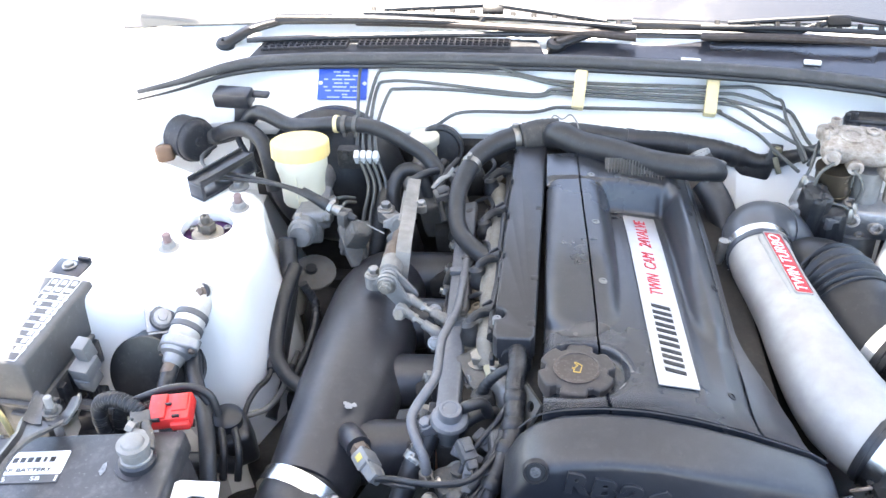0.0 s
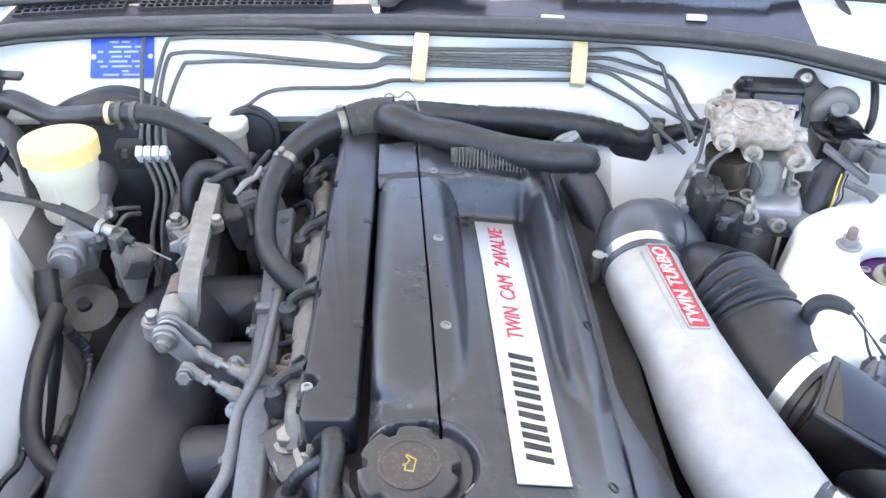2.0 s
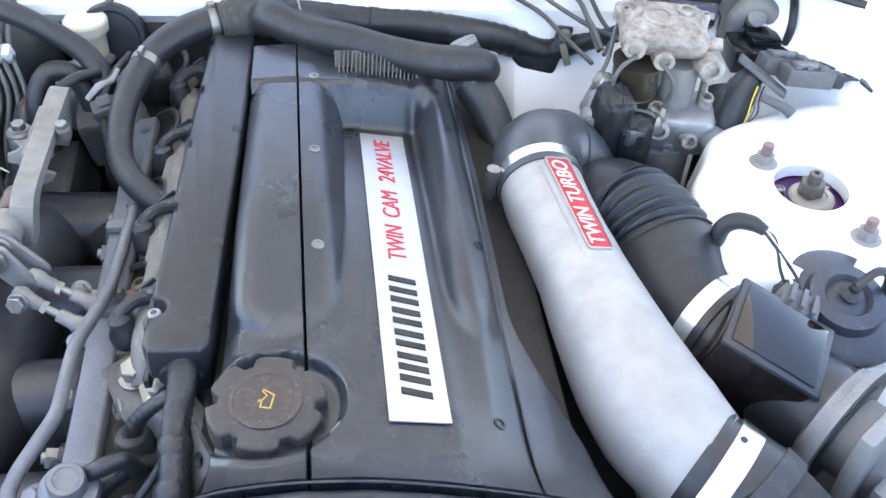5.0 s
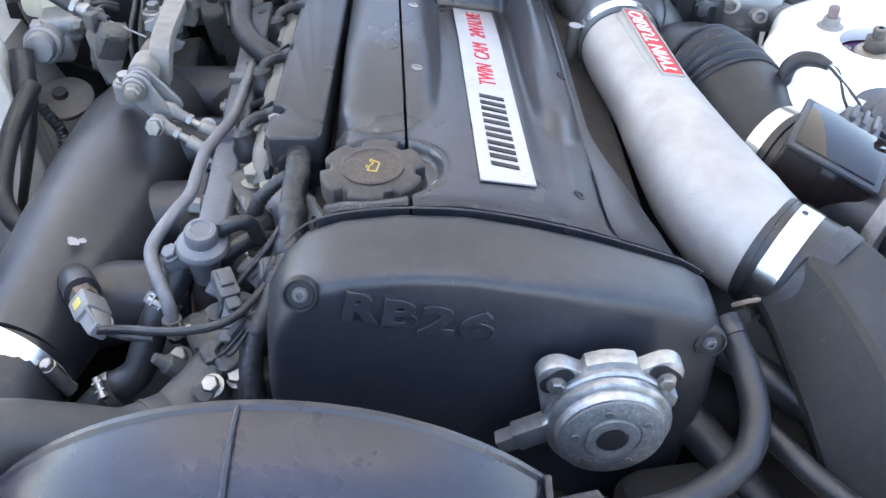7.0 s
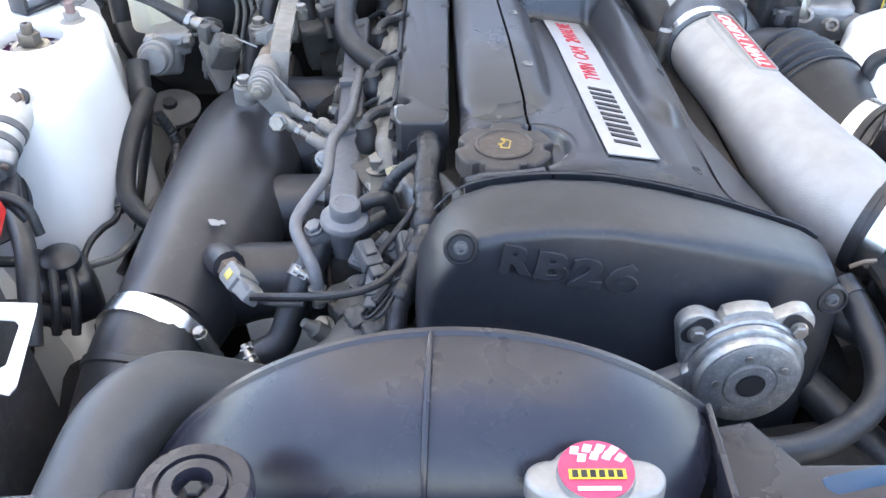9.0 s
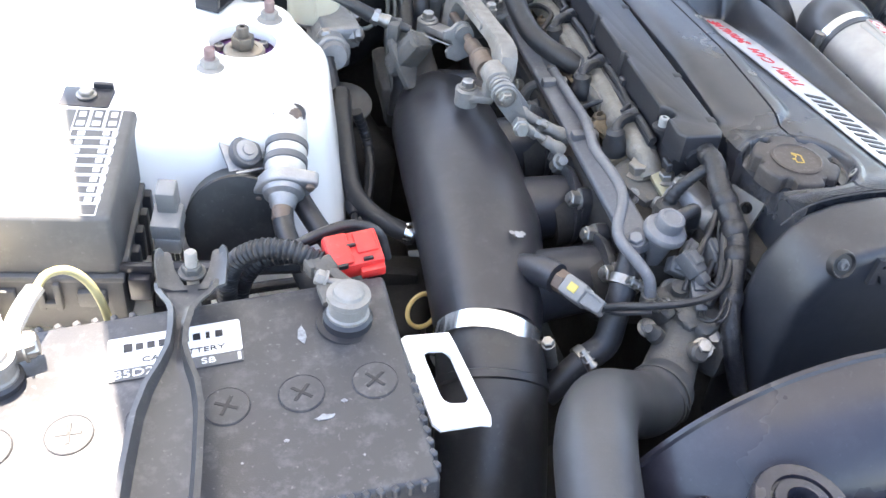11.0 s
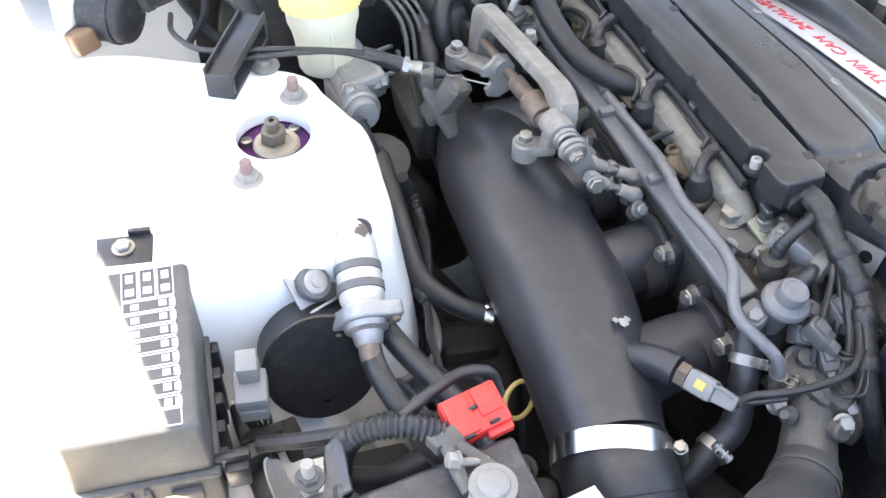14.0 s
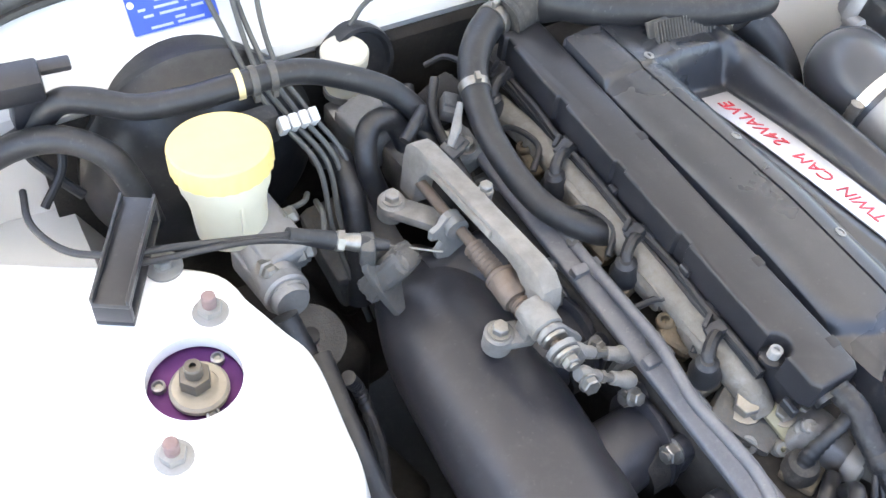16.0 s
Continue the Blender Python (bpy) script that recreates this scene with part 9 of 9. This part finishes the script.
# ---- antilock unit and electrics on the far side ----
AB = mat("corroded_alloy", (0.5, 0.475, 0.45), 0.55, 0.35, c2=(0.17, 0.13, 0.1), scale=120, amount=1.0, bump=1.0, bscale=300, dust=0.35, dustc=(0.55, 0.52, 0.48))
absu = thing("antilock_unit", (0.33, 0.12, 0.74), "corroded cast alloy antilock brake hydraulic unit", "brake unit")
random.seed(12)
bm = casting(B(), pose(0.322, 0.14, 0.9075, 8, 3, -6), 0.08, 0.058, 0.03, 0.011, 0.0012)
part("valve_block", bm, AB, absu, smooth=60)
for x, y, z, r, h, d in ((0.29, 0.15, 0.92, 0.013, 0.008, (0, 0, 1)), (0.318, 0.142, 0.92, 0.017, 0.005, (0.05, -0.1, 1)), (0.345, 0.15, 0.918, 0.009, 0.008, (0, 0, 1)), (0.358, 0.135, 0.915, 0.0045, 0.016, (0, 0, 1)), (0.362, 0.116, 0.882, 0.013, 0.014, (0.2, -1, 0.05)), (0.318, 0.113, 0.893, 0.010, 0.012, (-0.1, -1, 0.2)), (0.292, 0.115, 0.905, 0.010, 0.014, (-0.4, -1, 0.3)), (0.364, 0.13, 0.897, 0.007, 0.014, (1, -0.2, 0.1)), (0.303, 0.165, 0.92, 0.007, 0.014, (0, 0, 1)), (0.285, 0.135, 0.925, 0.0045, 0.012, (-0.2, 0, 1))):
    bm = B()
    lathe(bm, [(r, -0.006), (r, h - 0.001), (r * 0.9, h), (r * 0.55, h), (r * 0.5, h - 0.004), (0, h - 0.004)], along((x, y, z), d), 18)
    part("port_boss", bm, AB, absu)
BRONZE = mat("dark_bronze_can", (0.09, 0.075, 0.055), 0.32, 0.7, c2=(0.05, 0.04, 0.03), scale=60)
bm = B()
lathe(bm, [(0.0, -0.001), (0.0225, 0.0), (0.0235, 0.002), (0.0235, 0.004), (0.022, 0.005), (0.022, 0.036), (0.0235, 0.037), (0.0235, 0.042), (0, 0.043)], Matrix.Translation((0.299, 0.12, 0.843)), 30)
part("solenoid", bm, BRONZE, absu, "dark bronze solenoid can")
bm = B()
lathe(bm, [(0.0195, 0), (0.0195, 0.05)], Matrix.Translation((0.341, 0.127, 0.83)), 28)
part("accumulator", bm, ALUDULL, absu)
bm = B()
lathe(bm, [(0.0035, 0), (0.0035, 0.055)], Matrix.Translation((0.366, 0.118, 0.828)), 12)
part("tie_rod", bm, STEEL, absu)
bm = casting(B(), pose(0.338, 0.12, 0.806, 4, 0, -10), 0.088, 0.055, 0.05, 0.012, 0.0009)
part("lower_block", bm, ALU, absu, "bright cast alloy lower block", 60)
for x, y, z, r, h, d in ((0.351, 0.09, 0.806, 0.0085, 0.008, (0.1, -1, 0.25)), (0.373, 0.097, 0.803, 0.0145, 0.02, (0.5, -1, 0.15)), (0.322, 0.093, 0.818, 0.01, 0.01, (-0.2, -1, 0.3)), (0.318, 0.1, 0.832, 0.008, 0.012, (0, -0.3, 1)), (0.37, 0.115, 0.83, 0.007, 0.014, (0, -0.2, 1)), (0.336, 0.098, 0.79, 0.006, 0.006, (0, -1, 0))):
    bm = B()
    lathe(bm, [(r, -0.006), (r, h - 0.001), (r * 0.92, h), (r * 0.6, h), (r * 0.55, h - 0.006), (0, h - 0.006)], along((x, y, z), d), 18)
    part("port_boss", bm, AB if r < 0.012 else ALUDULL, absu)
bm = B()
lathe(bm, [(0.03, -0.06), (0.032, -0.05), (0.032, 0.1)], Matrix.Translation((0.335, 0.12, 0.685)), 28)
part("pump_motor", bm, ALUDULL, absu)
for pts in ([(0.316, 0.1, 0.893), (0.322, 0.092, 0.885), (0.3255, 0.09, 0.87), (0.322, 0.094, 0.838)], [(0.29, 0.1, 0.905), (0.274, 0.095, 0.89), (0.271, 0.093, 0.865), (0.28, 0.09, 0.85), (0.305, 0.085, 0.846), (0.315, 0.085, 0.835), (0.316, 0.085, 0.82)], [(0.31, 0.085, 0.82), (0.312, 0.08, 0.80), (0.307, 0.08, 0.77), (0.305, 0.085, 0.73)], [(0.306, 0.2, 0.9), (0.285, 0.16, 0.895), (0.27, 0.12, 0.885), (0.262, 0.11, 0.87)]):
    bm = B()
    tube(bm, pts, 0.0021, 8, 7)
    part("hydraulic_line", bm, PIPEGREY, absu)
for x, y, z in ((0.322, 0.094, 0.832), (0.316, 0.085, 0.828), (0.262, 0.11, 0.862)):
    bm = B()
    lathe(bm, [(0.006, -0.008), (0.006, 0.004), (0.0045, 0.008), (0.003, 0.014)], Matrix.Translation((x, y, z)), 6)
    part("union_nut", bm, STEEL, absu)
bm = B()
box(bm, Matrix.Translation((0.263, 0.11, 0.848)) @ pose(0, 0, 0, 0, 18, 10), 0.016, 0.016, 0.05, 0.004)
lathe(bm, [(0.011, -0.012), (0.011, 0.01), (0.006, 0.012), (0.006, 0.018), (0, 0.018)], along((0.258, 0.1, 0.828), (-0.3, -1, 0.2)), 16)
part("pipe_junction", bm, ALU, absu)
bm = B()
casting(bm, pose(0.268, 0.092, 0.80, 6, 4, 15), 0.032, 0.038, 0.145, 0.013, 0.0014)
casting(bm, pose(0.296, 0.09, 0.783, 6, -3, 5), 0.036, 0.034, 0.12, 0.013, 0.0014)
part("plug_boot", bm, RUBBER, absu)
bm = B()
box(bm, pose(0.293, 0.078, 0.826, 10, 0, 20), 0.022, 0.02, 0.022, 0.004)
part("plug", bm, DGREY, absu)

pump = thing("solenoid_pump", (0.42, 0.24, 0.87), "blue-black solenoid on a cast bracket with two rubber-mounted ears", "solenoid")
BLUEBLACK = mat("blue_black", (0.02, 0.026, 0.05), 0.16, c2=(0.015, 0.018, 0.03), scale=40, spec=0.6)
bm = B()
tube(bm, [(0.358, 0.252, 0.86), (0.407, 0.247, 0.858)], 0.0165, 28, 2)
part("coil", bm, BLUEBLACK, pump)
bm = B()
box(bm, pose(0.378, 0.252, 0.876, 14, 1, -5), 0.068, 0.022, 0.011, 0.004, 3)
box(bm, pose(0.347, 0.252, 0.864, 0, 0, -5), 0.016, 0.03, 0.024, 0.005, 3)
for dx, dz in ((-0.004, 0.018), (0.005, 0.02)):
    lathe(bm, [(0.004, 0), (0.004, 0.008), (0.0025, 0.01), (0, 0.01)], Matrix.Translation((0.345 + dx, 0.246, 0.86 + dz)), 10)
part("end_cap", bm, PLASTIC, pump)
bm = B()
box(bm, pose(0.396, 0.2325, 0.864, -55, 0, -5), 0.014, 0.0008, 0.012, 0)
part("label", bm, GREY, pump, "worn white label")
bk = Matrix.Translation((0.43, 0.243, 0.862)) @ pose(0, 0, 0, 52, 0, -12)
bm = B()
prism(bm, [(-0.0285, 0.012)] + arc(-0.019, 0.022, 0.0115, 180, 40, 7) + [(-0.004, 0.02), (0.01, 0.012), (0.024, 0.012)] + arc(0.04, 0.018, 0.0105, 120, -60, 7) + [(0.03, 0.0), (0.016, -0.006), (-0.004, -0.03), (-0.018, -0.028), (-0.016, -0.008), (-0.024, 0.002)], 0.006, bk, 0.0015)
part("mount_bracket", bm, DARKALLOY, pump, "grey cast mounting bracket")
for x, y in ((-0.019, 0.022), (0.04, 0.018)):
    bm = B()
    lathe(bm, [(0.0095, 0.005), (0.0098, 0.009), (0.0085, 0.0105), (0.0062, 0.0105)], bk @ pose(x, y, 0), 22)
    ear = part("rubber_mount", bm, RUBBER, pump)
    bm = B()
    lathe(bm, [(0.0062, 0.006), (0.0062, 0.0115), (0.005, 0.0125), (0.002, 0.0125), (0.0015, 0.011), (0, 0.011)], bk @ pose(x, y, 0), 18)
    part("mount_bolt", bm, STEEL, ear)
bm = B()
tube(bm, [(0.424, 0.232, 0.846), (0.428, 0.23, 0.866), (0.441, 0.23, 0.876), (0.455, 0.228, 0.87), (0.462, 0.226, 0.852)], [0.0085, 0.0095, 0.0105, 0.0095, 0.0085], 16, 7)
lathe(bm, [(0.008, 0), (0.0095, 0.003), (0.0095, 0.012), (0.006, 0.014), (0, 0.014)], along((0.441, 0.228, 0.862), (0, -0.8, 0.6)), 18)
part("curved_body", bm, ALUDULL, pump)
relay = thing("relay_box", (0.452, 0.2, 0.83), "black stepped relay cover on the inner wing", "relay box")
rl = Matrix.Translation((0.4505, 0.205, 0.842)) @ pose(0, 0, 0, 6, 2, 4)
bm = B()
box(bm, rl @ pose(0.002, 0, -0.004), 0.076, 0.036, 0.024, 0.002)
part("cover", bm, GLOSSBLACK, relay)
bm = B()
box(bm, rl @ pose(-0.004, 0.004, 0.011), 0.03, 0.026, 0.008, 0.0015)
box(bm, rl @ pose(-0.03, -0.004, 0.009), 0.018, 0.03, 0.003, 0.001)
part("raised_top", bm, GLOSSBLACK, relay)
bm = B()
box(bm, rl @ pose(0.0, -0.0195, -0.008), 0.05, 0.003, 0.012, 0.001)
part("front_clip", bm, PLASTIC, relay)
cons = thing("wiring_connectors", (0.43, 0.13, 0.84), "pair of grey wiring connectors with a black bracket", "connector")
cm = Matrix.Translation((0.456, 0.146, 0.855)) @ pose(0, 0, 0, -6, 10, 8)
for k in range(2):
    m = cm @ pose(-0.004 + 0.012 * k, 0.0105 - 0.0215 * k, 0.0)
    bm = B()
    box(bm, m, 0.05, 0.019, 0.017, 0.002)
    for q in (-0.016, -0.004, 0.01):
        box(bm, m @ pose(q, 0, 0.0095), 0.007, 0.014, 0.004, 0.001)
    body = part("connector_body", bm, DGREY, cons)
    bm = B()
    box(bm, m @ pose(-0.006, -0.002, 0.0115), 0.022, 0.006, 0.004, 0.001)
    part("latch", bm, MGREY, body)
    bm = B()
    box(bm, m @ pose(0.031, 0, -0.001), 0.014, 0.016, 0.014, 0.003)
    for q in range(4):
        tube(bm, [m @ Vector((0.036, -0.006 + 0.004 * q, 0.001)), m @ Vector((0.05, -0.005 + 0.003 * q, 0.003)), (0.53, 0.14 - 0.01 * k + 0.002 * q, 0.842)], 0.0016, 6, 5)
    part("rear_seal", bm, RUBBER, body)
bm = B()
a_, b_ = Vector((0.405, 0.1435, 0.867)), Vector((0.4395, 0.1215, 0.847))
by = (b_ - a_).normalized()
bx = by.cross(Vector((0, 0.3, 1))).normalized()
bmx = Matrix((bx, by, bx.cross(by))).transposed().to_4x4()
bmx.translation = (a_ + b_) / 2
box(bm, bmx, 0.022, (b_ - a_).length + 0.008, 0.004, 0.001)
tube(bm, [(0.418, 0.112, 0.848), (0.436, 0.102, 0.843), (0.443, 0.098, 0.839)], [0.004, 0.0045, 0.0055], 10, 4)
part("bracket", bm, DGREY, cons)
bm = B()
tube(bm, [(0.418, 0.14, 0.855), (0.404, 0.128, 0.842), (0.39, 0.112, 0.81), (0.38, 0.1, 0.77), (0.375, 0.09, 0.72)], [0.01, 0.015, 0.016, 0.015, 0.014], 14, 6, rib=(0.0008, 0.009))
part("loom", bm, RUBBER, cons)
for k in range(3):
    bm = B()
    tube(bm, [(0.414 + 0.003 * k, 0.118, 0.855), (0.407 + 0.003 * k, 0.106, 0.848), (0.404 + 0.004 * k, 0.1, 0.838), (0.402, 0.098, 0.825)], 0.0008, 6, 5)
    part("connector_wire", bm, (YELINK, PIPEGREY, INK)[k], cons)
bm = B()
tube(bm, [(0.395, 0.14, 0.84), (0.39, 0.1, 0.80), (0.36, 0.06, 0.76), (0.32, 0.03, 0.73)], 0.016, 12, 7, rib=(0.001, 0.008))
tube(bm, [(0.30, 0.08, 0.75), (0.28, 0.06, 0.74), (0.25, 0.04, 0.70)], 0.02, 12, 6)
single("right_loom", bm, RUBDUST, "thick black dusty loom below the antilock unit", "wiring")
bm = B()
tube(bm, [(0.45, 0.36, 0.95), (0.467, 0.31, 0.926), (0.475, 0.28, 0.91), (0.476, 0.24, 0.896), (0.47, 0.205, 0.875), (0.468, 0.2, 0.85)], 0.0042, 8, 6)
single("washer_tube", bm, RUBBER, "thin black washer tube beside the wing", "hose")
absu.scale = (0.94, 1.0, 0.8)
absu.location.z = 0.765
